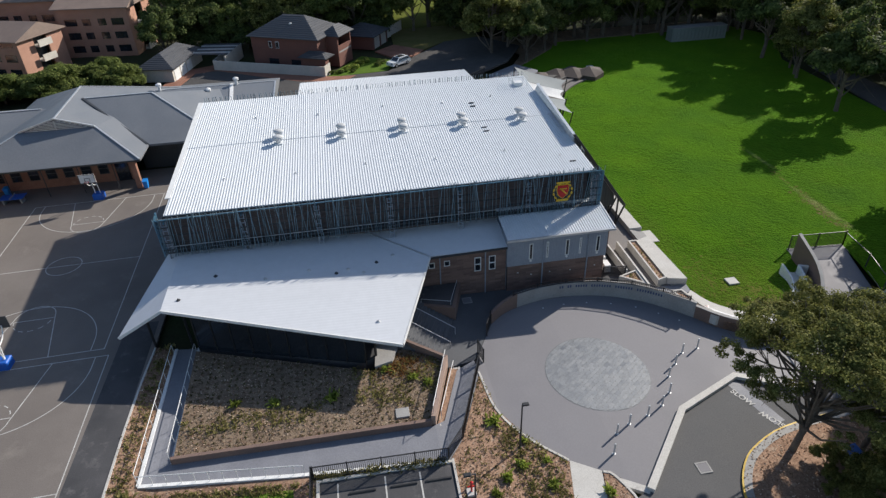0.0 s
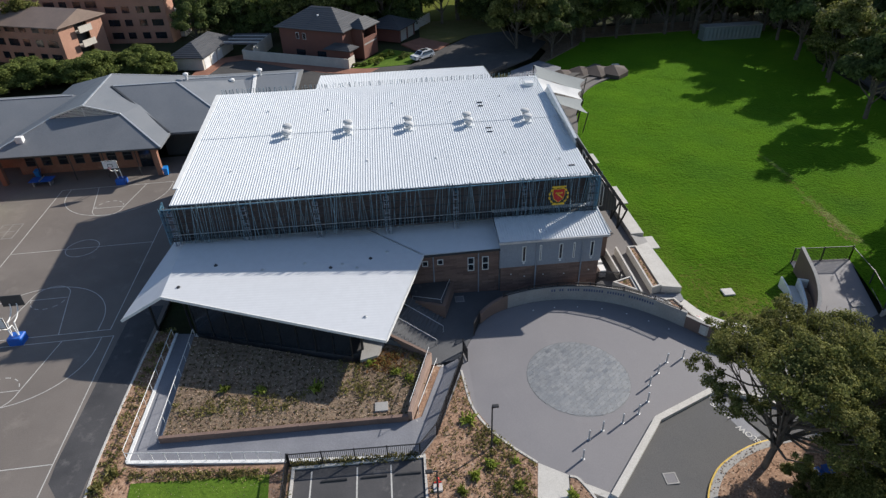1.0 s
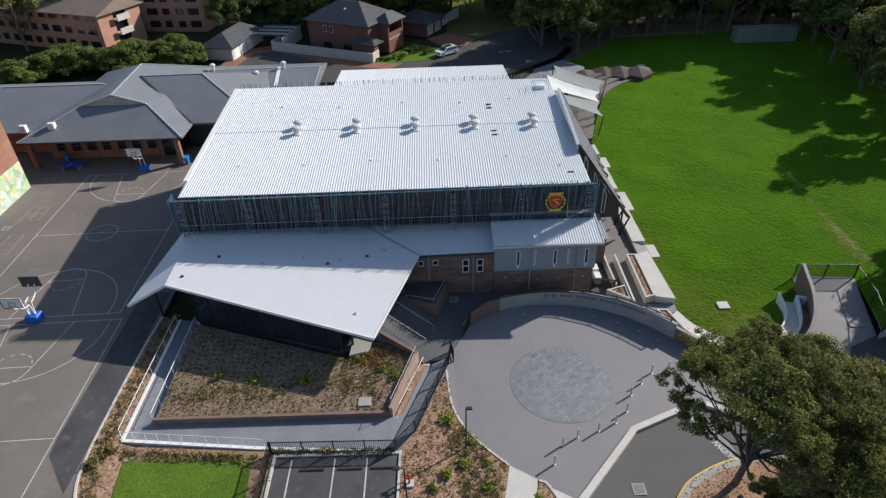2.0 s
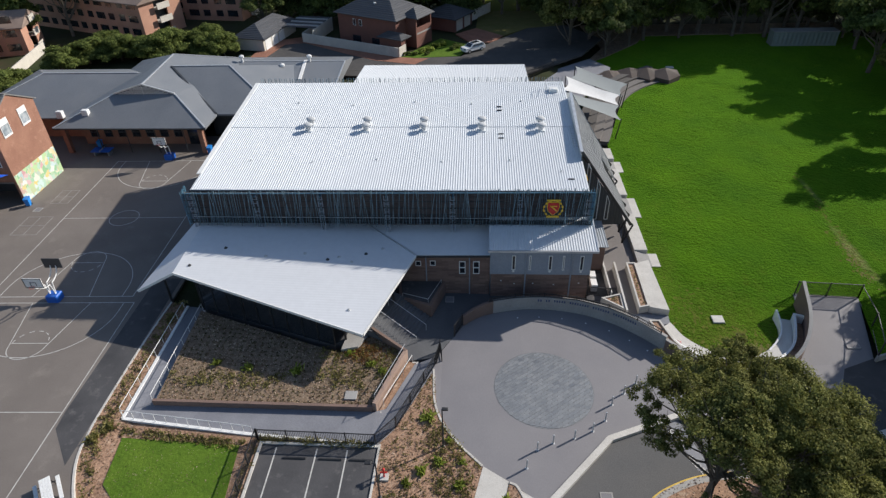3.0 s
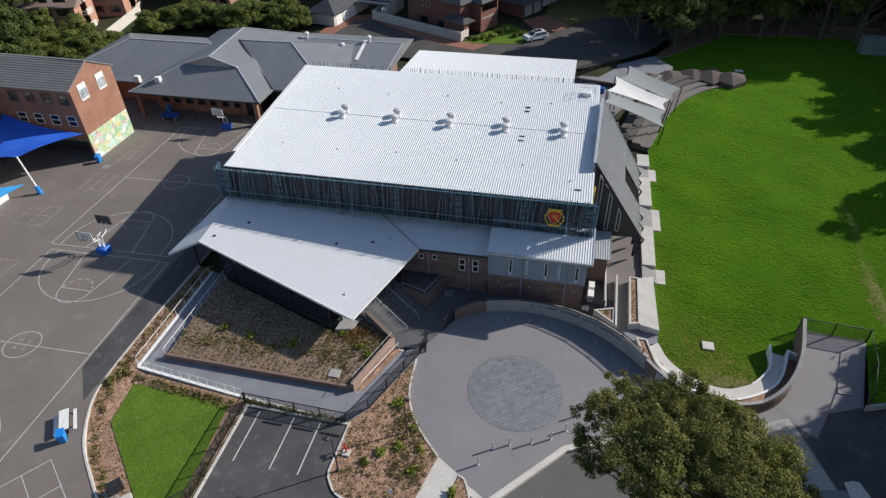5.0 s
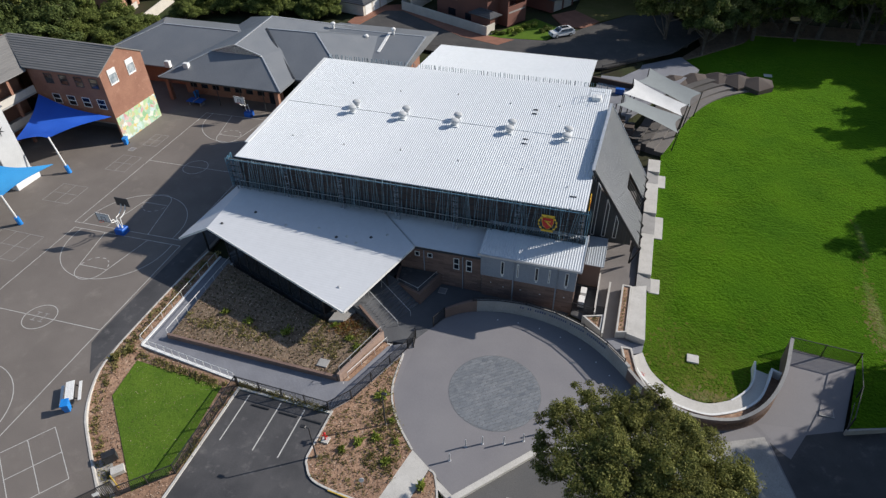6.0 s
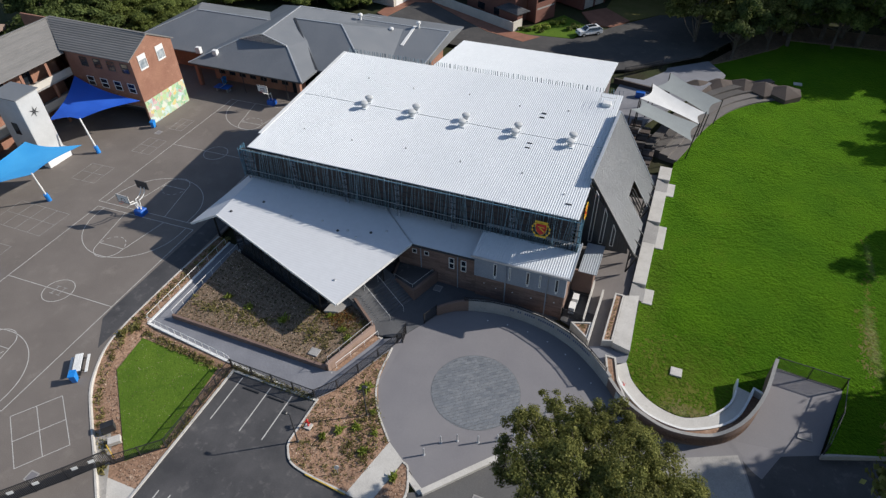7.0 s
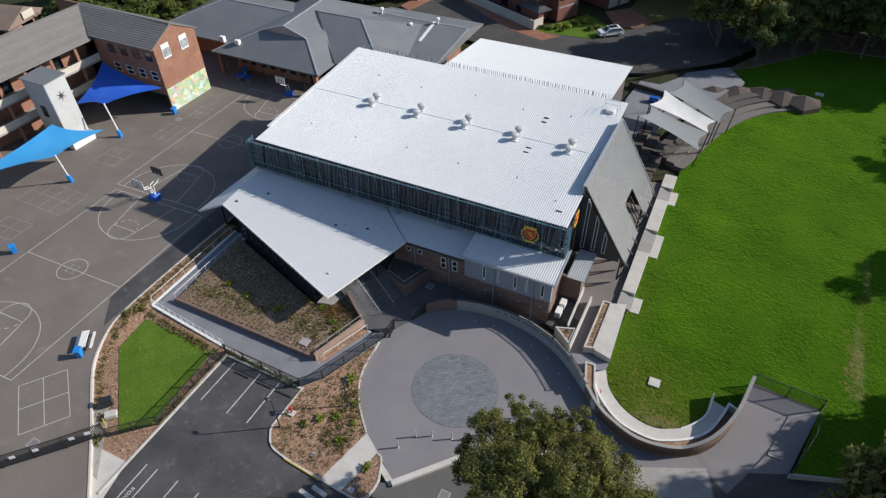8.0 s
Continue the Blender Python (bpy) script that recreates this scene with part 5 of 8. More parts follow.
    part("main_roof", bm, "grey_roof", root)
    bm = BM()
    for k in range(6):
        z = 6.5 + 0.19 * k
        w = 3.9 * (7.7 - z) / 1.3
        beam(bm, (-19.4 - w, 30.62, z), (-19.4 + w, 30.62, z), 0.05, 0.1)
    beam(bm, (-19.4, 30.6, 6.4), (-19.4, 30.6, 7.6), 0.1, 0.06)
    part("gable_louvre", bm, "galv", root, "pale louvred gable vent")
    for a, b in ((l, top), (top, r)):
        bm = BM()
        beam(bm, Vector(a) + Vector((0, -0.1, 0.05)), Vector(b) + Vector((0, -0.1, 0.05)), 0.2, 0.2)
        part("gable_trim", bm, "galv", root)
    bm = BM()
    hip(bm, -47.0, -22.5, 28.8, 49.0, 3.65, 6.6, 8.0, 0.0)
    part("west_roof", bm, "grey_roof", root)
    # east wing, lower, with its ridge well back
    bm = BM()
    ring = [[bm.verts.new((x, y, z)) for y, z in ((31.0, 3.45), (48.4, 5.0), (55.0, 3.5), (55.0, 3.3), (31.0, 3.25))] for x in (-13.0, 6.2)]
    loft(bm, ring)
    part("east_roof", bm, "grey_roof", root)
    # middle wing, hipped at its east end
    bm = BM()
    v = [bm.verts.new(p) for p in ((-8.85, 29.1, 4.03), (0.3, 29.1, 4.03), (-9.6, 39.3, 7.5), (-18.6, 39.1, 7.5), (0.3, 49.4, 4.03), (-18.6, 49.4, 4.03))]
    for f in ((0, 1, 2, 3), (1, 4, 2), (2, 4, 5, 3)):
        bm.faces.new([v[k] for k in f])
    lo = [bm.verts.new((v[k].co.x, v[k].co.y, 3.75)) for k in (0, 1, 4, 5)]
    for a, b in ((0, 1), (1, 2), (2, 3)):
        bm.faces.new((v[(0, 1, 4, 5)[a]], lo[a], lo[b], v[(0, 1, 4, 5)[b]]))
    bm.faces.new(lo[::-1])
    part("upper_roof", bm, "grey_roof", root)
    bm = BM()
    beam(bm, (-0.5, 48.6, 5.08), (0.1, 41.5, 4.44), 0.5, 0.1)
    part("step_flashing", bm, "white", root, "white flashing across the roof")
    ridge_caps(root, [((-23.8, 30.7, 6.45), (-30.2, 24.5, 4.03)), ((-14.9, 30.7, 6.45), (-8.8, 24.5, 4.03)), ((-19.4, 30.9, 7.75), (-19.9, 43.4, 7.95)), ((-39, 38.9, 6.6), (-24, 38.9, 6.6)), ((-19.9, 43.4, 7.95), (-8.8, 52.4, 4.03)), ((-18.4, 39.1, 7.5), (-9.6, 39.3, 7.5)), ((-9.6, 39.3, 7.5), (0.3, 29.1, 4.05)), ((-12, 48.4, 5.0), (6.1, 48.4, 5.0)), ((-47, 28.8, 3.7), (-39, 38.9, 6.6)), ((6.1, 31.2, 3.47), (6.1, 48.4, 5.0))])
    bm = BM()
    beam(bm, (-18.5, 39.0, 7.56), (-8.9, 29.1, 4.1), 0.3, 0.12)
    part("valley_gutter", bm, "dark_metal", root, "dark valley gutter")
    for x0, x1, y0, y1, m in ((-28.5, -10.8, 28.0, 28.3, "orange_brick"), (-44, -28.5, 30.5, 30.8, "orange_brick"), (-10.8, 0, 31.5, 31.8, "dark_wall"), (5.0, 5.3, 31.8, 47, "orange_brick"), (-44, 5, 47, 47.3, "orange_brick"), (-44.3, -44, 30.5, 47, "orange_brick")):
        bm = BM()
        box(bm, x0, x1, y0, y1, -0.2, 3.7)
        part("wall", bm, m, root)
    for x in (-10.0, -29.3):
        bm = BM()
        box(bm, x - 0.3, x + 0.3, 25.0, 25.6, -0.1, 3.8)
        part("pier", bm, "orange_brick", root, "orange brick corner pier")
    for k in range(7):
        window(root, -26.9 + 2.05 * k, 28.0, 1.1, 2.6, 1.2, 1, "dark_metal")
    bm = BM()
    box(bm, -13.2, -11.6, 27.95, 28.02, 0, 2.6)
    part("door", bm, "glass", root, "dark glazed door")
    for x in (-24.6, -20.5, -16.4, -12.4):
        bm = BM()
        tube(bm, (x, 25.2, 0), (x, 25.2, 3.85), 0.06, 6)
        part("post", bm, "dark_metal", root)
    bm = BM()
    beam(bm, (-30.2, 24.45, 3.9), (-8.8, 24.45, 3.9), 0.12, 0.18)
    part("gutter", bm, "dark_metal", root)


grey_school()
for (x, y, z), lab in (((-31.5, 28.8, 4.0), "small"), ((-26.4, 27.0, 4.95), "small")):
    def unit(bm, x=x, y=y, z=z):
        bevbox(bm, x - 0.45, x + 0.45, y - 0.35, y + 0.35, z - 0.3, z + 0.7, 0.05)
    tagged(simple("roof_cooler", "white", unit), "white box cooler on the grey roof", "cooler", "coolers on the grey roof")
for x, y, z in ((-11.0, 48.2, 5.0), (0.3, 48.2, 5.0), (-3.4, 45.0, 4.65)):
    def flue(bm, x=x, y=y, z=z):
        lathe(bm, (x, y, z), [(0.2, -0.4), (0.2, 0.7), (0.42, 0.72), (0.42, 1.0), (0.1, 1.15)], 10)
    tagged(simple("roof_flue", "white", flue), "white round roof flue", "flue", "flues on the grey roof")


def brick_block():
    root = thing("brick_classrooms", None, "three-storey orange brick school block with tiled roof", "building")
    x1, y0, y1, ze, zr = -27.5, 11.4, 19.8, 10.3, 12.4
    ym = (y0 + y1) / 2
    bm = BM()
    e = [bm.verts.new(p) for p in ((x1, y0, 0), (x1, y1, 0), (x1, y1, ze), (x1, ym, zr), (x1, y0, ze))]
    w = [bm.verts.new((v.co.x - 0.3, v.co.y, v.co.z)) for v in e]
    loft(bm, [w, e])
    end = part("end_wall", bm, "orange_brick", root)
    bm = BM()
    box(bm, -40, x1 - 0.3, y0, y0 + 0.3, 2.9, ze)
    part("south_wall", bm, "orange_brick", root)
    bm = BM()
    box(bm, -40, x1 - 0.3, y0 + 3, y0 + 3.3, 0, 2.9)
    part("undercroft_wall", bm, "dark_wall", root)
    bm = BM()
    box(bm, -40, x1 - 0.3, y0, y1 - 0.3, 2.8, 3.0)
    part("floor_slab", bm, "conc_grey", root)
    bm = BM()
    box(bm, -58, x1 - 0.3, y1 - 0.3, y1, 0, ze)
    part("north_wall", bm, "orange_brick", root)
    # tiled roof in courses
    for side, ya, yb in ((0, y0 - 0.45, ym), (1, y1 + 0.45, ym)):
        n = 13
        for k in range(n):
            bm = BM()
            u0, u1 = k / n, (k + 1) / n
            za, zb = ze - 0.2 + (zr - ze + 0.25) * u0, ze - 0.2 + (zr - ze + 0.25) * u1
            p0, p1 = ya + (yb - ya) * u0, ya + (yb - ya) * u1
            xa = -40.2 - 6.2 * u0 if side == 0 else -52.0 + 5.5 * u0
            xb = -40.2 - 6.2 * u1 if side == 0 else -52.0 + 5.5 * u1
            q = [(xa, p0, za + 0.07), (x1 + 0.15, p0, za + 0.07), (x1 + 0.15, p1, zb + 0.02), (xb, p1, zb + 0.02)]
            v = [bm.verts.new(c) for c in q]
            lo = [bm.verts.new((c[0], c[1], c[2] - 0.14)) for c in q]
            loft(bm, [lo, v])
            part("tile_course", bm, "tile_grey", root)
    # wing towards the south
    for side, xa, xb in ((0, -39.6, -46.3), (1, -53.0, -46.3)):
        n = 14
        for k in range(n):
            bm = BM()
            u0, u1 = k / n, (k + 1) / n
            za, zb = ze - 0.6 + (zr - ze + 0.55) * u0, ze - 0.6 + (zr - ze + 0.55) * u1
            p0, p1 = xa + (xb - xa) * u0, xa + (xb - xa) * u1
            ya = y0 - 0.4 + 4.6 * u0 if side == 0 else y1 - 4.4 * u0
            yb = y0 - 0.4 + 4.6 * u1 if side == 0 else y1 - 4.4 * u1
            q = [(p0, -60, za + 0.05), (p0, ya, za + 0.05), (p1, yb, zb + 0.02), (p1, -60, zb + 0.02)]
            v = [bm.verts.new(c) for c in q]
            lo = [bm.verts.new((c[0], c[1], c[2] - 0.14)) for c in q]
            loft(bm, [lo, v])
            part("wing_course", bm, "tile_brown" if side else "tile_grey", root)
    ridge_caps(root, [((-46.3, ym + 0.3, zr + 0.05), (x1 + 0.1, ym, zr + 0.05)), ((-46.3, ym, zr), (-46.3, -60, zr)), ((-40.0, y0 - 0.4, ze - 0.3), (-46.3, ym, zr))], "tile_grey", 0.35)
    bm = BM()
    box(bm, -43.0, -42.7, -60, y0, 0, ze - 0.4)
    part("wing_wall", bm, "orange_brick", root)
    bm = BM()
    box(bm, -53.0, -52.7, -60, y1, 0, ze - 0.4)
    part("wing_back_wall", bm, "orange_brick", root)
    for z in (3.0, 6.3):
        bm = BM()
        box(bm, -42.7, -40.0, -60, y0 - 0.05, z - 0.15, z + 0.1)
        part("gallery_floor", bm, "conc_grey", root)
        bm = BM()
        box(bm, -40.15, -40.0, -60, y0 - 0.05, z + 0.1, z + 1.05)
        part("gallery_parapet", bm, "cream", root, "pale gallery parapet")
    for k in range(9):
        y = 8.0 - 4.2 * k
        bm = BM()
        box(bm, -40.4, -40.16, y - 0.2, y + 0.2, 0, ze - 0.6)
        part("column", bm, "orange_brick", root)
        bm = BM()
        box(bm, -42.7, -42.64, y - 2.6, y - 1.2, 6.5, 8.7)
        part("window", bm, "glass", root)
    # end wall windows, low wall painting
    for y in (13.5, 17.1):
        f = BM()
        for a in ((y - 0.75, y - 0.67, 8.05, 10.2), (y + 0.67, y + 0.75, 8.05, 10.2), (y - 0.67, y + 0.67, 8.05, 8.25), (y - 0.67, y + 0.67, 9.5, 10.2)):
            box(f, x1 - 0.02, x1 + 0.08, a[0], a[1], a[2], a[3])
        wn_ = part("window", f, "white", root)
        g = BM()
        box(g, x1 - 0.02, x1 + 0.02, y - 0.67, y + 0.67, 8.2, 9.55)
        part("pane", g, "blind", wn_, "grey-blue pane with pale blinds")
    for z0 in (8.0, 5.0):
        for k in range(4):
            x = -36.6 + 2.55 * k
            window(root, x, y0, z0, z0 + 1.45, 1.35, 1, "white" if z0 < 6 else "dark_metal", 0.06)
    bm = BM()
    box(bm, x1, x1 + 0.03, y0 + 0.05, y1 - 0.05, 0.05, 3.75)
    part("mural", bm, M["mural"], root, "bright painted wall panel of loose colour patches")


def mural_mat():
    m = bpy.data.materials.new("mural_paint")
    m.use_nodes = True
    n, l = m.node_tree.nodes, m.node_tree.links
    co = n.new("ShaderNodeTexCoord")
    nz = n.new("ShaderNodeTexNoise")
    nz.inputs["Scale"].default_value = 1.3
    l.new(co.outputs["Object"], nz.inputs["Vector"])
    mx = n.new("ShaderNodeMix")
    mx.data_type = "VECTOR"
    mx.inputs[0].default_value = 0.55
    l.new(co.outputs["Object"], mx.inputs[4])
    l.new(nz.outputs["Color"], mx.inputs[5])
    vo = n.new("ShaderNodeTexVoronoi")
    vo.inputs["Scale"].default_value = 3.4
    vo.feature = "SMOOTH_F1"
    vo.inputs["Smoothness"].default_value = 0.12
    l.new(mx.outputs[1], vo.inputs["Vector"])
    sp = n.new("ShaderNodeSeparateColor")
    l.new(vo.outputs["Color"], sp.inputs[0])
    cr = n.new("ShaderNodeValToRGB")
    cols = [(0.0, (0.5, 0.62, 0.6)), (0.2, (0.2, 0.42, 0.2)), (0.36, (0.62, 0.64, 0.56)), (0.48, (0.6, 0.48, 0.16)), (0.58, (0.26, 0.48, 0.58)), (0.7, (0.62, 0.66, 0.6)), (0.84, (0.52, 0.24, 0.28)), (0.92, (0.4, 0.56, 0.3))]
    e = cr.color_ramp.elements
    e[0].position, e[0].color = 0, (*cols[0][1], 1)
    e[1].position, e[1].color = cols[1][0], (*cols[1][1], 1)
    for p, c in cols[2:]:
        e.new(p).color = (*c, 1)
    l.new(sp.outputs[0], cr.inputs[0])
    l.new(cr.outputs[0], n["Principled BSDF"].inputs["Base Color"])
    n["Principled BSDF"].inputs["Roughness"].default_value = 0.7
    return m


M["mural"] = mural_mat()
brick_block()


def tower():
    root = thing("lift_tower", None, "tall white rendered lift tower with a dark star emblem", "tower")
    bm = BM()
    bevbox(bm, -38.1, -33.6, -2.4, 0.95, 0, 9.7, 0.05)
    part("body", bm, "tower_grey", root)
    bm = BM()
    plate(bm, [(-38.3, -2.6, 9.75), (-33.4, -2.6, 9.75), (-33.4, 1.1, 9.95), (-38.3, 1.1, 9.95)], 0.12)
    part("roof", bm, "grey_roof", root)
    bm = BM()
    c = Vector((-33.57, -0.7, 7.3))
    pts = []
    for k in range(12):
        a = radians(30 * k + 90)
        r = 0.75 if k % 2 == 0 else 0.2
        pts.append(c + Vector((0, math.cos(a) * r, math.sin(a) * r)))
    v = [bm.verts.new(p) for p in pts]
    w = [bm.verts.new(p + Vector((0.02, 0, 0))) for p in pts]
    loft(bm, [v, w])
    part("emblem", bm, "dark_metal", root, "dark six-pointed star")
    for z in (4.3, 1.2):
        bm = BM()
        box(bm, -36.6, -35.6, -2.46, -2.38, z, z + 1.7)
        part("window", bm, "glass", root)
    bm = BM()
    bevbox(bm, -33.6, -32.4, -2.9, 0.9, 0, 1.3, 0.05)
    part("base_block", bm, "white", root)


tower()


def sail(name, corners, material, label, sag=0.5, n=10, group=""):
    """A stretched cloth over four corners with hollow edges, and its thickness."""
    A, B, C, D = [Vector(c) for c in corners]
    bm = BM()
    c0 = (A + B + C + D) / 4
    grid = []
    for j in range(n + 1):
        row = []
        for i in range(n + 1):
            u, v = i / n, j / n
            p = (A * (1 - u) + B * u) * (1 - v) + (D * (1 - u) + C * u) * v
            pull = 0.16 * max(4 * u * (1 - u) * abs(2 * v - 1) ** 2, 4 * v * (1 - v) * abs(2 * u - 1) ** 2)
            p = p.lerp(c0, pull)
            p.z -= sag * 4 * u * (1 - u) * v * (1 - v) * 2
            row.append(p)
        grid.append(row)
    top = [[bm.verts.new(p) for p in row] for row in grid]
    bot = [[bm.verts.new(p - Vector((0, 0, 0.02))) for p in row] for row in grid]
    for j in range(n):
        for i in range(n):
            bm.faces.new((top[j][i], top[j][i + 1], top[j + 1][i + 1], top[j + 1][i]))
            bm.faces.new((bot[j][i], bot[j + 1][i], bot[j + 1][i + 1], bot[j][i + 1]))
    root = thing(name, None, label, "shade sail", group)
    part("cloth", bm, material, root, smooth=True)
    return root


def post_to(root, base, top, r=0.1, mat="white", sleeve=None):
    bm = BM()
    tube(bm, base, top, r, 10, r * 0.85)
    part("post", bm, mat, root)
    if sleeve:
        bm = BM()
        b = Vector(base)
        d = (Vector(top) - b).normalized()
        tube(bm, b, b + d * 1.1, r * 2.4, 10)
        part("pad", bm, sleeve, root, "blue padded sleeve")


s1 = sail("blue_sail", [(-39.4, 11.0, 6.2), (-36.2, 2.2, 3.9), (-30.4, 2.7, 5.0), (-27.4, 10.7, 4.4)], "sail_blue", "deep blue shade sail on a white post", 0.3)
post_to(s1, (-29.2, 2.5, 0), (-30.4, 2.75, 5.1), 0.12, "white", "cyan_plastic")
s2 = sail("light_blue_sail", [(-33.2, -3.9, 4.6), (-34.0, -17.5, 3.4), (-26.4, -9.0, 4.3), (-25.8, -1.6, 4.4)], "sail_light", "bright blue shade sail on white posts", 0.3)
post_to(s2, (-26.5, -8.5, 0), (-26.3, -9.0, 4.5), 0.12, "white", "cyan_plastic")
post_to(s2, (-34.4, -17.8, 0), (-34.0, -17.5, 3.6), 0.12, "white")
# pale sails over the tiered seats
SAILS = [("grey_sail", [(39.3, 30.2, 5.6), (40.1, 34.6, 5.0), (48.4, 34.6, 2.75), (47.95, 30.5, 2.3)], "sail_grey", "grey shade sail over the tiered seats"),
         ("white_sail", [(39.9, 34.7, 5.2), (41.0, 39.0, 5.6), (48.95, 37.2, 3.3), (48.4, 34.85, 2.7)], "sail_white", "white shade sail over the tiered seats"),
         ("grey_sail", [(41.6, 39.2, 5.2), (43.0, 43.8, 5.45), (50.9, 41.7, 3.3), (49.4, 38.0, 2.7)], "sail_grey", "grey shade sail over the tiered seats")]
for nm, c, m, lab in SAILS:
    s = sail(nm, c, m, lab, 0.25, 10, "pale shade sails")
    for k in (2, 3):
        post_to(s, (c[k][0] - 0.25, c[k][1] + 0.7, -0.9), (c[k][0] + 0.05, c[k][1], c[k][2] + 0.2), 0.08, "black")
    for k in (0, 1):
        post_to(s, (c[k][0] - 0.1, c[k][1], 0), c[k], 0.08, "black")


def tiers():
    root = thing("tiered_seats", None, "curved brown and grey concrete tiered seats above the field", "tiered seating")
    line = smooth_line([(45.9, 27.6), (47.8, 33.7), (49.0, 38.4), (50.8, 43.4), (53.2, 48.0), (56.0, 51.2), (59.4, 53.8), (61.4, 55.4)], 5)
    for k in range(4):
        bm = BM()
        ribbon(bm, line[2:], 0.1 + 1.25 * k, 1.35 + 1.25 * k, -1.5, -0.85 + 0.3 * k)
        part("tier", bm, "tier_pale" if k < 2 else "tier_grey", root)
    # a row of faceted dark blocks with pointed tops along the back
    peaks = [(47.3, 53.3), (50.6, 55.0), (54.4, 56.3), (57.4, 56.2), (60.5, 56.0)]
    for k, (x, y) in enumerate(peaks):
        bm = BM()
        c = Vector((x, y))
        out = Vector((0.45, -0.9)).normalized() if k < 2 else Vector((0.15, -0.99)).normalized()
        side = Vector((-out.y, out.x))
        w = 2.25
        lo, hi = [], []
        for s, d, z in ((-w, -0.2, 0.2), (-w, 1.4, -0.25), (-0.3, 2.9, -0.45), (w, 1.4, -0.25), (w, -0.2, 0.2)):
            p = c + side * s + out * d
            lo.append(bm.verts.new((p.x, p.y, -1.5)))
            hi.append(bm.verts.new((p.x, p.y, z)))
        p = c - out * 1.2
        lo.append(bm.verts.new((p.x, p.y, -1.5)))
        hi.append(bm.verts.new((p.x, p.y, 0.25)))
        top = bm.verts.new((c.x, c.y, 0.75))
        n = len(lo)
        for q in range(n):
            bm.faces.new((lo[q], lo[(q + 1) % n], hi[(q + 1) % n], hi[q]))
            bm.faces.new((hi[q], hi[(q + 1) % n], top))
        bm.faces.new(lo[::-1])
        part("seat_block", bm, "brown_seat", root, "dark brown faceted seat block")
    # stepped seats that climb from the terrace towards the hall
    for r in range(7):
        for k in range(3):
            x0, y0 = 43.0 - 1.45 * k + 0.12 * r, 20.6 + 2.15 * r + 0.9 * k
            zt = -0.3 + 0.45 * k
            bm = BM()
            bevbox(bm, x0 - 1.5, x0, y0, y0 + 1.7, -0.9, zt, 0.03)
            blk = part("seat_step", bm, "brown_seat", root, "dark brown stepped seat")
            bm = BM()
            box(bm, x0 - 1.52, x0 + 0.02, y0 + 1.2, y0 + 1.72, zt, zt + 0.05)
            part("slab", bm, "tier_grey", blk)


tiers()
sheet("upper_walk", [(35.3, 45), (36.0, 52), (41.5, 56.8), (48.4, 62.5), (51.4, 57.8), (46, 47), (41.5, 38), (38.5, 24), (35.3, 24)], "path", 0.0, "grey concrete walk behind the tiered seats", "footpath", 0.5, z=0.25)
fence("rear_gate", [(35.8, 51.5), (38.5, 54.0), (41.2, 56.5)], 1.6, "black steel gate behind the hall", z=lambda x, y: 0.25, step=0.2, post=3.5, bar=0.05)

tagged(simple("rear_court_wall", "brown_seat", lambda bm: obox(bm, (34.6, 48.9), (43.5, 46.9), 0.15, -0.5, 1.0)), "dark brown block wall behind the tiered seats", "wall", kind="structure")

# ---- neighbours behind the school ----
def local(cx, cy, ang, z=0):
    return pose(cx, cy, z, 0, 0, ang)


def put(bm, m):
    bmesh.ops.transform(bm, matrix=m, verts=bm.verts[:])


def pieces(root, m, rows):
    """rows: part name, material, then boxes in the building's own axes."""
    for nm, mat, *bx in rows:
        bm = BM()
        for b in bx:
            box(bm, *b)
        put(bm, m)
        part(nm, bm, mat, root)


def hip_tiles(root, m, x0, x1, y0, y1, ze, zr, mat, n=9, nm="tile_course"):
    """A hipped roof laid in overlapping tile courses."""
    w = min(x1 - x0, y1 - y0) / 2
    for k in range(n):
        a, b = w * k / n, w * (k + 1) / n
        za, zb = ze + (zr - ze) * k / n, ze + (zr - ze) * (k + 1) / n
        bm = BM()
        o = [(x0 + a, y0 + a), (x1 - a, y0 + a), (x1 - a, y1 - a), (x0 + a, y1 - a)]
        i = [(x0 + b, y0 + b), (x1 - b, y0 + b), (x1 - b, y1 - b), (x0 + b, y1 - b)]
        r = [[bm.verts.new((*p, z)) for p in q] for q, z in ((o, za - 0.08), (o, za + 0.08), (i, zb + 0.02))]
        for p, q in zip(r, r[1:]):
            for j in range(4):
                bm.faces.new((p[j], p[(j + 1) % 4], q[(j + 1) % 4], q[j]))
        if k == 0:
            bm.faces.new(r[0][::-1])
        put(bm, m)
        part(nm, bm, mat, root)


SZ = 1.0


def red_house():
    root = thing("brick_house", None, "two-storey red brick house with dark tiled hip roof", "house")
    m = local(12.6, 65.6, -29, SZ)
    pieces(root, m, [("wall", "red_brick", (-13.8, 0, 0, 0.3, 0, 5.7)), ("wall", "red_brick", (-0.3, 0, 0.3, 9.5, 0, 5.7)), ("wall", "red_brick", (-13.8, -13.5, 0.3, 9.5, 0, 5.7)), ("wall", "red_brick", (-13.5, -0.3, 9.2, 9.5, 0, 5.7)),
                     ("porch", "red_brick", (-3.0, 2.0, -1.3, 0.0, 0, 2.7)), ("bay", "red_brick", (0, 2.4, 3.2, 3.5, 0, 5.6), (0, 2.4, 8.2, 8.5, 0, 5.6), (2.1, 2.4, 3.5, 8.2, 0, 2.4), (2.1, 2.4, 3.5, 8.2, 2.7, 3.6)),
                     ("balcony_floor", "conc_grey", (0, 2.4, 3.5, 8.2, 2.4, 2.7))])
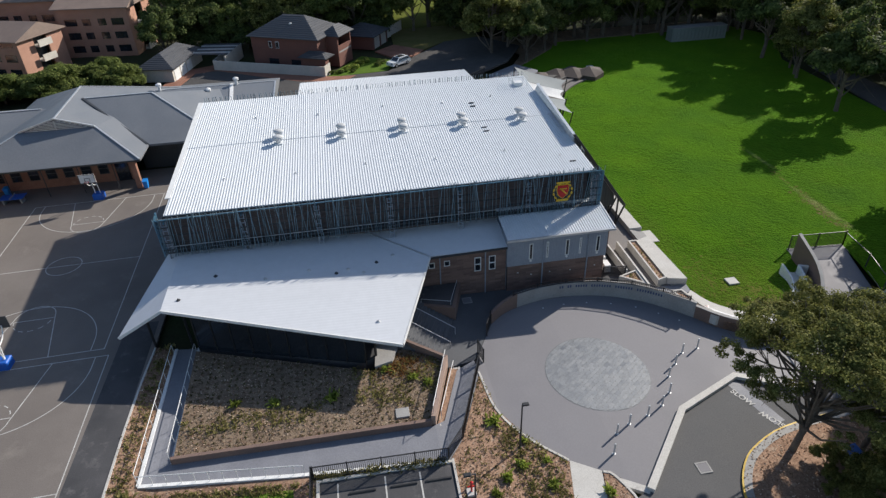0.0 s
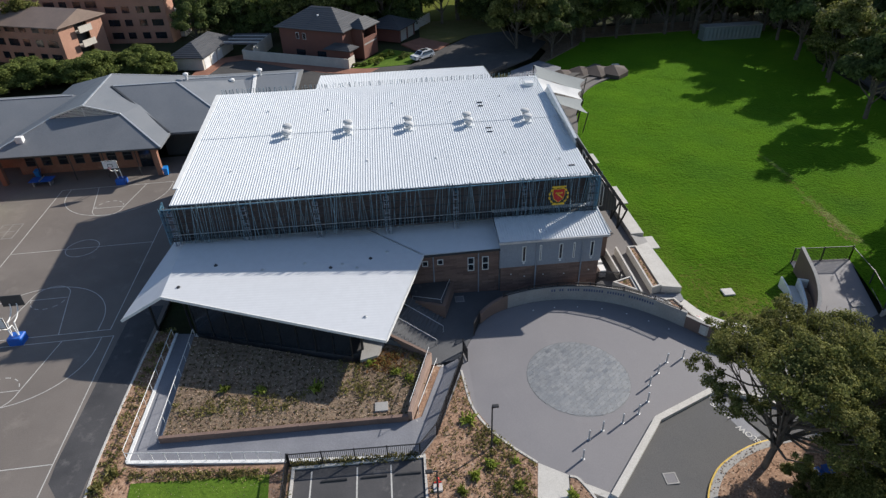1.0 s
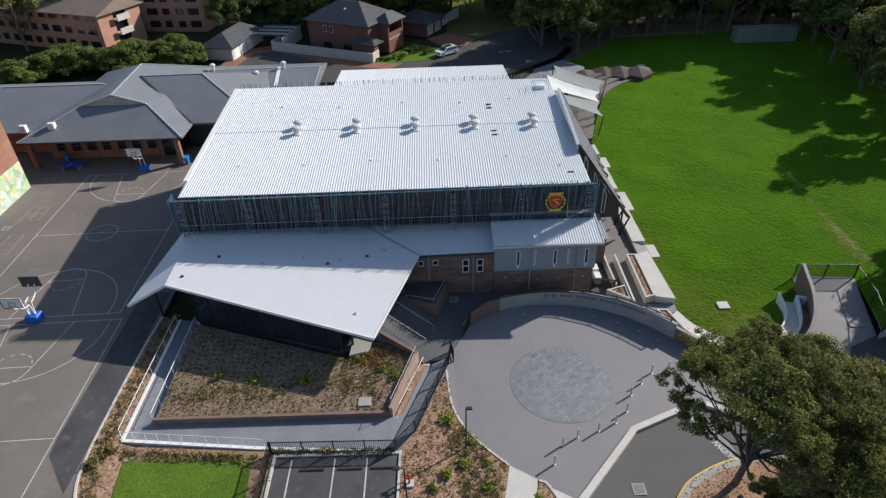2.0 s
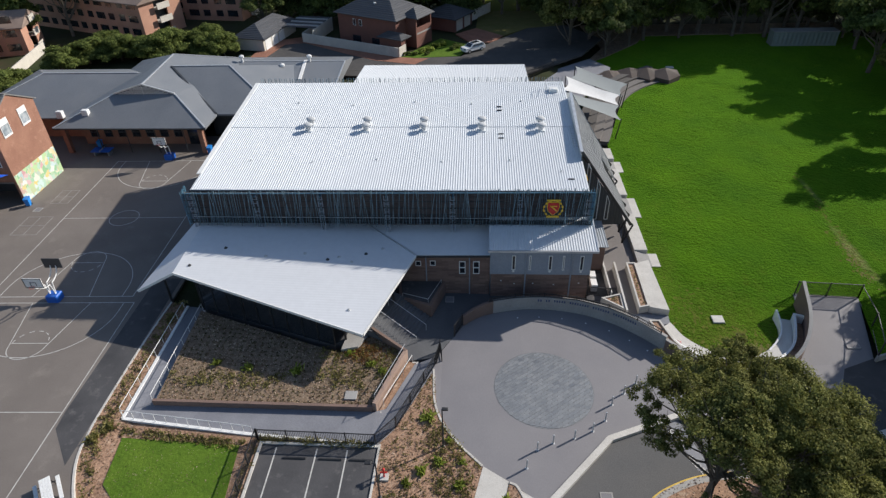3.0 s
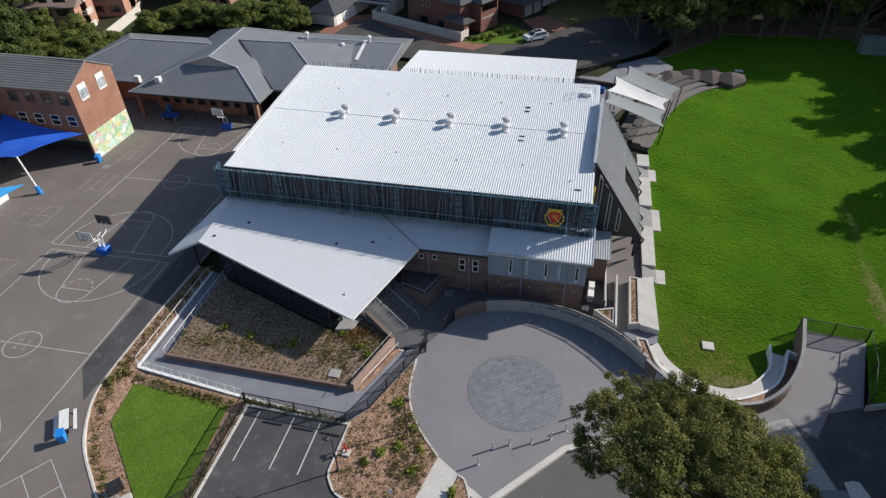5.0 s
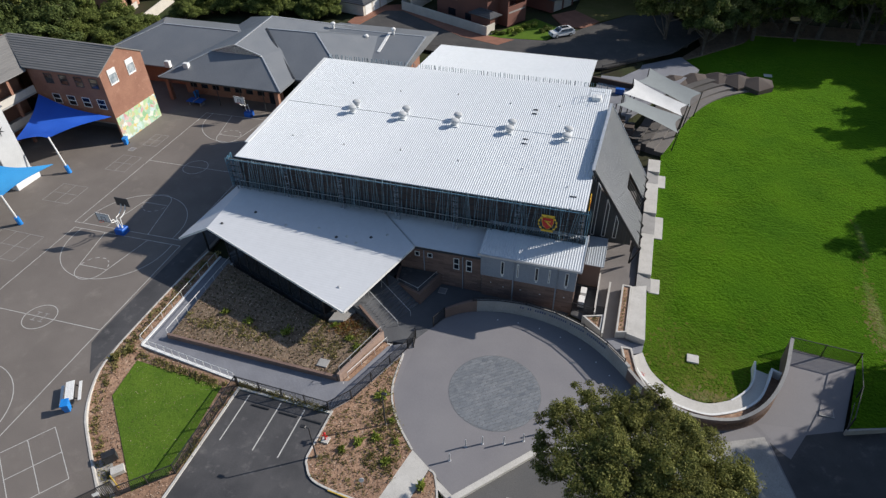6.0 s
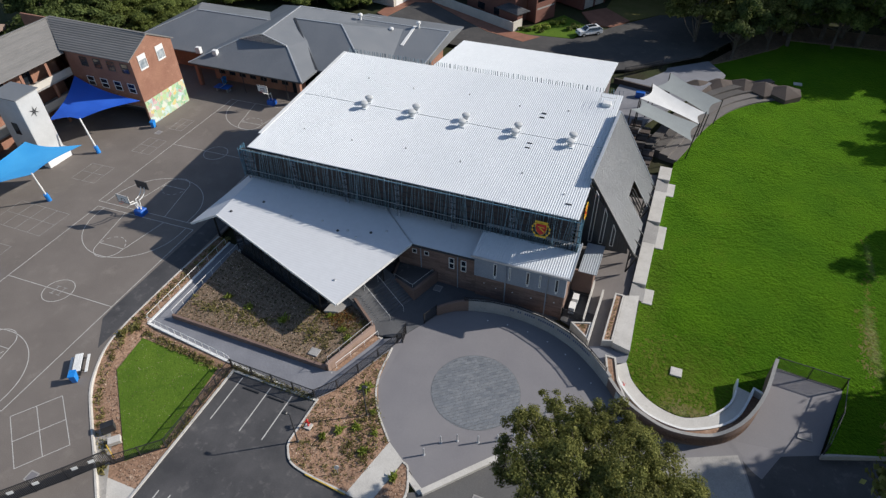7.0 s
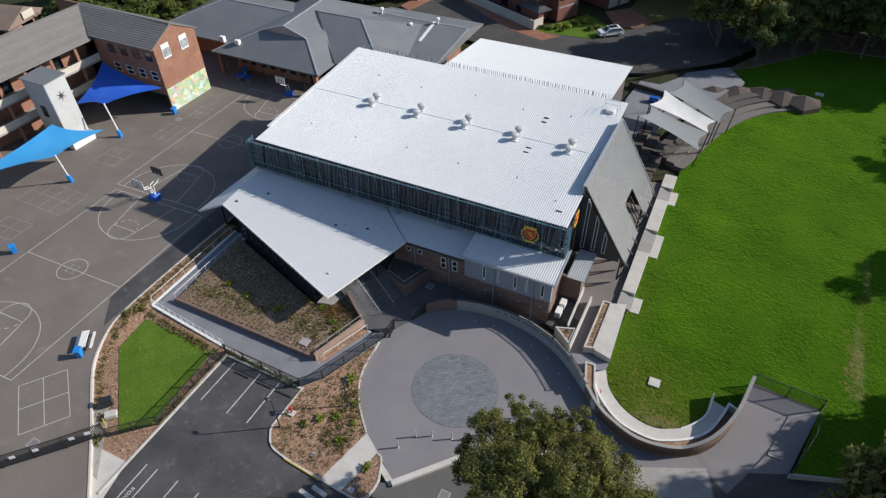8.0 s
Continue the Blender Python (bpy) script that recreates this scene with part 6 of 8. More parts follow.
    hip_tiles(root, m, -14.4, 0.6, -0.6, 10.1, 5.6, 8.6, "tile_dark", 12)
    hip_tiles(root, m, -1.0, 3.0, 2.8, 8.9, 5.5, 7.0, "tile_dark", 6)
    hip_tiles(root, m, -3.3, 2.4, -1.8, 1.6, 2.7, 3.6, "tile_dark", 5)
    for x in (-9.8, -8.3):
        f = BM()
        box(f, x - 0.35, x + 0.35, -0.04, 0.0, 3.6, 4.8)
        put(f, m)
        w = part("window", f, "white", root)
        g = BM()
        box(g, x - 0.29, x + 0.29, -0.06, -0.02, 3.66, 4.74)
        put(g, m)
        part("pane", g, "glass", w)
    for x in (-9.5, -4.8):
        g = BM()
        box(g, x - 1.0, x + 1.0, -0.05, 0.0, 0.4, 1.7)
        put(g, m)
        part("window", g, "glass", root, "grey-blue shuttered window")
    bm = BM()
    lathe(bm, (-6.5, 2.6, 7.1), [(0.16, -0.4), (0.16, 0.35), (0.26, 0.36), (0.2, 0.5)], 8)
    put(bm, m)
    part("roof_vent", bm, "white", root)
    g2 = thing("brick_garage", None, "single-storey red brick double garage with dark tiled roof", "garage")
    m2 = local(16.6, 80.6, -29, SZ)
    pieces(g2, m2, [("wall", "red_brick", (0, 7.6, 0, 0.3, 0, 2.6), (0, 0.3, 0.3, 7, 0, 2.6), (7.3, 7.6, 0.3, 0.6, 0, 2.6), (7.3, 7.6, 6.6, 7, 0, 2.6), (7.3, 7.6, 3.4, 3.8, 0, 2.6), (0.3, 7.3, 6.7, 7, 0, 2.6)), ("garage_door", "cream", (7.35, 7.45, 0.6, 3.4, 0, 2.3)), ("garage_door", "cream", (7.35, 7.45, 3.8, 6.6, 0, 2.3)), ("lintel", "red_brick", (7.3, 7.6, 0.6, 3.4, 2.3, 2.6), (7.3, 7.6, 3.8, 6.6, 2.3, 2.6))])
    hip_tiles(g2, m2, -0.5, 8.1, -0.5, 7.5, 2.6, 4.4, "tile_dark", 8)


red_house()


def side_wall():
    root = thing("garden_boundary_wall", None, "cream rendered boundary wall of the brick house", "wall")
    pts = [(-5.4, 79.5), (-6.9, 71.7), (13.4, 61.8), (14.4, 64.2)]
    for p, q in zip(pts, pts[1:]):
        bm = BM()
        obox(bm, p, q, 0.1, SZ - 0.3, SZ + 1.75)
        part("panel", bm, "cream", root)
    bm = BM()
    obox(bm, (25.6, 84.5), (30.6, 92.5), 0.08, SZ - 0.2, SZ + 2.0)
    tagged(part("paling_fence", bm, "white"), "white paling fence beside the street", "fence")


side_wall()


def carport():
    root = thing("garage", None, "cream garage with dark tiled roof and slatted carport", "garage")
    m = local(-13.1, 66.0, 78, SZ)
    pieces(root, m, [("wall", "cream", (0, 13.6, 0, 0.25, 0, 2.3), (0, 0.25, 0.25, 6, 0, 2.3), (13.35, 13.6, 0.25, 6, 0, 2.3), (0.25, 13.35, 5.75, 6, 0, 2.3))])
    for k in range(3):
        bm = BM()
        box(bm, 0.7 + 2.8 * k, 2.9 + 2.8 * k, -0.05, 0.0, 0, 2.05)
        put(bm, m)
        part("garage_door", bm, "white", root)
    hip_tiles(root, m, -0.4, 14.0, -0.5, 6.5, 2.3, 4.3, "tile_dark", 9)
    for k in range(7):
        bm = BM()
        box(bm, 7.6 + 1.15 * k, 8.2 + 1.15 * k, -7.5, -0.5, 2.6, 2.75)
        put(bm, m)
        part("slat", bm, "galv" if k % 2 else "tile_dark", root)
    bm = BM()
    box(bm, 6.2, 15.6, -7.6, -7.4, 0, 2.6)
    put(bm, m)
    part("carport_wall", bm, "cream", root)


carport()


def apartment(cx, cy, ang, L, W, H, label):
    root = thing("apartment_block", None, label, "apartment block", "apartment blocks")
    m = local(cx, cy, ang, 0.5)
    pieces(root, m, [("wall", "pink_brick", (-L, 0, 0, 0.3, 0, H)), ("wall", "pink_brick", (-0.3, 0, 0.3, W * 0.35, 0, H), (-0.3, 0, W * 0.65, W, 0, H)), ("wall", "pink_brick", (-L, -L + 0.3, 0.3, W, 0, H)), ("wall", "pink_brick", (-L + 0.3, -0.3, W - 0.3, W, 0, H)), ("recess", "dark_wall", (-1.7, -1.5, W * 0.3, W * 0.7, 0, H))])
    for z in (0.6, 3.2, 5.8):
        bm = BM()
        box(bm, -1.6, 1.0, W * 0.35, W * 0.65, z + 1.8 - 2.0, z + 2.0 - 2.0)
        box(bm, 0.85, 1.0, W * 0.35, W * 0.65, z, z + 1.0)
        put(bm, m)
        part("balcony", bm, "cream", root)
        k = 0
        x = -2.2
        while x > -L + 1:
            w = 1.6 if k % 3 else 2.4
            g = BM()
            box(g, x - w / 2, x + w / 2, -0.05, 0.01, z + 0.6, z + 1.9)
            put(g, m)
            part("window", g, "glass", root)
            x -= 3.1
            k += 1
    bm = BM()
    hip(bm, -L - 0.6, 0.7, -0.7, W + 0.7, H, H + 2.2, 0.0, 0.0)
    put(bm, m)
    part("roof", bm, "tile_brown", root)
    bm = BM()
    v = [bm.verts.new(p) for p in ((0.0, -0.4, H - 0.05), (0.0, W + 0.4, H - 0.05), (0.0, W / 2, H + 2.0))]
    w = [bm.verts.new((p.co.x + 0.1, p.co.y, p.co.z)) for p in v]
    loft(bm, [v, w])
    put(bm, m)
    part("gable", bm, "cream", root, "pale gable end")


apartment(-40.0, 74.0, -22, 40, 11, 7.6, "three-storey pink brick apartment block with brown tiled roof")
apartment(-24.3, 88.0, -8, 14, 12, 9.8, "three-storey pink brick apartment block with brown tiled roof")
apartment(-40.0, 96.0, -8, 34, 12, 10.5, "three-storey pink brick apartment block with brown tiled roof")
apartment(-60.2, 66.0, 14, 9, 9, 5.6, "two-storey pink brick unit block with brown tiled roof")
apartment(-62.5, 54.5, 14, 9, 8, 5.6, "two-storey pink brick unit block with brown tiled roof")
apartment(-66.0, 14.0, 14, 14, 9, 5.2, "two-storey pink brick unit block with brown tiled roof")
tagged(simple("west_boundary_wall", "cream", lambda bm: obox(bm, (-53.6, 47), (-58.2, 68), 0.1, 0.2, 2.7)), "long cream boundary wall west of the school", "wall")

# street
sheet("street", [(-9, 60.5), (12.5, 60.3), (16.5, 61.5), (24.8, 62.2), (31, 71), (38, 79.5), (46, 81.5), (52, 72), (47, 62.5), (36.5, 53.0), (30, 50), (5, 52.5), (-9, 54.5)], "road", 0.0, "dark asphalt street end behind the hall", "street", 0.3, z=SZ)
sheet("red_drive", [(-15, 62), (-14, 72), (-7.5, 75.0), (-7.2, 71.9), (13.6, 62.0), (16.5, 61.3), (18.9, 61.2), (16.5, 57.9), (9, 60.3), (3, 64.2), (-6.5, 71.0), (-10.2, 70.2), (-12.6, 60.8)], "pavers_red", 0.03, "red paved driveway along the boundary wall", "driveway", 0.3, z=SZ)
sheet("dark_drive", [(-12.5, 59.5), (-10.1, 70.1), (-6.4, 70.9), (3, 64.1), (9, 60.2), (12.5, 58.9), (10, 55), (-9, 54.6)], "road", 0.02, "dark asphalt side driveway", "driveway", 0.3, z=SZ)
sheet("house_drive", [(23.4, 76.0), (26.5, 70.5), (30.4, 70.3), (33, 74.5), (27.5, 80)], "pavers_red", 0.01, "red brick driveway of the house", "driveway", 0.3, z=SZ)
sheet("house_lawn", [(13.7, 62.0), (16.5, 61.5), (24.5, 62.4), (26.8, 68.5), (20.5, 73.2)], "lawn", 0.01, "patchy front lawn of the house", "lawn", 0.3, z=SZ)
sheet("verge", [(33, 74.5), (38, 79.5), (46, 81.5), (44, 100), (28, 92), (27.5, 80)], "dirt", 0.01, "dry grass verge beside the street", "verge", 0.3, z=SZ)
sheet("leaf_litter", [(42, 57.4), (48.4, 62.7), (49.3, 64.3), (52.7, 67.7), (59.8, 75.4), (62, 80), (104, 82.2), (104, 88), (50, 88), (52.2, 72), (47.2, 62.3)], "mulch_pale", 0.0, "brown leaf litter under the boundary trees", "leaf litter", 0.2, z=-0.9)
sheet("far_lawn", [(20, 93), (60, 93), (60, 130), (20, 130)], "worn", 0.05, "sunlit dry lawn behind the trees", "lawn", 0.3, z=SZ)
sheet("side_road", [(92.5, 10), (97.2, 30), (101.5, 52), (106.5, 52), (103, 28), (99.5, 10)], "road", 0.0, "grey asphalt lane beyond the field trees", "lane", 0.3, z=-1.0)


def car():
    root = thing("parked_car", None, "white wagon with dark windows parked in the street", "car")
    m = local(27.0, 65.3, 38, SZ + 0.02)
    prof = [(-2.35, 0.35), (-2.38, 0.75), (-2.2, 0.95), (-1.25, 1.02), (-0.55, 1.5), (0.4, 1.58), (1.7, 1.52), (2.2, 1.05), (2.32, 0.8), (2.3, 0.35)]
    bm = BM()
    rings = []
    for y, k in ((-0.9, 0.0), (-0.86, 0.06), (0.86, 0.06), (0.9, 0.0)):
        rings.append([bm.verts.new((x * (1 - 0.02 * (k == 0)), y * (0.82 if z > 1.2 else 1.0), z)) for x, z in prof])
    loft(bm, rings)
    put(bm, m)
    part("body", bm, "car_white", root)
    for s in (-1, 1):
        bm = BM()
        q = [(-0.95, 1.06), (-0.45, 1.43), (1.55, 1.45), (1.95, 1.08)]
        a = [bm.verts.new((x, s * (0.93 if z < 1.2 else 0.78), z)) for x, z in q]
        b = [bm.verts.new((x, s * (0.88 if z < 1.2 else 0.72), z)) for x, z in q]
        loft(bm, [a, b])
        put(bm, m)
        part("side_glass", bm, "glass", root)
    bm = BM()
    plate(bm, [(-1.22, -0.72, 1.06), (-1.22, 0.72, 1.06), (-0.55, 0.62, 1.53), (-0.55, -0.62, 1.53)], 0.02)
    put(bm, m)
    part("windscreen", bm, "glass", root)
    bm = BM()
    box(bm, -0.3, 1.2, -0.5, 0.5, 1.57, 1.61)
    put(bm, m)
    part("sunroof", bm, "glass", root)
    for x in (-1.45, 1.4):
        for y in (-0.86, 0.86):
            bm = BM()
            tube(bm, (x, y - 0.1, 0.33), (x, y + 0.1, 0.33), 0.33, 16)
            put(bm, m)
            w = part("wheel", bm, "tyre", root)
            bm = BM()
            tube(bm, (x, y - 0.11, 0.33), (x, y + 0.11, 0.33), 0.2, 12)
            put(bm, m)
            part("rim", bm, "galv", w)
    for y in (-0.6, 0.6):
        bm = BM()
        box(bm, -2.4, -2.25, y - 0.2, y + 0.2, 0.72, 0.88)
        put(bm, m)
        part("headlight", bm, "glass", root)


car()


def container():
    root = thing("shipping_container", None, "long grey-green corrugated steel container beside the trees", "container")
    bm = BM()
    n = 60
    x0, x1, y0, y1 = 85.2, 97.4, 73.0, 75.4
    top, bot = [], []
    for k in range(n + 1):
        x = x0 + (x1 - x0) * k / n
        d = 0.0 if k % 4 in (0, 1) else 0.06
        top.append((x, y0 + d))
    ring = top + [(x1, y1), (x0, y1)]
    lo = [bm.verts.new((*p, -0.9)) for p in ring]
    hi = [bm.verts.new((*p, 1.55)) for p in ring]
    loft(bm, [lo, hi])
    part("body", bm, "box_green", root)
    bm = BM()
    box(bm, x0 - 0.05, x1 + 0.05, y0 - 0.06, y1 + 0.05, 1.55, 1.7)
    part("top_frame", bm, "conc_grey", root, "pale weathered top")
    bm = BM()
    box(bm, x0 - 0.05, x1 + 0.05, y0 - 0.06, y1 + 0.05, -1.05, -0.9)
    part("bottom_frame", bm, "box_green", root)


container()

# ---- trees and shrubs ----
def crown_mesh(name, blobs, n, size, material, rng, squash=0.8, tight=1.0, subs=7):
    """Many small leaf sprigs round the ends of the limbs, as one mesh of loose quads."""
    tot = sum(b[3] ** 2 for b in blobs)
    P, N = [], []
    for cx, cy, cz_, r in blobs:
        k = max(8, int(n * r * r / tot))
        m = max(5, int(subs * r / max(b[3] for b in blobs)))
        dirs = rng.normal(size=(m, 3))
        dirs[:, 2] = np.abs(dirs[:, 2]) * 0.9 - 0.25
        dirs /= np.linalg.norm(dirs, axis=1)[:, None]
        sub_c = dirs * r * (0.5 + 0.35 * rng.random(m))[:, None]
        sub_r = r * tight * (0.32 + 0.2 * rng.random(m)) * (7 / subs) ** 0.4
        pick = rng.integers(0, m, k)
        d = rng.normal(size=(k, 3))
        d /= np.linalg.norm(d, axis=1)[:, None]
        rad = sub_r[pick] * (0.3 + 0.62 * rng.random(k) ** 0.5 + 0.28 * tight ** 2 * np.abs(rng.normal(size=k)))
        q = sub_c[pick] + d * rad[:, None]
        q[:, 2] *= squash
        P.append(q + np.array((cx, cy, cz_)))
        N.append(d * 0.9 + dirs[pick] * 0.4)
    P, N = np.concatenate(P), np.concatenate(N)
    k = len(P)
    N = N + rng.normal(size=(k, 3)) * 0.45 + np.array((0, 0, 0.25))
    N /= np.linalg.norm(N, axis=1)[:, None]
    a = np.cross(N, rng.normal(size=(k, 3)))
    a /= np.linalg.norm(a, axis=1)[:, None]
    b = np.cross(N, a)
    s = size * (0.6 + 0.8 * rng.random(k))[:, None]
    w = s * (0.4 + 0.35 * rng.random(k))[:, None]
    V = np.stack([P - a * s, P + b * w, P + a * s, P - b * w], 1).reshape(-1, 3)
    me = bpy.data.meshes.new(name)
    me.from_pydata(V.tolist(), [], np.arange(4 * k).reshape(k, 4).tolist())
    me.materials.append(M[material])
    return me


def tree(name, H, R, label, leaf, n, size, seed, trunk_r=0.25, low=0.35, clumps=18, category="tree", group="", lean=(0, 0), squash=0.8, clump=(0.26, 0.16), tight=1.0, subs=7, airy=1.0):
    """A tapered trunk, limbs that reach to the clumps, and a broken crown."""
    rng = np.random.default_rng(seed)
    root = thing(name, None, label, category, group)
    blobs = []
    for k in range(clumps):
        a = 2.4 * k + rng.random()
        f = math.sqrt((k + 0.5) / clumps)
        r = R * f * (0.78 + 0.24 * rng.random())
        top = 1 - 0.55 * f ** 2
        z = H * (low + (0.95 - low) * top * (0.55 + 0.45 * rng.random()))
        blobs.append((r * math.cos(a) * 0.82 + lean[0], r * math.sin(a) * 0.82 + lean[1], z, R * (clump[0] + clump[1] * rng.random())))
    # the low western boughs carry fewer leaves
    blobs = [(x, y, z, r * (airy if x < -0.2 * R and z < H * 0.74 else 1.0)) for x, y, z, r in blobs]
    bm = BM()
    pts = [Vector((0, 0, -0.4))]
    for k in range(1, 6):
        pts.append(Vector((lean[0] * k / 6 + rng.normal() * 0.06 * R * 0.3, lean[1] * k / 6 + rng.normal() * 0.06 * R * 0.3, H * 0.72 * k / 5)))
    for k in range(5):
        tube(bm, pts[k], pts[k + 1], trunk_r * (1 - 0.15 * k), 9, trunk_r * (1 - 0.15 * (k + 1)))
    for i, b in enumerate(blobs):
        j = 1 + int(3.4 * rng.random())
        s = pts[j].lerp(pts[j + 1], rng.random())
        e = Vector(b[:3])
        mid = s.lerp(e, 0.5) + Vector((0, 0, -0.04 * H))
        rr = trunk_r * 0.4
        tube(bm, s, mid, rr, 6, rr * 0.65)
        tube(bm, mid, e, rr * 0.65, 5, rr * 0.2)
        for q in range(3):
            tip = e + Vector(rng.normal(size=3)) * b[3] * 0.55
            tube(bm, mid.lerp(e, 0.6), tip, rr * 0.28, 4, rr * 0.08)
    part("trunk", bm, "bark", root)
    cr = new("crown", crown_mesh("crown", blobs, n, size, leaf, rng, squash, tight, subs))
    cr.parent = root
    return root


gum = tree("gum_tree", 13.8, 8.1, "tall spreading gum tree with olive-green leaves and grey limbs", "leaf_gum", 140000, 0.074, 11, 0.26, 0.44, 80, squash=0.58, lean=(0.7, -0.2), clump=(0.12, 0.12), tight=1.0, subs=16, airy=0.68)
gum.matrix_basis = pose(43.95, -25.2, -1.9)
gum2 = tree("gum_tree", 11.5, 5.0, "smaller gum tree beside the tall one", "leaf_gum", 78000, 0.074, 15, 0.2, 0.3, 40, squash=0.6, lean=(0.6, 0.3), clump=(0.15, 0.14), tight=1.0, subs=16)
gum2.matrix_basis = pose(48.9, -25.9, -2.0)

gum3 = tree("sapling", 6.5, 3.6, "bushy young gum tree in the mulch bed", "leaf_gum", 42000, 0.075, 19, 0.14, 0.12, 20, group="young gum trees", squash=0.85, clump=(0.2, 0.18))
gum3.matrix_basis = pose(50.6, -29.2, -2.0)
copy_thing(gum3, pose(47.4, -30.6, -2.0, 0, 0, 130))
copy_thing(gum3, pose(52.4, -27.0, -2.1, 0, 0, 250) @ Matrix.Diagonal((1.1, 1.1, 1.15, 1)))
for x, y, s in ((45.6, -26.6, 0.36), (46.9, -28.4, 0.42), (48.4, -29.6, 0.3), (44.6, -28.6, 0.34), (49.4, -27.6, 0.4)):
    copy_thing(gum3, pose(x, y, -2.0, 0, 0, x * 50) @ Matrix.Diagonal((s, s, s, 1)))
copy_thing(gum3, pose(44.0, -32.0, -2.0, 0, 0, 60) @ Matrix.Diagonal((0.7, 0.7, 0.7, 1)))

# far trees: three kinds, turned and scaled
kinds = []
for k, (lf, H, R) in enumerate((("leaf_dark", 13, 5.5), ("leaf_mid", 11, 5.0), ("leaf_gum", 15, 5.2), ("leaf_mid", 9, 4.6))):
    t_ = tree("tree", H, R, "tall dark green tree at the edge of the grounds", lf, 14000, 0.22, 40 + k, 0.28, 0.22, 18, group="trees round the grounds")
    kinds.append(t_)
rt = random.Random(21)
SPOTS = []
# behind the street and the container
for k in range(14):
    SPOTS.append((47 + 5.0 * k + rt.uniform(-2, 2), 84 + rt.uniform(-2, 8), rt.uniform(1.1, 1.35) * (0.85 if k > 7 else 1.0)))
for k in range(12):
    SPOTS.append((44 + 6 * k + rt.uniform(-2, 2), 101 + rt.uniform(-4, 6), 1.2))
# by the street end
SPOTS += [(45.5, 68.5, 0.95), (49.5, 72.0, 1.05), (54.5, 77.0, 1.1), (52, 67.5, 0.75), (61.5, 77.5, 1.0), (69, 79, 1.05), (58, 74, 0.7)]
# behind the houses and flats
for k in range(20):
    SPOTS.append((-46 + 4.6 * k + rt.uniform(-2, 2), 99 + rt.uniform(-5, 9) + (6 if k < 7 else -4), rt.uniform(0.9, 1.15)))
SPOTS += [(-15, 86, 0.75), (-10, 88, 0.8), (-4, 86, 0.8), (2, 84, 0.75), (8, 83, 0.8), (14, 84, 0.85), (-17, 80, 0.7), (20, 86, 0.9), (26, 89, 0.9), (-50, 84, 0.8), (-58, 78, 0.9), (-66, 74, 0.9)]
# by the south-east drive, out of view; the last two added to cast shade
SPOTS += [(66, -36, 0.7), (72, -34, 0.9), (76, -27, 0.85), (70, -17, 1.1), (78, -12, 1.2)]
# north-west, behind the brick block
SPOTS += [(-61, 40, 0.5), (-62, 36, 0.7), (-67, 30, 0.8), (-63, 46, 0.6), (-72, 40, 0.9), (-74, 52, 0.9), (-70, 62, 0.9), (-76, 70, 1.0)]
for i, (x, y, s) in enumerate(SPOTS):
    k = kinds[(i * 7 + i // 3) % 4]
    zb = ground_z(x, y)
    s *= rt.uniform(0.88, 1.12)
    m = pose(x, y, zb, 0, 0, rt.uniform(0, 360)) @ Matrix.Diagonal((s, s, s * rt.uniform(0.9, 1.1), 1))
    if i < 4:
        kinds[i].matrix_basis = m
        kinds[i]["used"] = 1
    else:
        copy_thing(k, m)
# along the lane east of the field, behind container and house: place, height, kind
# many are unseen, added so that their shadows reach field, yard and house
EAST = [(96, 58, 13.5, 0), (95.5, 47.5, 11.5, 2), (94.5, 45.5, 12.2, 2), (98, 40, 10, 2), (90, 29.8, 12.0, 0), (85, 1, 10, 1), (82, -4, 14.5, 0), (88, 1, 14, 0), (90, -2, 11, 0), (100, 71, 14.5, 2), (104, 79, 17, 2), (112, 64, 12, 1), (101, 78, 13, 2), (108, 80, 15, 0), (97, 85, 13, 1),
        (112, 72, 15, 2), (110, 40, 13, 0), (112, 52, 12, 2), (110, 28, 11, 1), (108, 18, 10, 3), (104, 8, 10, 0), (99, 1, 9, 1), (114, 62, 14, 0), (97, 51, 6, 3), (91, 4.5, 13.5, 0), (73, 81, 17, 0), (80, 80, 17, 2), (86, 79, 19, 2), (92.5, 79.5, 18, 2), (37, 93, 17, 0), (44, 88, 18, 2), (29, 99, 17, 2)]
for x, y, h, k in EAST:
    s = h / (13, 11, 15, 9)[k]
    copy_thing(kinds[k], pose(x, y, ground_z(x, y), 0, 0, rt.uniform(0, 360)) @ Matrix.Diagonal((s, s, s, 1)))
for k in kinds:
    if "used" in k:
        del k["used"]

# thick undergrowth and low trees behind the street, the container and the lane
th = tree("thicket_tree", 8.0, 5.0, "dense dark low tree in the thicket round the grounds", "leaf_dark", 15000, 0.24, 90, 0.2, 0.08, 20, group="thicket round the grounds", clump=(0.3, 0.18))
THICK = [(44 + 6.2 * k + rt.uniform(-2, 2), 91 + rt.uniform(-3, 3)) for k in range(13)] + [(-14 + 6.0 * k + rt.uniform(-2, 2), 88 + rt.uniform(-3, 4)) for k in range(7)]
THICK += [(109 + rt.uniform(-2, 3), 8 + 6.5 * k + rt.uniform(-2, 2)) for k in range(12)] + [(119 + rt.uniform(-3, 3), 2 + 8 * k) for k in range(12)] + [(105, 84), (112, 88), (100, 92), (-60, 31), (-66, 37), (-71, 45), (-62, 25)]
for i, (x, y) in enumerate(THICK):
    s = rt.uniform(0.85, 1.25)
    m = pose(x, y, ground_z(x, y), 0, 0, rt.uniform(0, 360)) @ Matrix.Diagonal((s, s, s * rt.uniform(0.8, 1.1), 1))
    if i == 0:
        th.matrix_basis = m
    else:
        copy_thing(th, m)

# clipped hedge-like row before the flats
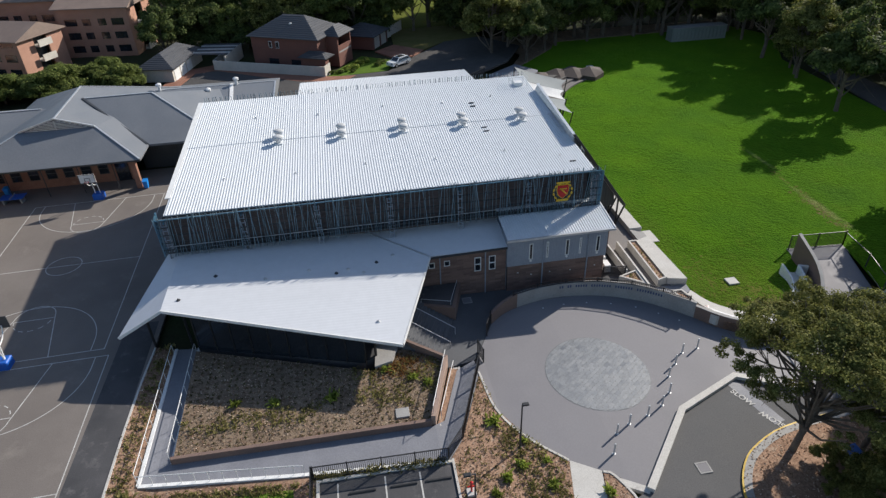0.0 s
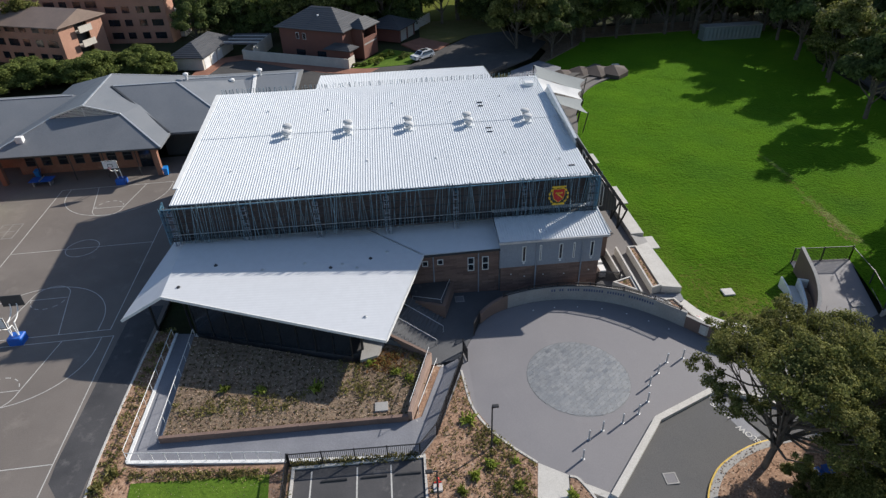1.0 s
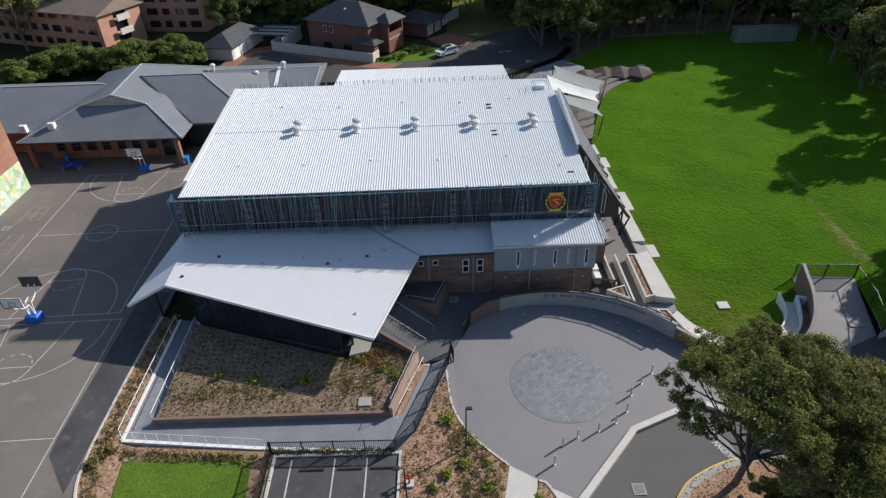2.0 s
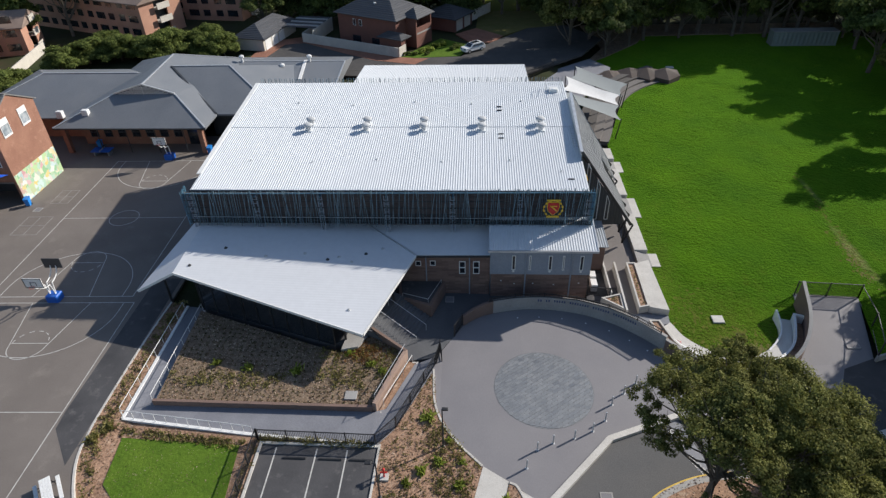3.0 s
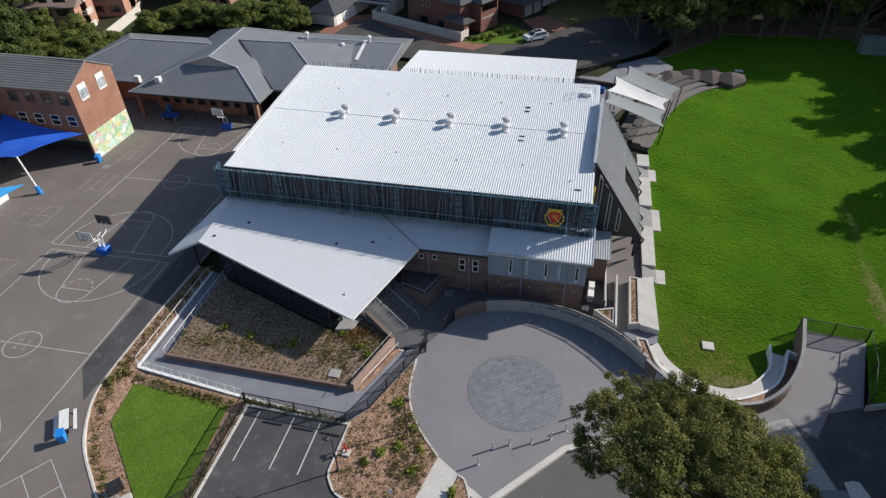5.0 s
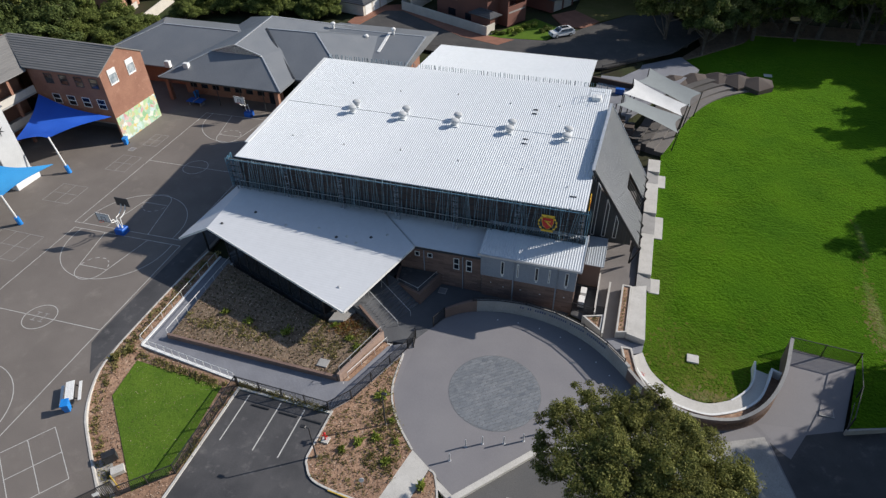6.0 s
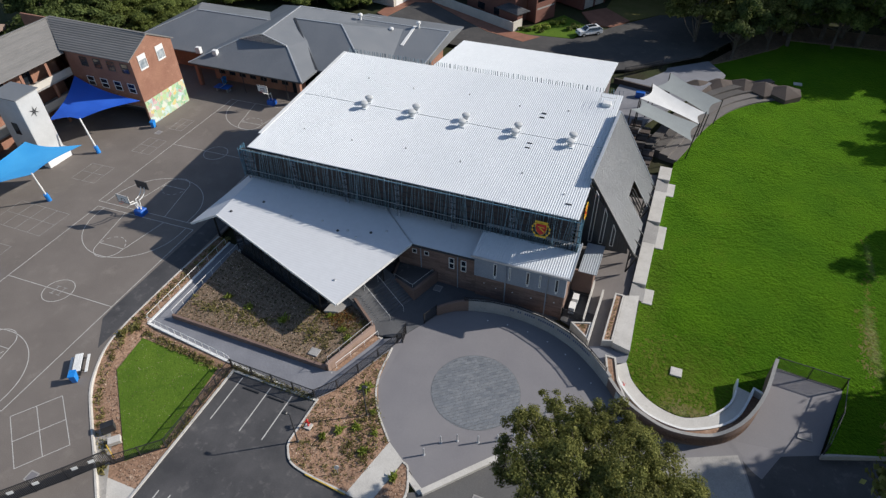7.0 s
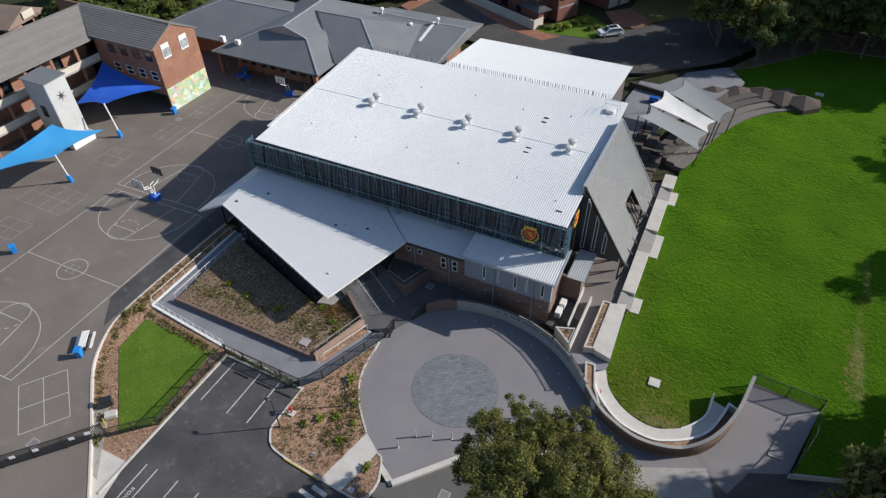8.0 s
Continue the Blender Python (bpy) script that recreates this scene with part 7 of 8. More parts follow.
hk = tree("hedge_tree", 6.4, 3.6, "bushy mid-green garden tree in a row", "leaf_mid", 22000, 0.16, 77, 0.18, 0.03, 22, group="bushy trees before the flats", clump=(0.3, 0.18))
ROW = [(-58.5, 48.5), (-20.5, 64.5), (-25, 65), (-29.5, 63.5), (-34.5, 63), (-39.5, 62), (-45, 60.5), (-24, 69), (-33, 68), (-43, 66), (-47.5, 56), (-22.5, 62), (-27.5, 67.5), (-37, 65.5), (-31.5, 61), (-60.5, 44), (-59, 30), (-56, 33.5), (-62.5, 27), (-61, 34), (-52.5, 38.5), (-51.5, 42.5), (-51, 47.5)]
for i, (x, y) in enumerate(ROW):
    s = rt.uniform(0.75, 1.15)
    m = pose(x, y, 0.3, 0, 0, rt.uniform(0, 360)) @ Matrix.Diagonal((s * 0.95, s * 0.95, s * (0.8 if x < -32 else 0.95), 1))
    if i == 0:
        hk.matrix_basis = m
    else:
        copy_thing(hk, m)


tagged(simple("field_slab", "conc", lambda bm: bevbox(bm, 62.2, 63.5, 60.8, 61.8, -1.3, -0.98, 0.02)), "pale concrete slab lying in the field grass", "slab")

# clipped bushes by the brick house
def bush(x, y, z, r, leaf, label, seed):
    rng = np.random.default_rng(seed)
    blobs = [(rng.normal() * r * 0.4, rng.normal() * r * 0.4, r * 0.5, r * 0.7) for k in range(3)]
    ob = new("bush", crown_mesh("bush", blobs, 900, 0.12, leaf, rng))
    ob.matrix_basis = pose(x, y, z)
    tagged(ob, label, "bush", "bushes by the house")


for i, (x, y, r) in enumerate(((17.5, 64.5, 0.8), (19.0, 66.0, 0.8), (20.3, 67.5, 0.8), (21.5, 68.9, 0.8), (16.3, 63.2, 0.6), (22.8, 66.2, 0.7), (23.8, 67.8, 0.7), (18.6, 63.4, 0.5), (14.8, 63.0, 0.6))):
    bush(x, y, SZ, r, "leaf_fresh" if i < 4 else "leaf_mid", "low yellow-green clipped bush before the house" if i < 4 else "low green bush before the house", 300 + i)

# ---- markings, furniture and planting ----
def stripe(name, pts, w, material, lift=0.008, zf=None, label="white painted court line", closed=False):
    bm = BM()
    f = zf or (lambda x, y: 0.0)
    ribbon(bm, pts, -w / 2, w / 2, lambda s, x, y: f(x, y) + lift - 0.006, lambda s, x, y: f(x, y) + lift)
    return tagged(part(name, bm, material), label, "court line", kind="structure")


def turn(p, c, deg):
    a = radians(deg)
    x, y = p[0] - c[0], p[1] - c[1]
    return (c[0] + x * math.cos(a) - y * math.sin(a), c[1] + x * math.sin(a) + y * math.cos(a))


def court_lines(cy_mid, y_lo, y_hi, cx, half, skew, markH):
    """A full basketball court: outline, halfway line, circle, keys and arcs."""
    c = (cx, cy_mid)
    T = lambda pts: [turn(p, c, skew) for p in pts]
    stripe("sideline", T([(cx - half, y_lo), (cx - half, y_hi)]), 0.07, "line")
    stripe("sideline", T([(cx + half, y_lo), (cx + half, y_hi)]), 0.07, "line")
    for y in (y_lo, y_hi):
        stripe("baseline", T([(cx - half, y), (cx + half, y)]), 0.07, "line")
    stripe("halfway_line", T([(cx - half, cy_mid), (cx + half, cy_mid)]), 0.07, "line")
    stripe("centre_circle", T(arc(cx, cy_mid, 1.65, 0, 360, 40)), 0.07, "line")
    for s, y in ((1, y_lo), (-1, y_hi)):
        stripe("three_point_arc", T([(cx - 6.2, y)] + [(px, y + s * 1.2 + s * abs(py - 0)) for px, py in arc(cx, 0, 6.2, 180, 0, 36)] + [(cx + 6.2, y)]), 0.07, "line")
        stripe("key_edge", T([(cx - 2.9, y), (cx - 1.7, y + s * 6.0)]), 0.07, "line")
        stripe("key_edge", T([(cx + 2.9, y), (cx + 1.7, y + s * 6.0)]), 0.07, "line")
        stripe("free_throw_line", T([(cx - 1.7, y + s * 5.6), (cx + 1.7, y + s * 5.6)]), 0.07, "line")
        stripe("key_arc", T([(px, y + s * 5.9 + s * abs(py)) for px, py in arc(cx, 0, 1.7, 180, 0, 20)]), 0.07, "line")
        for k in range(6):
            stripe("key_dash", T([(px, y + s * 5.6 - s * abs(py)) for px, py in arc(cx, 0, 1.6, 180 - 30 * k, 164 - 30 * k, 3)]), 0.07, "line")
    if markH:
        for dx in (-0.45, 0.45):
            stripe("court_letter", T([(cx + dx, cy_mid - 0.55), (cx + dx, cy_mid + 0.55)]), 0.09, "line_old")
            for e in (-0.55, 0.55):
                stripe("court_letter", T([(cx + dx - 0.25, cy_mid + e), (cx + dx + 0.25, cy_mid + e)]), 0.08, "line_old")


court_lines(-20.4, -33.9, -7.0, -12.15, 7.2, 1.6, True)
court_lines(8.3, -6.1, 22.7, -13.6, 7.3, 1.6, False)


def grid_game(x0, x1, y0, y1, nx, ny, ang, mat):
    c = ((x0 + x1) / 2, (y0 + y1) / 2)
    for i in range(nx + 1):
        x = x0 + (x1 - x0) * i / nx
        stripe("game_line", [turn(p, c, ang) for p in ((x, y0), (x, y1))], 0.06, mat, 0.008)
    for j in range(ny + 1):
        y = y0 + (y1 - y0) * j / ny
        stripe("game_line", [turn(p, c, ang) for p in ((x0, y), (x1, y))], 0.06, mat, 0.009)


for a in ((-29.8, -21.8, -14.3, -9.8, 4, 2, 0, "line_old"), (-2.65, 3.15, -36.0, -31.8, 2, 2, -37.3, "line"), (-25.3, -22.3, 4.6, 8.4, 2, 2, 2, "line_old"), (-24.6, -22.4, 11.5, 14.6, 2, 2, 2, "line_old"), (-28.0, -24.2, -3.6, 0.2, 2, 2, 2, "line_old"), (-27.5, -23.2, -20.2, -17.0, 2, 2, 3, "line_old")):
    grid_game(*a)


# paint on the drive and the car park
def writing(text, x, y, deg, size, zf, label):
    cu = bpy.data.curves.new("painted_word", "FONT")
    cu.body, cu.size, cu.extrude, cu.align_x, cu.align_y = text, size, 0.002, "CENTER", "CENTER"
    cu.offset = 0.012
    cu.materials.append(M["line"])
    ob = new("painted_word", cu)
    ob.matrix_basis = pose(x, y, zf(x, y) + 0.006, 0, 0, deg)
    return tagged(ob, label, "road marking")


writing("SLOW", 43.45, -20.1, -66, 0.66, lambda x, y: Z(x) + 0.002, "white word painted on the driveway")
writing("SLOW", 44.4, -22.4, 118, 0.66, lambda x, y: Z(x) + 0.002, "white word painted on the driveway")
writing("MOTORCYCLE", 13.86, -37.7, 90, 0.42, lambda x, y: Z(x), "white word painted in the motorcycle bay")
for x, y in ((27.75, -29.75), (26.95, -30.45)):
    c = (x, y)
    sheet("crossing_bar", [turn(p, c, -8) for p in ((x - 0.75, y - 0.2), (x + 0.75, y - 0.2), (x + 0.75, y + 0.2), (x - 0.75, y + 0.2))], "line", 0.008, "white painted crossing bar", "road marking", 0.006)
SPEED = [(43.1, -18.6), (44.0, -18.3), (45.3, -22.6), (44.3, -22.9)]
sheet("speed_patch", SPEED, "path", -0.012, "worn pale patch across the driveway", "road marking", 0.006)
SE_BED = smooth_line([(38.4, -29.5), (38.9, -27.6), (40.0, -25.9), (41.6, -24.6), (44.8, -23.3), (50.5, -22.4)], 4)
sheet("tree_bed", SE_BED + [(62, -24), (60, -40), (44, -42), (38.6, -34)], "mulch", 0.12, "bark mulch bed under the gum tree", "garden bed", 0.5)
tagged(simple("tree_bed_kerb", "conc_grey", lambda bm: ribbon(bm, SE_BED, -0.5, 0.0, lambda s, x, y: Z(x) - 0.4, lambda s, x, y: Z(x) + 0.13)), "grey concrete kerb of the tree bed", "kerb", kind="structure")
tagged(simple("yellow_edge", "yellow", lambda bm: ribbon(bm, SE_BED, 0.0, 0.12, lambda s, x, y: Z(x) - 0.4, lambda s, x, y: Z(x) + 0.12)), "yellow painted kerb edge", "kerb", kind="structure")
tagged(simple("island_yellow_edge", "yellow", lambda bm: ribbon(bm, [(23.4, -28.66), (25.4, -28.78), (27.2, -28.93)], -0.1, -0.02, lambda s, x, y: Z(x) - 0.2, lambda s, x, y: Z(x) + 0.125)), "yellow painted kerb edge", "kerb", kind="structure")


def pit_lid(x, y, zf, s=0.45):
    root = thing("pit_lid", None, "square steel pit lid set in concrete", "pit lid", "pit lids")
    z = zf(x, y)
    bm = BM()
    for a in ((-s, s, -s, -s + 0.1), (-s, s, s - 0.1, s), (-s, -s + 0.1, -s + 0.1, s - 0.1), (s - 0.1, s, -s + 0.1, s - 0.1)):
        box(bm, x + a[0], x + a[1], y + a[2], y + a[3], z - 0.1, z + 0.012)
    part("collar", bm, "conc_grey", root)
    bm = BM()
    box(bm, x - s + 0.11, x + s - 0.11, y - s + 0.11, y + s - 0.11, z - 0.1, z + 0.008)
    part("lid", bm, "plaza", root)


for x, y in ((37.2, -25.5), (25.3, -4.6), (49.0, -15.7)):
    pit_lid(x, y, lambda x, y: Z(x) + 0.02)
pit_lid(-25.2, 10.0, lambda x, y: 0.0)
pit_lid(3.2, -37.3, lambda x, y: 0.0)
pit_lid(61.6, -9.3, lambda x, y: -1.56, 0.6)

# wheel stops
for x in (14.5, 17.2, 19.5):
    def stop(bm, x=x):
        z = Z(x)
        a = [bm.verts.new((x - 0.85, y, z + h)) for y, h in ((-23.55, 0), (-23.5, 0.1), (-23.4, 0.1), (-23.35, 0))]
        b = [bm.verts.new((x + 0.85, v.co.y, v.co.z)) for v in a]
        loft(bm, [a, b])
    tagged(simple("wheel_stop", "black", stop), "black rubber wheel stop in a parking bay", "wheel stop", "wheel stops")


# bollards
def bollard():
    root = thing("bollard", None, "slim stainless steel bollard on the forecourt", "bollard", "bollards round the disc")
    bm = BM()
    lathe(bm, (0, 0, 0), [(0.07, -0.1), (0.07, 0.96), (0.05, 1.0)], 12)
    part("tube", bm, "galv", root, smooth=False)
    bm = BM()
    lathe(bm, (0, 0, 0), [(0.13, -0.05), (0.13, 0.015), (0.1, 0.02)], 12)
    part("base_plate", bm, "galv", root)
    return root


BOL = [(31.7, -23.4), (32.6, -21.8), (33.85, -21.1), (35.55, -20.55), (37.05, -19.8), (38.2, -18.7), (39.0, -17.05), (40.2, -15.8), (41.4, -14.65), (42.95, -14.3)]
b0 = bollard()
b0.matrix_basis = pose(*BOL[0], Z(BOL[0][0]))
for p in BOL[1:]:
    copy_thing(b0, pose(*p, Z(p[0])))


def lamp(x, y, z, h, arm, label):
    root = thing("street_lamp", None, label, "street lamp", "lamp posts")
    bm = BM()
    lathe(bm, (x, y, z), [(0.14, -0.1), (0.14, 0.05), (0.07, 0.1), (0.05, h)], 10)
    part("pole", bm, "dark_metal", root)
    bm = BM()
    beam(bm, (x, y, z + h), (x + arm, y, z + h + 0.05), 0.06, 0.06)
    part("arm", bm, "dark_metal", root)
    bm = BM()
    bevbox(bm, x + arm - 0.1, x + arm + 0.35, y - 0.14, y + 0.14, z + h, z + h + 0.1, 0.03)
    part("head", bm, "black", root, "flat black lamp head")


lamp(25.5, -21.75, -0.95, 4.2, 0.1, "slim dark lamp post at the plaza edge")
lamp(21.3, -26.4, -0.6, 3.9, -0.6, "slim dark lamp post on the garden island")


def hydrant():
    root = thing("fire_hydrant", None, "small red fire hydrant stand on a concrete pad", "hydrant")
    x, y, z = 21.4, -24.8, -0.6
    bm = BM()
    box(bm, x - 0.3, x + 0.3, y - 0.3, y + 0.3, z - 0.1, z + 0.08)
    part("pad", bm, "conc", root)
    bm = BM()
    tube(bm, (x, y, z), (x, y, z + 0.9), 0.07, 8)
    pipe(bm, [(x - 0.25, y, z + 0.55), (x + 0.25, y, z + 0.55)], 0.06, 8)
    lathe(bm, (x, y, z + 0.9), [(0.12, 0), (0.12, 0.06), (0.04, 0.12)], 8)
    part("standpipe", bm, "red_paint", root)


hydrant()


def hoop_stand(x, y, boards, label):
    """boards: which ways the backboards face, as signs in y."""
    root = thing("basketball_stand", None, label, "basketball stand", "basketball stands")
    bm = BM()
    bevbox(bm, x - 0.6, x + 0.6, y - 0.55, y + 0.55, 0, 0.75, 0.08)
    part("base_pad", bm, "blue_plastic", root, "blue padded base")
    for s in boards:
        for dx in (-0.28, 0.28):
            bm = BM()
            pts = [(x + dx, y, 0.5)] + [(x + dx, y + s * (0.2 + 1.3 * math.sin(radians(a))), 2.0 + 1.1 * (1 - math.cos(radians(a))) * 0.95) for a in range(0, 91, 15)]
            pipe(bm, pts, 0.055, 8)
            part("gooseneck", bm, "white", root, "bent white pole")
        yb = y + s * 1.55
        bm = BM()
        box(bm, x - 0.9, x + 0.9, yb - 0.03, yb + 0.03, 2.75, 3.85)
        bd = part("backboard", bm, "white" if s < 0 or len(boards) == 1 else "dark_metal", root)
        bm = BM()
        f = yb + s * 0.035
        for a in ((x - 0.9, x + 0.9, 2.75, 2.82), (x - 0.9, x + 0.9, 3.78, 3.85), (x - 0.9, x - 0.83, 2.82, 3.78), (x + 0.83, x + 0.9, 2.82, 3.78), (x - 0.3, x + 0.3, 3.35, 3.41), (x - 0.3, x - 0.24, 2.95, 3.35), (x + 0.24, x + 0.3, 2.95, 3.35)):
            box(bm, a[0], a[1], f - 0.01, f + 0.01, a[2], a[3])
        part("board_lines", bm, "dark_metal", bd)
        bm = BM()
        ring = [(x + 0.23 * math.cos(t), yb + s * (0.38 + 0.23 * math.sin(t)), 3.05) for t in (math.pi * k / 8 for k in range(17))]
        pipe(bm, ring, 0.02, 5)
        part("ring", bm, "red_paint", bd, "red steel ring")


hoop_stand(-13.4, -6.5, (-1, 1), "double basketball stand with blue padded base")
hoop_stand(-14.3, 23.4, (-1,), "basketball stand with white board and blue pad")


def bin_at(x, y, z=0.0, deg=0, mat="cyan_plastic", label="bright blue plastic wheelie bin on the asphalt"):
    root = thing("wheelie_bin", None, label, "bin", "blue bins")
    bm = BM()
    lo = [bm.verts.new(c) for c in ((-0.22, -0.26, 0.05), (0.22, -0.26, 0.05), (0.22, 0.22, 0.05), (-0.22, 0.22, 0.05))]
    hi = [bm.verts.new(c) for c in ((-0.29, -0.34, 0.98), (0.29, -0.34, 0.98), (0.29, 0.34, 0.98), (-0.29, 0.34, 0.98))]
    loft(bm, [lo, hi])
    part("body", bm, mat, root)
    bm = BM()
    plate(bm, [(-0.31, -0.38, 1.0), (0.31, -0.38, 1.0), (0.31, 0.4, 1.1), (-0.31, 0.4, 1.1)], 0.06)
    part("lid", bm, mat, root)
    for s in (-1, 1):
        bm = BM()
        tube(bm, (s * 0.2, 0.26, 0.1), (s * 0.28, 0.26, 0.1), 0.1, 10)
        part("wheel", bm, "tyre", root)
    root.matrix_basis = pose(x, y, z, 0, 0, deg)
    return root


for x, y, d in ((-0.95, -28.75, 30), (-20.6, -21.3, 60), (-26.9, 11.0, 10), (-9.2, 25.0, 0), (-25.9, 26.8, 0)):
    bin_at(x, y, 0.0, d)
for x, y, d in ((47.0, -26.5, 15), (47.75, -26.35, 5)):
    bin_at(x, y, -1.98, d, "blue_plastic", "deep blue plastic wheelie bin under the gum trees")


def picnic_table():
    root = thing("picnic_table", None, "aluminium picnic table with two benches", "picnic table")
    for y0, n, z, w in ((-0.36, 4, 0.74, 0.17), (-0.85, 1, 0.44, 0.26), (0.6, 1, 0.44, 0.26)):
        for k in range(n):
            bm = BM()
            bevbox(bm, -1.1, 1.1, y0 + 0.18 * k, y0 + 0.18 * k + w, z - 0.04, z, 0.008)
            part("plank", bm, "white", root, "pale aluminium plank")
    for x in (-0.75, 0.75):
        bm = BM()
        beam(bm, (x, -0.72, 0.36), (x, 0.72, 0.36), 0.05, 0.05)
        beam(bm, (x, -0.3, 0.7), (x, -0.55, 0), 0.05, 0.05)
        beam(bm, (x, 0.3, 0.7), (x, 0.55, 0), 0.05, 0.05)
        part("leg_frame", bm, "dark_metal", root)
    root.matrix_basis = pose(-1.75, -27.4, 0, 0, 0, -52)


picnic_table()


def ping_pong():
    root = thing("table_tennis_table", None, "blue outdoor table tennis table by the classrooms", "table")
    x, y = -24.4, 24.6
    bm = BM()
    box(bm, x - 1.37, x + 1.37, y - 0.76, y + 0.76, 0.7, 0.76)
    part("top", bm, "blue_plastic", root)
    bm = BM()
    box(bm, x - 0.02, x + 0.02, y - 0.8, y + 0.8, 0.76, 0.91)
    part("net", bm, "galv", root)
    for dx in (-1, 1):
        bm = BM()
        box(bm, x + dx - 0.08, x + dx + 0.08, y - 0.5, y + 0.5, 0, 0.7)
        part("leg", bm, "conc_grey", root)


ping_pong()


# crest on the screen
def crest(m, label):
    root = thing("crest_sign", None, label, "sign", "crest signs")
    sh = [(-0.42, 0.5), (0.42, 0.5), (0.46, 0.1), (0.36, -0.3), (0, -0.62), (-0.36, -0.3), (-0.46, 0.1)]
    for nm, k, d, mat in (("shield_rim", 1.12, 0.05, "gold"), ("shield", 1.0, 0.09, "red_paint")):
        bm = BM()
        a = [bm.verts.new((x * k, 0.0, z * k)) for x, z in sh]
        b = [bm.verts.new((x * k, -d, z * k)) for x, z in sh]
        loft(bm, [a, b])
        put(bm, m)
        part(nm, bm, mat, root)
    for s in (-1, 1):
        for k in range(6):
            bm = BM()
            a = radians(-70 + 28 * k)
            c = Vector((s * 0.74 * math.cos(a), -0.03, 0.74 * math.sin(a) - 0.05))
            d = Vector((s * -math.sin(a), 0, math.cos(a))) * 0.17
            e = Vector((s * math.cos(a), 0, math.sin(a))) * 0.09
            v = [bm.verts.new(c + q) for q in (-d, e, d, -e)]
            w = [bm.verts.new(u.co + Vector((0, -0.05, 0))) for u in v]
            loft(bm, [v, w])
            put(bm, m)
            part("wreath_leaf", bm, "gold", root, "gold leaf of the wreath")
    bm = BM()
    beam(bm, (-0.55, -0.06, 0.72), (0.55, -0.06, 0.72), 0.06, 0.14)
    put(bm, m)
    part("scroll", bm, "gold", root)
    bm = BM()
    beam(bm, (-0.5, -0.06, -0.8), (0.5, -0.06, -0.8), 0.06, 0.16)
    put(bm, m)
    part("scroll", bm, "gold", root)
    bm = BM()
    for z in (-0.3, 0.3):
        beam(bm, (0, 0.0, z), (0, 0.36, z), 0.08, 0.08)
    put(bm, m)
    part("bracket", bm, "dark_metal", root)
    bm = BM()
    beam(bm, (-0.25, -0.1, 0.25), (0.3, -0.1, -0.25), 0.04, 0.1)
    beam(bm, (-0.28, -0.1, 0.2), (0.28, -0.1, 0.2), 0.04, 0.08)
    put(bm, m)
    part("charge", bm, "gold", root)


crest(pose(35.1, -1.1, 7.5) @ Matrix.Diagonal((1.18, 1, 1.18, 1)), "red and gold shield sign on the louvre screen")
crest(pose(38.62, 2.9, 7.8, 0, 0, 90), "red and gold shield sign on the screen end")


# unreadable raised lettering on the curved wall, as bars
def wall_letters():
    root = thing("wall_lettering", None, "dark blue raised lettering bars on the curved wall", "lettering")
    P = [Vector(p) for p in WALL_LINE]
    L = [0]
    for a, b in zip(P, P[1:]):
        L.append(L[-1] + (b - a).length)
    s, k = 0, 0
    words = (2, 2, 5, 8, 7, 10)
    pos = L[18]
    for w in words:
        for _ in range(w):
            i = max(j for j in range(len(L)) if L[j] <= pos)
            i = min(i, len(P) - 2)
            d = (P[i + 1] - P[i]).normalized()
            c = P[i] + d * (pos - L[i])
            nrm = Vector((d.y, -d.x))
            z = 0.02 - 0.03 * (c.x - 32)
            bm = BM()
            obox(bm, tuple(c + nrm * 0.015 - d * 0.06), tuple(c + nrm * 0.015 + d * 0.06), 0.02, z - 0.12, z + 0.12)
            part("letter_bar", bm, M["letter_blue"], root)
            pos += 0.235
        pos += 0.3


M["letter_blue"] = surf("dark_blue_letters", (0.03, 0.05, 0.14), (0.04, 0.065, 0.17), 0.5, 2, 10, 0.02)
wall_letters()

# small lights along the wall and on the brick
P_ = [Vector(p) for p in WALL_LINE]
for i in range(14, 41, 4):
    d = (P_[i + 1] - P_[i - 1]).normalized()
    c = P_[i] + Vector((d.y, -d.x)) * 1.1
    z = Z(c.x)
    tagged(simple("ground_light", "white", lambda bm: lathe(bm, (c.x, c.y, z), [(0.065, -0.05), (0.065, 0.015), (0.045, 0.03)], 10)), "small round white light set in the paving", "light", "small paving lights")
for x, z in ((30.3, 0.9), (31.6, 0.55), (33.4, 0.6), (35.4, 0.5), (37.8, 0.7)):
    tagged(simple("wall_light", "white", lambda bm: box(bm, x - 0.06, x + 0.06, -3.92, -3.84, z - 0.035, z + 0.035)), "small white wall light on the brick", "light", "small wall lights")

# roof fittings
for x, y in ((4.5, 5.2), (11.0, 4.9), (17.6, 5.4), (24.3, 5.0), (31.2, 5.2), (36.2, 3.2), (6.5, 18.2), (13.2, 17.6), (20.5, 18.4), (27.2, 17.8), (33.0, 18.5)):
    z = roof_z(y) + (0.07 if y > 12.4 else 0)
    tagged(simple("roof_pipe", "galv", lambda bm: lathe(bm, (x, y, z), [(0.13, -0.05), (0.11, 0.06), (0.045, 0.08), (0.045, 0.18), (0.025, 0.2)], 8)), "small pipe flashing on the hall roof", "roof pipe", "pipes on the hall roof")
for x, y in ((30.4, 17.0), (30.4, 16.1), (30.45, 10.7), (30.45, 9.8), (37.0, 1.8)):
    z = roof_z(y) + (0.07 if y > 12.4 else 0)
    tagged(simple("roof_anchor", "dark_metal", lambda bm: bevbox(bm, x - 0.3, x + 0.3, y - 0.07, y + 0.07, z - 0.02, z + 0.1, 0.02)), "dark anchor bar on the hall roof", "roof anchor", "anchors on the hall roof")


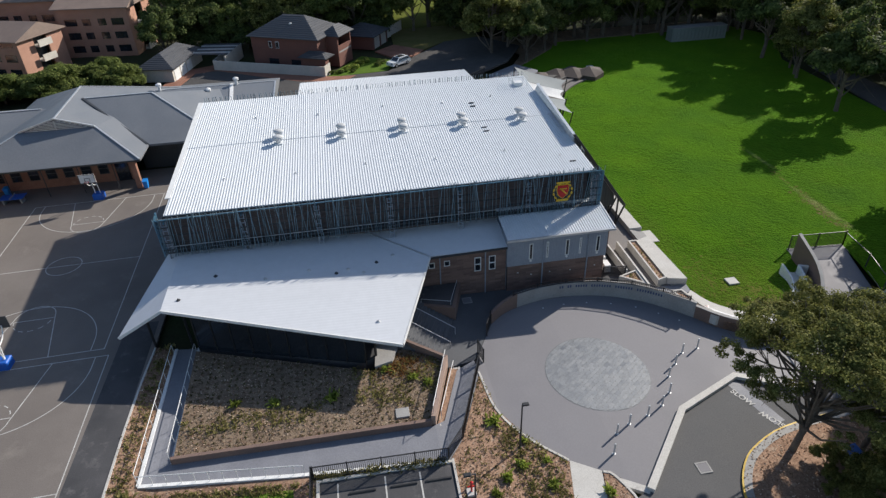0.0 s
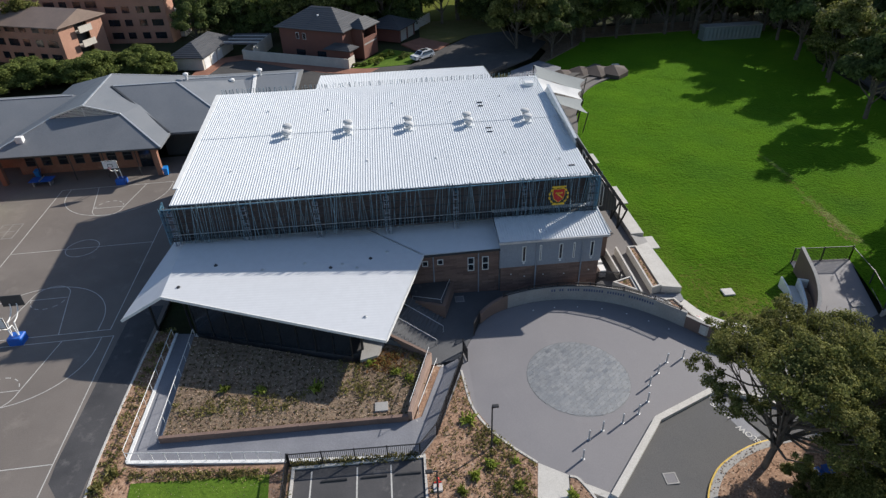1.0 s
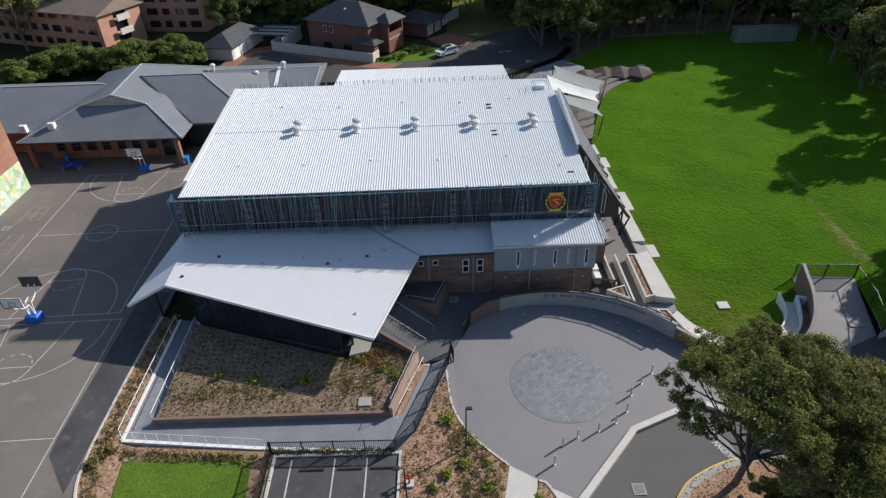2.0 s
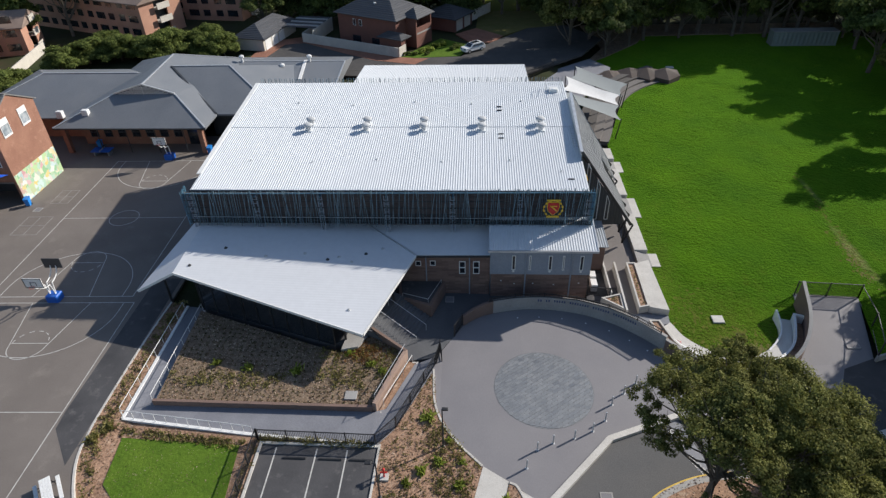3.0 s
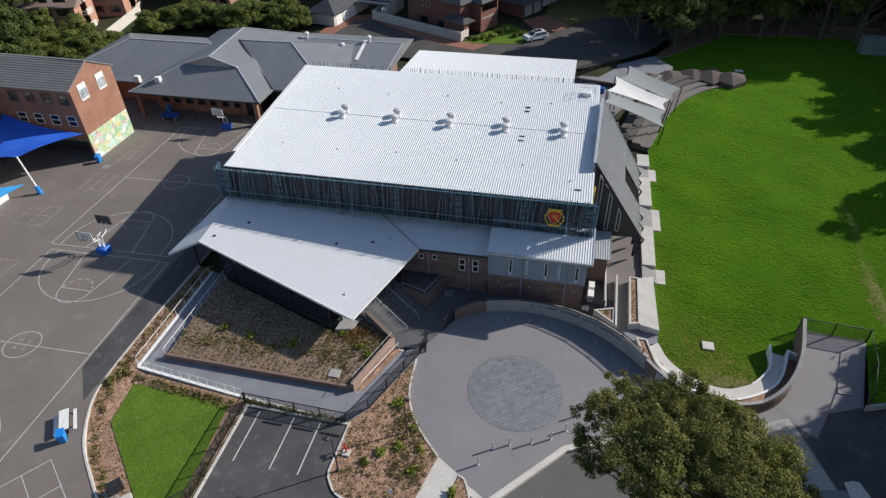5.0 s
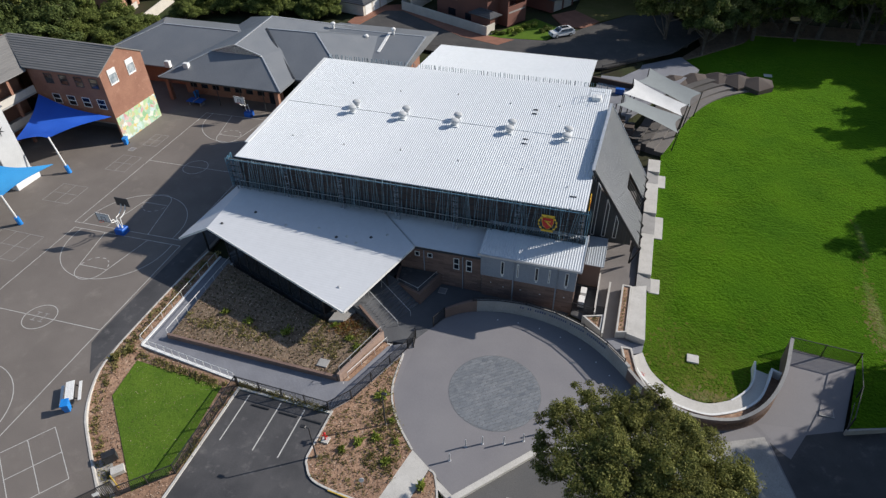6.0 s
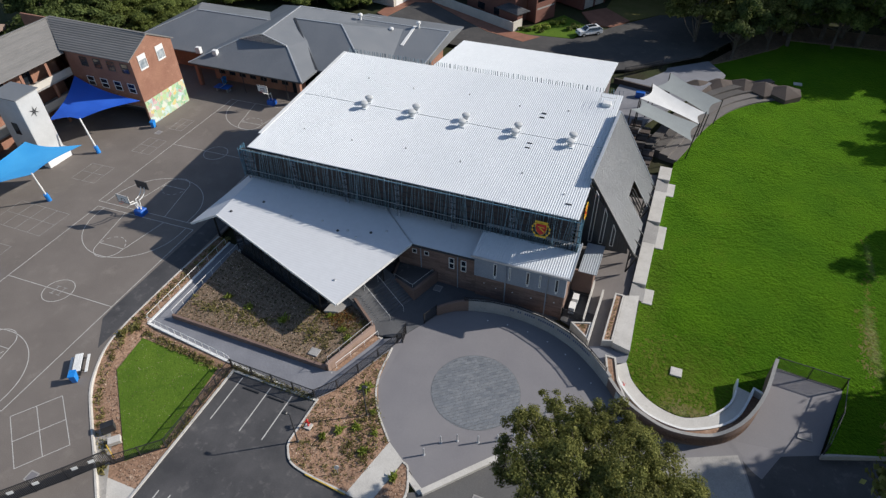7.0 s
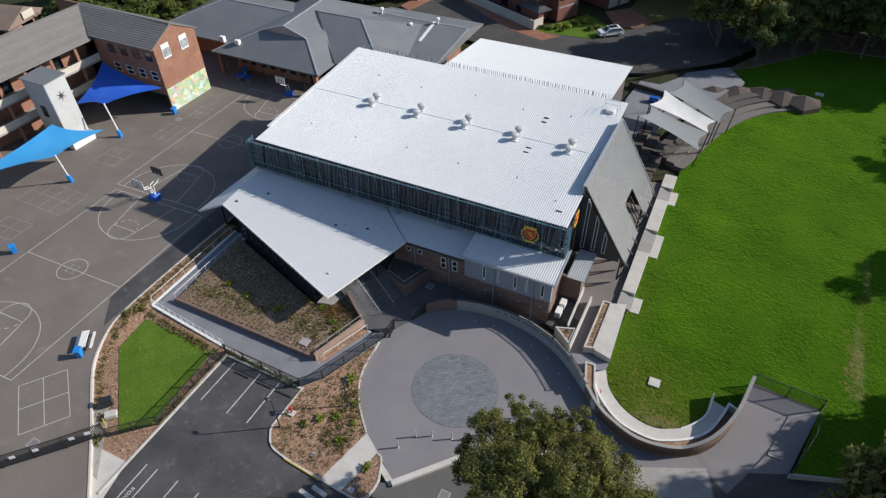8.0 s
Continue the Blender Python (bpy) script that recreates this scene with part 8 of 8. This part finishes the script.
def roof_hatch():
    root = thing("roof_hatch", None, "roof access hatch with steel guard rails", "hatch")
    x, y = 37.0, 21.2
    z = roof_z(y) + 0.07
    bm = BM()
    bevbox(bm, x - 0.5, x + 0.5, y - 0.5, y + 0.5, z - 0.05, z + 0.35, 0.04)
    part("lid", bm, "white", root)
    bm = BM()
    for zz in (0.55, 1.05):
        pipe(bm, [(x - 0.9, y - 0.8, z + zz), (x - 0.9, y + 0.8, z + zz), (x + 0.9, y + 0.8, z + zz), (x + 0.9, y - 0.8, z + zz)], 0.025, 5)
    for dx, dy in ((-0.9, -0.8), (-0.9, 0.8), (0.9, 0.8), (0.9, -0.8)):
        tube(bm, (x + dx, y + dy, z - 0.02), (x + dx, y + dy, z + 1.05), 0.025, 5)
    part("guard_rail", bm, "galv", root)
    bm = BM()
    for k in range(9):
        beam(bm, (37.95, 7.9 + 0.55 * k, roof_z(7.9 + 0.55 * k) + 0.12), (38.35, 7.9 + 0.55 * k, roof_z(7.9 + 0.55 * k) + 0.12), 0.03, 0.03)
    beam(bm, (37.95, 7.7, roof_z(7.7) + 0.12), (37.95, 12.6, roof_z(12.6) + 0.12), 0.04, 0.05)
    beam(bm, (38.35, 7.7, roof_z(7.7) + 0.12), (38.35, 12.6, roof_z(12.6) + 0.12), 0.04, 0.05)
    tagged(part("roof_ladder", bm, "galv"), "steel ladder lying along the roof edge", "ladder")


roof_hatch()
for k, (x, y) in enumerate(((3.9, -4.0), (8.0, -4.9), (11.6, -4.3), (13.9, -5.0), (14.9, -4.6), (16.2, -5.2), (17.4, -4.0), (18.9, -3.2), (16.9, -11.2), (1.3, -6.6))):
    tagged(simple("canopy_pipe", "dark_metal" if k % 3 == 0 else "galv", lambda bm: lathe(bm, (x, y, cz(x, y)), [(0.2, -0.03), (0.15, 0.04), (0.07, 0.06), (0.07, 0.13)], 8)), "small dark roof pipe on the canopy" if k % 3 == 0 else "small grey roof pipe on the canopy", "roof pipe", "pipes on the canopy")


# handrails by the path
def handrail(pts, h, label, zf, mat="galv", gap=1.6):
    root = thing("handrail", None, label, "handrail", "handrails by the path")
    P = [Vector((x, y, zf(x, y) + h)) for x, y in pts]
    bm = BM()
    pipe(bm, P, 0.028, 6)
    part("rail", bm, mat, root)
    for p, q in zip(P, P[1:]):
        n = max(1, round((q - p).length / gap))
        for k in range(n + (q == P[-1])):
            c = p.lerp(q, k / n)
            bm = BM()
            tube(bm, (c.x, c.y, c.z - h - 0.05), (c.x, c.y, c.z), 0.022, 5)
            part("post", bm, mat, root)


handrail([(-0.05, -7.5), (-0.05, -20.2)], 0.95, "pale steel handrail beside the footpath", lambda x, y: Z(x) + 0.05, "white")
handrail([(1.72, -7.5), (1.72, -18.7)], 0.95, "pale steel handrail beside the raised garden", lambda x, y: Z(x) + 0.05, "white")
handrail([(0.1, -20.45), (10.1, -21.38), (10.8, -21.5)], 0.95, "thin pale handrail along the footpath edge", lambda x, y: Z(x) + 0.05, "white", 0.95)
handrail([(19.95, -18.6), (21.8, -13.0)], 0.75, "steel handrail on the brick ramp wall", lambda x, y: 0.3)
handrail([(20.55, -18.3), (22.4, -13.2)], 0.75, "pale steel handrail beside the ramp", lambda x, y: -0.62 - 0.03 * (y + 18.5), "white")


# planting
def tufts(name, spots, h, spread, leaf, label, seed, blades=7, kind="stuff", cat="grass tufts"):
    rng = np.random.default_rng(seed)
    S = np.array(spots, float)
    k = len(S)
    n = k * blades
    P = np.repeat(S, blades, 0)
    P[:, :2] += rng.normal(size=(n, 2)) * spread * 0.25
    d = rng.normal(size=(n, 3))
    d[:, 2] = np.abs(d[:, 2]) + 0.9
    d /= np.linalg.norm(d, axis=1)[:, None]
    H = (h * (0.6 + 0.7 * rng.random(n)))[:, None]
    side = np.cross(d, rng.normal(size=(n, 3)))
    side /= np.linalg.norm(side, axis=1)[:, None]
    w = (h * 0.14 * (0.6 + 0.8 * rng.random(n)))[:, None]
    bend = d.copy()
    bend[:, 2] -= 0.7
    V = np.stack([P - side * w * 0.6, P + side * w * 0.6, P + d * H * 0.6 + side * w, P + d * H * 0.6 + bend * H * 0.5, P + d * H * 0.6 - side * w], 1).reshape(-1, 3)
    me = bpy.data.meshes.new(name)
    me.from_pydata(V.tolist(), [], np.arange(5 * n).reshape(n, 5).tolist())
    me.materials.append(M[leaf])
    return tagged(new(name, me), label, cat, kind=kind)


def inside(p, poly):
    c = False
    for (x0, y0), (x1, y1) in zip(poly, poly[1:] + poly[:1]):
        if (y0 > p[1]) != (y1 > p[1]) and p[0] < (x1 - x0) * (p[1] - y0) / (y1 - y0) + x0:
            c = not c
    return c


rp = random.Random(9)
spots, spots2 = [], []
y = -18.4
while y < -9.5:
    x = 2.3
    while x < 21.5:
        p = (x + rp.uniform(-0.12, 0.12), y + rp.uniform(-0.12, 0.12))
        if inside(p, GARDEN) and rp.random() < 0.93 and not (17.2 < p[0] < 18.4 and -18.2 < p[1] < -17.1):
            (spots2 if (-16.9 < p[1] < -15.7 and p[0] < 12.5 and rp.random() < 0.85) or (p[0] > 14.5 and p[1] > -16.8 and rp.random() < 0.6) else spots).append((*p, bed_z(*p)))
        x += 0.56
    y += 0.52
rust = [(18.2 + rp.gauss(0, 0.9), -13.0 + rp.gauss(0, 0.55)) for k in range(90)]
tufts("rusty_tufts", [(*p, bed_z(*p)) for p in rust if inside(p, GARDEN)], 0.26, 0.4, "leaf_rust", "rusty orange-brown tufts by the stair foot", 7)
tufts("garden_tufts", spots, 0.2, 0.3, "leaf_olive", "rows of small dry grass tufts in the raised garden", 1)
tufts("garden_grasses", [(x + dx, y + dy, z) for x, y, z in spots2 for dx, dy in ((0, 0), (0.27, 0.1), (0.1, -0.26))], 0.3, 0.5, "leaf_dry", "greener grass tufts in the raised garden", 2)
sp = []
for k in range(230):
    t = rp.random()
    i = int(t * (len(KERB) - 10))
    p = Vector(KERB[i]).lerp(Vector(KERB[i + 1]), rp.random())
    sp.append((p.x + rp.choice((0.5, 0.95, 1.35)) + rp.uniform(-0.1, 0.1), p.y + rp.uniform(-0.1, 0.25), Z(p.x + 0.8) + 0.02))
sp = [s for s in sp if s[0] < 0 or s[1] < -23]
for k in range(120):
    x = rp.uniform(0.5, 10.5)
    sp.append((x, -21.05 - 0.085 * x + rp.choice((-0.35, -0.75)) + rp.uniform(-0.08, 0.08), Z(x) + 0.02))
for k in range(45):
    sp.append((11.1 + rp.uniform(-0.25, 0.3), rp.uniform(-31, -22.8), Z(11) + 0.02))
for k in range(150):
    x = rp.uniform(11.2, 20.2)
    sp.append((x, -22.0 + rp.uniform(0.05, 0.3) - 0.03 * (x - 11), Z(x) + 0.02))
tufts("border_tufts", sp, 0.3, 0.5, "leaf_dry", "dry grass tufts along the mulched borders", 3)
isl_a, isl_b = [], []
for k in range(1500):
    p = (rp.uniform(20.9, 28.3), rp.uniform(-28.4, -14.5))
    if inside(p, ISLAND):
        band = 23.8 + 0.25 * (-20 - p[1]) < p[0] < 26.8 + 0.2 * (-20 - p[1]) and -26.5 < p[1] < -20
        if band and k % 2:
            isl_b.append((*p, Z(p[0]) + 0.07))
        elif k % 3 == 0:
            isl_a.append((*p, Z(p[0]) + 0.07))
tufts("island_grasses", isl_b, 0.3, 0.6, "leaf_dry", "green and olive grass tufts on the garden island", 4, 6)
tufts("island_tufts", isl_a, 0.22, 0.4, "leaf_dry", "small dry tufts on the garden island", 5)
tufts("planter_tufts", [(43.75 + rp.uniform(-0.15, 0.15), -5.6 + 0.5 * k, -0.3) for k in range(12)] + [(41.3 + rp.uniform(-0.4, 0.3), -5.1 + rp.uniform(-0.6, 0.4), -0.25) for k in range(6)], 0.22, 0.3, "leaf_dry", "young dry plants in the concrete planters", 6)


def shrub(x, y, z, h, leaf, label, seed, n=60):
    """A spiky or bushy young plant of many blades."""
    return tufts("shrub", [(x, y, z)] * 1, h, h * 1.1, leaf, label, seed, n, kind="", cat="shrub")


for i, (x, y, h, lf) in enumerate(((8.6, -15.0, 0.75, "leaf_mid"), (12.9, -15.3, 0.95, "leaf_fresh"), (5.7, -14.6, 0.7, "leaf_mid"), (19.0, -14.3, 0.6, "leaf_fresh"), (20.1, -15.0, 0.6, "leaf_fresh"), (16.9, -13.2, 0.6, "leaf_mid"))):
    shrub(x, y, bed_z(x, y), h * 0.7, "leaf_fresh", "young green shrub in the raised garden", 20 + i)
for i, (x, y, h) in enumerate(((24.0, -24.1, 0.75), (25.2, -23.2, 0.7), (26.8, -25.1, 0.7), (23.0, -25.2, 0.6), (25.9, -21.3, 0.5), (27.0, -23.2, 0.5), (30.2, -26.3, 0.7), (24.2, -19.2, 0.9))):
    shrub(x, y, Z(x) + 0.07, h * 0.72, "leaf_fresh", "bright green strappy shrub on the garden island", 40 + i)
for i, (x, y) in enumerate(((-1.2, -22.6), (7.6, -34.6), (-0.6, -21.4))):
    shrub(x, y, Z(x), 0.6, "leaf_dry", "bushy olive shrub in the mulch strip", 60 + i, 90)
tagged(simple("garden_slab", "conc_grey", lambda bm: bevbox(bm, 17.3, 18.3, -18.1, -17.2, -0.5, -0.16, 0.02)), "square pale concrete pit slab in the raised garden", "slab")
CAB = pose(5.75, -31.55, 0, 0, 0, 48)


def service_cabinet():
    root = thing("service_cabinet", None, "low dark steel service cabinet beside the lawn", "cabinet")
    for nm, bx, mat in (("body", (-0.5, 0.5, -0.28, 0.28, -0.2, 0.6), "dark_metal"), ("lid", (-0.53, 0.53, -0.31, 0.31, 0.6, 0.66), "black")):
        bm = BM()
        bevbox(bm, *bx, 0.02)
        put(bm, CAB)
        part(nm, bm, mat, root)


service_cabinet()
sheet("gate_path", [(4.35, -32.2), (5.2, -31.2), (6.6, -32.3), (9.1, -35.5), (10.6, -37.2), (9.6, -37.0), (7.2, -34.9)], "conc_grey", 0.045, "grey concrete path by the school gate", "footpath", 0.2)
tagged(simple("pit_slab", "conc", lambda bm: obox(bm, (6.6, -32.6), (7.3, -31.9), 0.35, -0.3, 0.07)), "small pale concrete pit slab beside the lawn", "slab")


def yellow_barrier():
    root = thing("yellow_barrier", None, "short yellow steel barrier rail by the gate", "barrier")
    bm = BM()
    pipe(bm, [(7.2, -33.1, 0), (7.2, -33.1, 0.6), (8.2, -33.55, 0.6), (8.2, -33.55, 0)], 0.05, 8)
    part("rail", bm, "yellow", root)


yellow_barrier()
for x, y in ((7.55, -34.8), (6.75, -35.75), (4.9, -37.83), (3.7, -39.14)):
    def plate_sign(bm, x=x, y=y):
        c = Vector((x + 0.07, y - 0.06))
        d = Vector((0.68, 0.735)) * 0.22
        obox(bm, tuple(c - d), tuple(c + d), 0.015, 0.95, 1.3)
    tagged(simple("gate_sign", "white", plate_sign), "small white sign plate fixed to the gate", "sign", "signs on the gate")


def round_sign():
    root = thing("oval_sign", None, "white oval sign on a thin stake in the mulch", "sign")
    x, y = 25.85, -27.6
    z = Z(x) + 0.05
    bm = BM()
    tube(bm, (x, y, z), (x, y, z + 0.9), 0.02, 6)
    part("stake", bm, "galv", root)
    bm = BM()
    ring = [(x + 0.18 * math.cos(t), y + 0.1 * math.cos(t), z + 1.0 + 0.3 * math.sin(t)) for t in (2 * math.pi * k / 16 for k in range(16))]
    p = [bm.verts.new(c) for c in ring]
    q = [bm.verts.new((c[0] + 0.015, c[1] - 0.025, c[2])) for c in ring]
    loft(bm, [p, q])
    part("board", bm, "white", root)


round_sign()
tagged(simple("pit_slab", "conc", lambda bm: bevbox(bm, 29.8, 30.35, -28.8, -28.3, Z(30) - 0.2, Z(30) + 0.12, 0.01)), "small pale concrete pit slab in the mulch", "slab")


def valve():
    root = thing("gas_valve", None, "small orange-yellow valve box on a stem", "valve")
    x, y = 31.0, -28.4
    z = Z(x) + 0.05
    bm = BM()
    tube(bm, (x, y, z), (x, y, z + 0.55), 0.05, 8)
    part("stem", bm, "yellow", root)
    bm = BM()
    bevbox(bm, x - 0.15, x + 0.15, y - 0.1, y + 0.1, z + 0.4, z + 0.7, 0.03)
    part("head", bm, "yellow", root)


valve()
tagged(simple("red_strap", "red_paint", lambda bm: pipe(bm, [(45.95, -9.9, -0.92), (46.1, -10.05, -0.9), (46.25, -10.35, -0.92), (46.05, -10.3, -0.9), (46.3, -10.0, -0.92)], 0.025, 5)), "red strap lying on the curved pale seat", "strap")
sheet("gate_apron", [(11.55, -34.9), (7.4, -35.0), (11.4, -38.7), (12.6, -39.5)], "conc", 0.03, "pale concrete apron by the school gate", "slab", 0.2)
tagged(simple("yard_kerb", "conc_grey", lambda bm: ribbon(bm, [(62.7, -11.3), (69.8, -8.8), (78, -6)], -0.1, 0.1, -2.2, -1.1)), "pale concrete kerb beside the yard", "kerb", kind="structure")
# worn patches in the field: clusters of small bare spots
def worn_cluster(x, y, sx, sy, k, mat, seed):
    r = random.Random(seed)
    bm = BM()
    for q in range(k):
        cx, cy = r.gauss(x, sx), r.gauss(y, sy)
        ra = r.uniform(0.03, 0.13) * (1.5 if q % 6 == 0 else 1)
        z = -1.02 + 0.07 * noise.noise((cx * 0.13, cy * 0.21, 0)) - 0.052
        vs = []
        for j in range(9):
            a = 2 * math.pi * j / 9
            d = ra * r.uniform(0.5, 1.25)
            vs.append(bm.verts.new((cx + d * math.cos(a), cy + 1.4 * d * math.sin(a), z)))
        bm.faces.new(vs)
    tagged(part("worn_patch", bm, mat), "worn dry patches in the field grass", "bare soil", kind="stuff")


worn_cluster(67.3, 2.2, 0.22, 1.8, 80, "dirt", 1)
worn_cluster(67.4, 3.0, 0.5, 2.8, 110, "worn", 2)
worn_cluster(68.3, 9.5, 0.25, 2.4, 60, "worn", 3)
worn_cluster(51.0, -10.2, 1.8, 0.5, 120, "worn", 4)
worn_cluster(68.8, 16.5, 0.3, 3.0, 50, "worn", 5)
worn_cluster(52.0, -10.8, 1.2, 0.35, 150, "dirt", 6)
worn_cluster(51.2, -8.6, 1.8, 1.1, 160, "worn", 7)
worn_cluster(48.0, -4.6, 0.9, 1.6, 90, "worn", 8)


# loose bark chips on the beds
def bark_chips(name, poly, zf, per_m2, seed):
    rng = np.random.default_rng(seed)
    P = np.array(poly)
    lo, hi = P.min(0), P.max(0)
    k = int((hi - lo).prod() * per_m2)
    q = [p for p in (lo + rng.random((k, 2)) * (hi - lo)).tolist() if inside(p, poly)]
    C = np.array([(x, y, zf(x, y) + 0.015) for x, y in q])
    k = len(C)
    a = rng.random(k) * 2 * math.pi
    d = np.stack([np.cos(a), np.sin(a), rng.normal(size=k) * 0.35], 1)
    e = np.stack([-np.sin(a), np.cos(a), rng.normal(size=k) * 0.35], 1)
    s = (0.035 + 0.06 * rng.random(k))[:, None]
    w = s * (0.35 + 0.4 * rng.random(k))[:, None]
    V = np.stack([C - d * s, C + e * w, C + d * s, C - e * w], 1).reshape(-1, 3)
    V[:, 2] += 0.02
    me = bpy.data.meshes.new(name)
    me.from_pydata(V.tolist(), [], np.arange(4 * k).reshape(k, 4).tolist())
    me.materials.append(M["chips"])
    tagged(new(name, me), "loose brown and pale bark chips on the beds", "bark chips", kind="stuff")


bark_chips("bark_chips", GARDEN, bed_z, 34, 1)
bark_chips("bark_chips", ISLAND, lambda x, y: Z(x) + 0.07, 34, 2)
bark_chips("bark_chips", ISL2, lambda x, y: Z(x) + 0.07, 34, 3)
bark_chips("bark_chips", [(-1.8, -7), (-1.9, -22), (-1.3, -25), (0.6, -28.4), (6.6, -34), (11.4, -35), (11.4, -22.1), (0, -20.6), (0, -7)], lambda x, y: Z(x) + 0.02, 30, 4)
bark_chips("bark_chips", SE_BED + [(58, -24), (56, -36), (44, -38), (38.6, -34)], lambda x, y: Z(x) + 0.12, 24, 5)


# stone pavers of the disc
def pavers():
    cx, cy = DISC
    R = 4.1
    w, h, g = 0.62, 0.31, 0.006
    mesh = None
    ang = radians(38)
    ca, sa = math.cos(ang), math.sin(ang)
    rows = int(R / h) + 1
    for j in range(-rows, rows + 1):
        for i in range(-8, 9):
            x0 = (i + (0.5 if j % 2 else 0)) * w
            y0 = j * h
            q = [(x0 + g, y0 + g), (x0 + w - g, y0 + g), (x0 + w - g, y0 + h - g), (x0 + g, y0 + h - g)]
            d = [math.hypot(*p) for p in q]
            if min(d) > R - 0.1:
                continue
            mid = (x0 + w / 2, y0 + h / 2)
            whole = max(d) <= R
            q = [p if r <= R else (p[0] * R / r, p[1] * R / r) for p, r in zip(q, d)]
            if mesh is None or not whole:
                bm = BM()
                prism(bm, [(p[0] - mid[0], p[1] - mid[1]) for p in q], -0.03, 0.016)
                bmesh.ops.recalc_face_normals(bm, faces=bm.faces)
                me = bpy.data.meshes.new("paver")
                bm.to_mesh(me)
                bm.free()
                me.materials.append(M["paver"])
                if whole:
                    mesh = me
            else:
                me = mesh
            X, Y = cx + mid[0] * ca - mid[1] * sa, cy + mid[0] * sa + mid[1] * ca
            o = new("paver", me)
            o.parent = disc
            o.matrix_basis = Matrix.Translation((X, Y, Z(X))) @ Matrix.Rotation(ang, 4, "Z")


pavers()


tagged(simple("blue_storage_box", "blue_plastic", lambda bm: bevbox(bm, 38.6, 40.0, 44.7, 45.5, 0.2, 1.1, 0.05)), "blue plastic storage box behind the hall", "box")
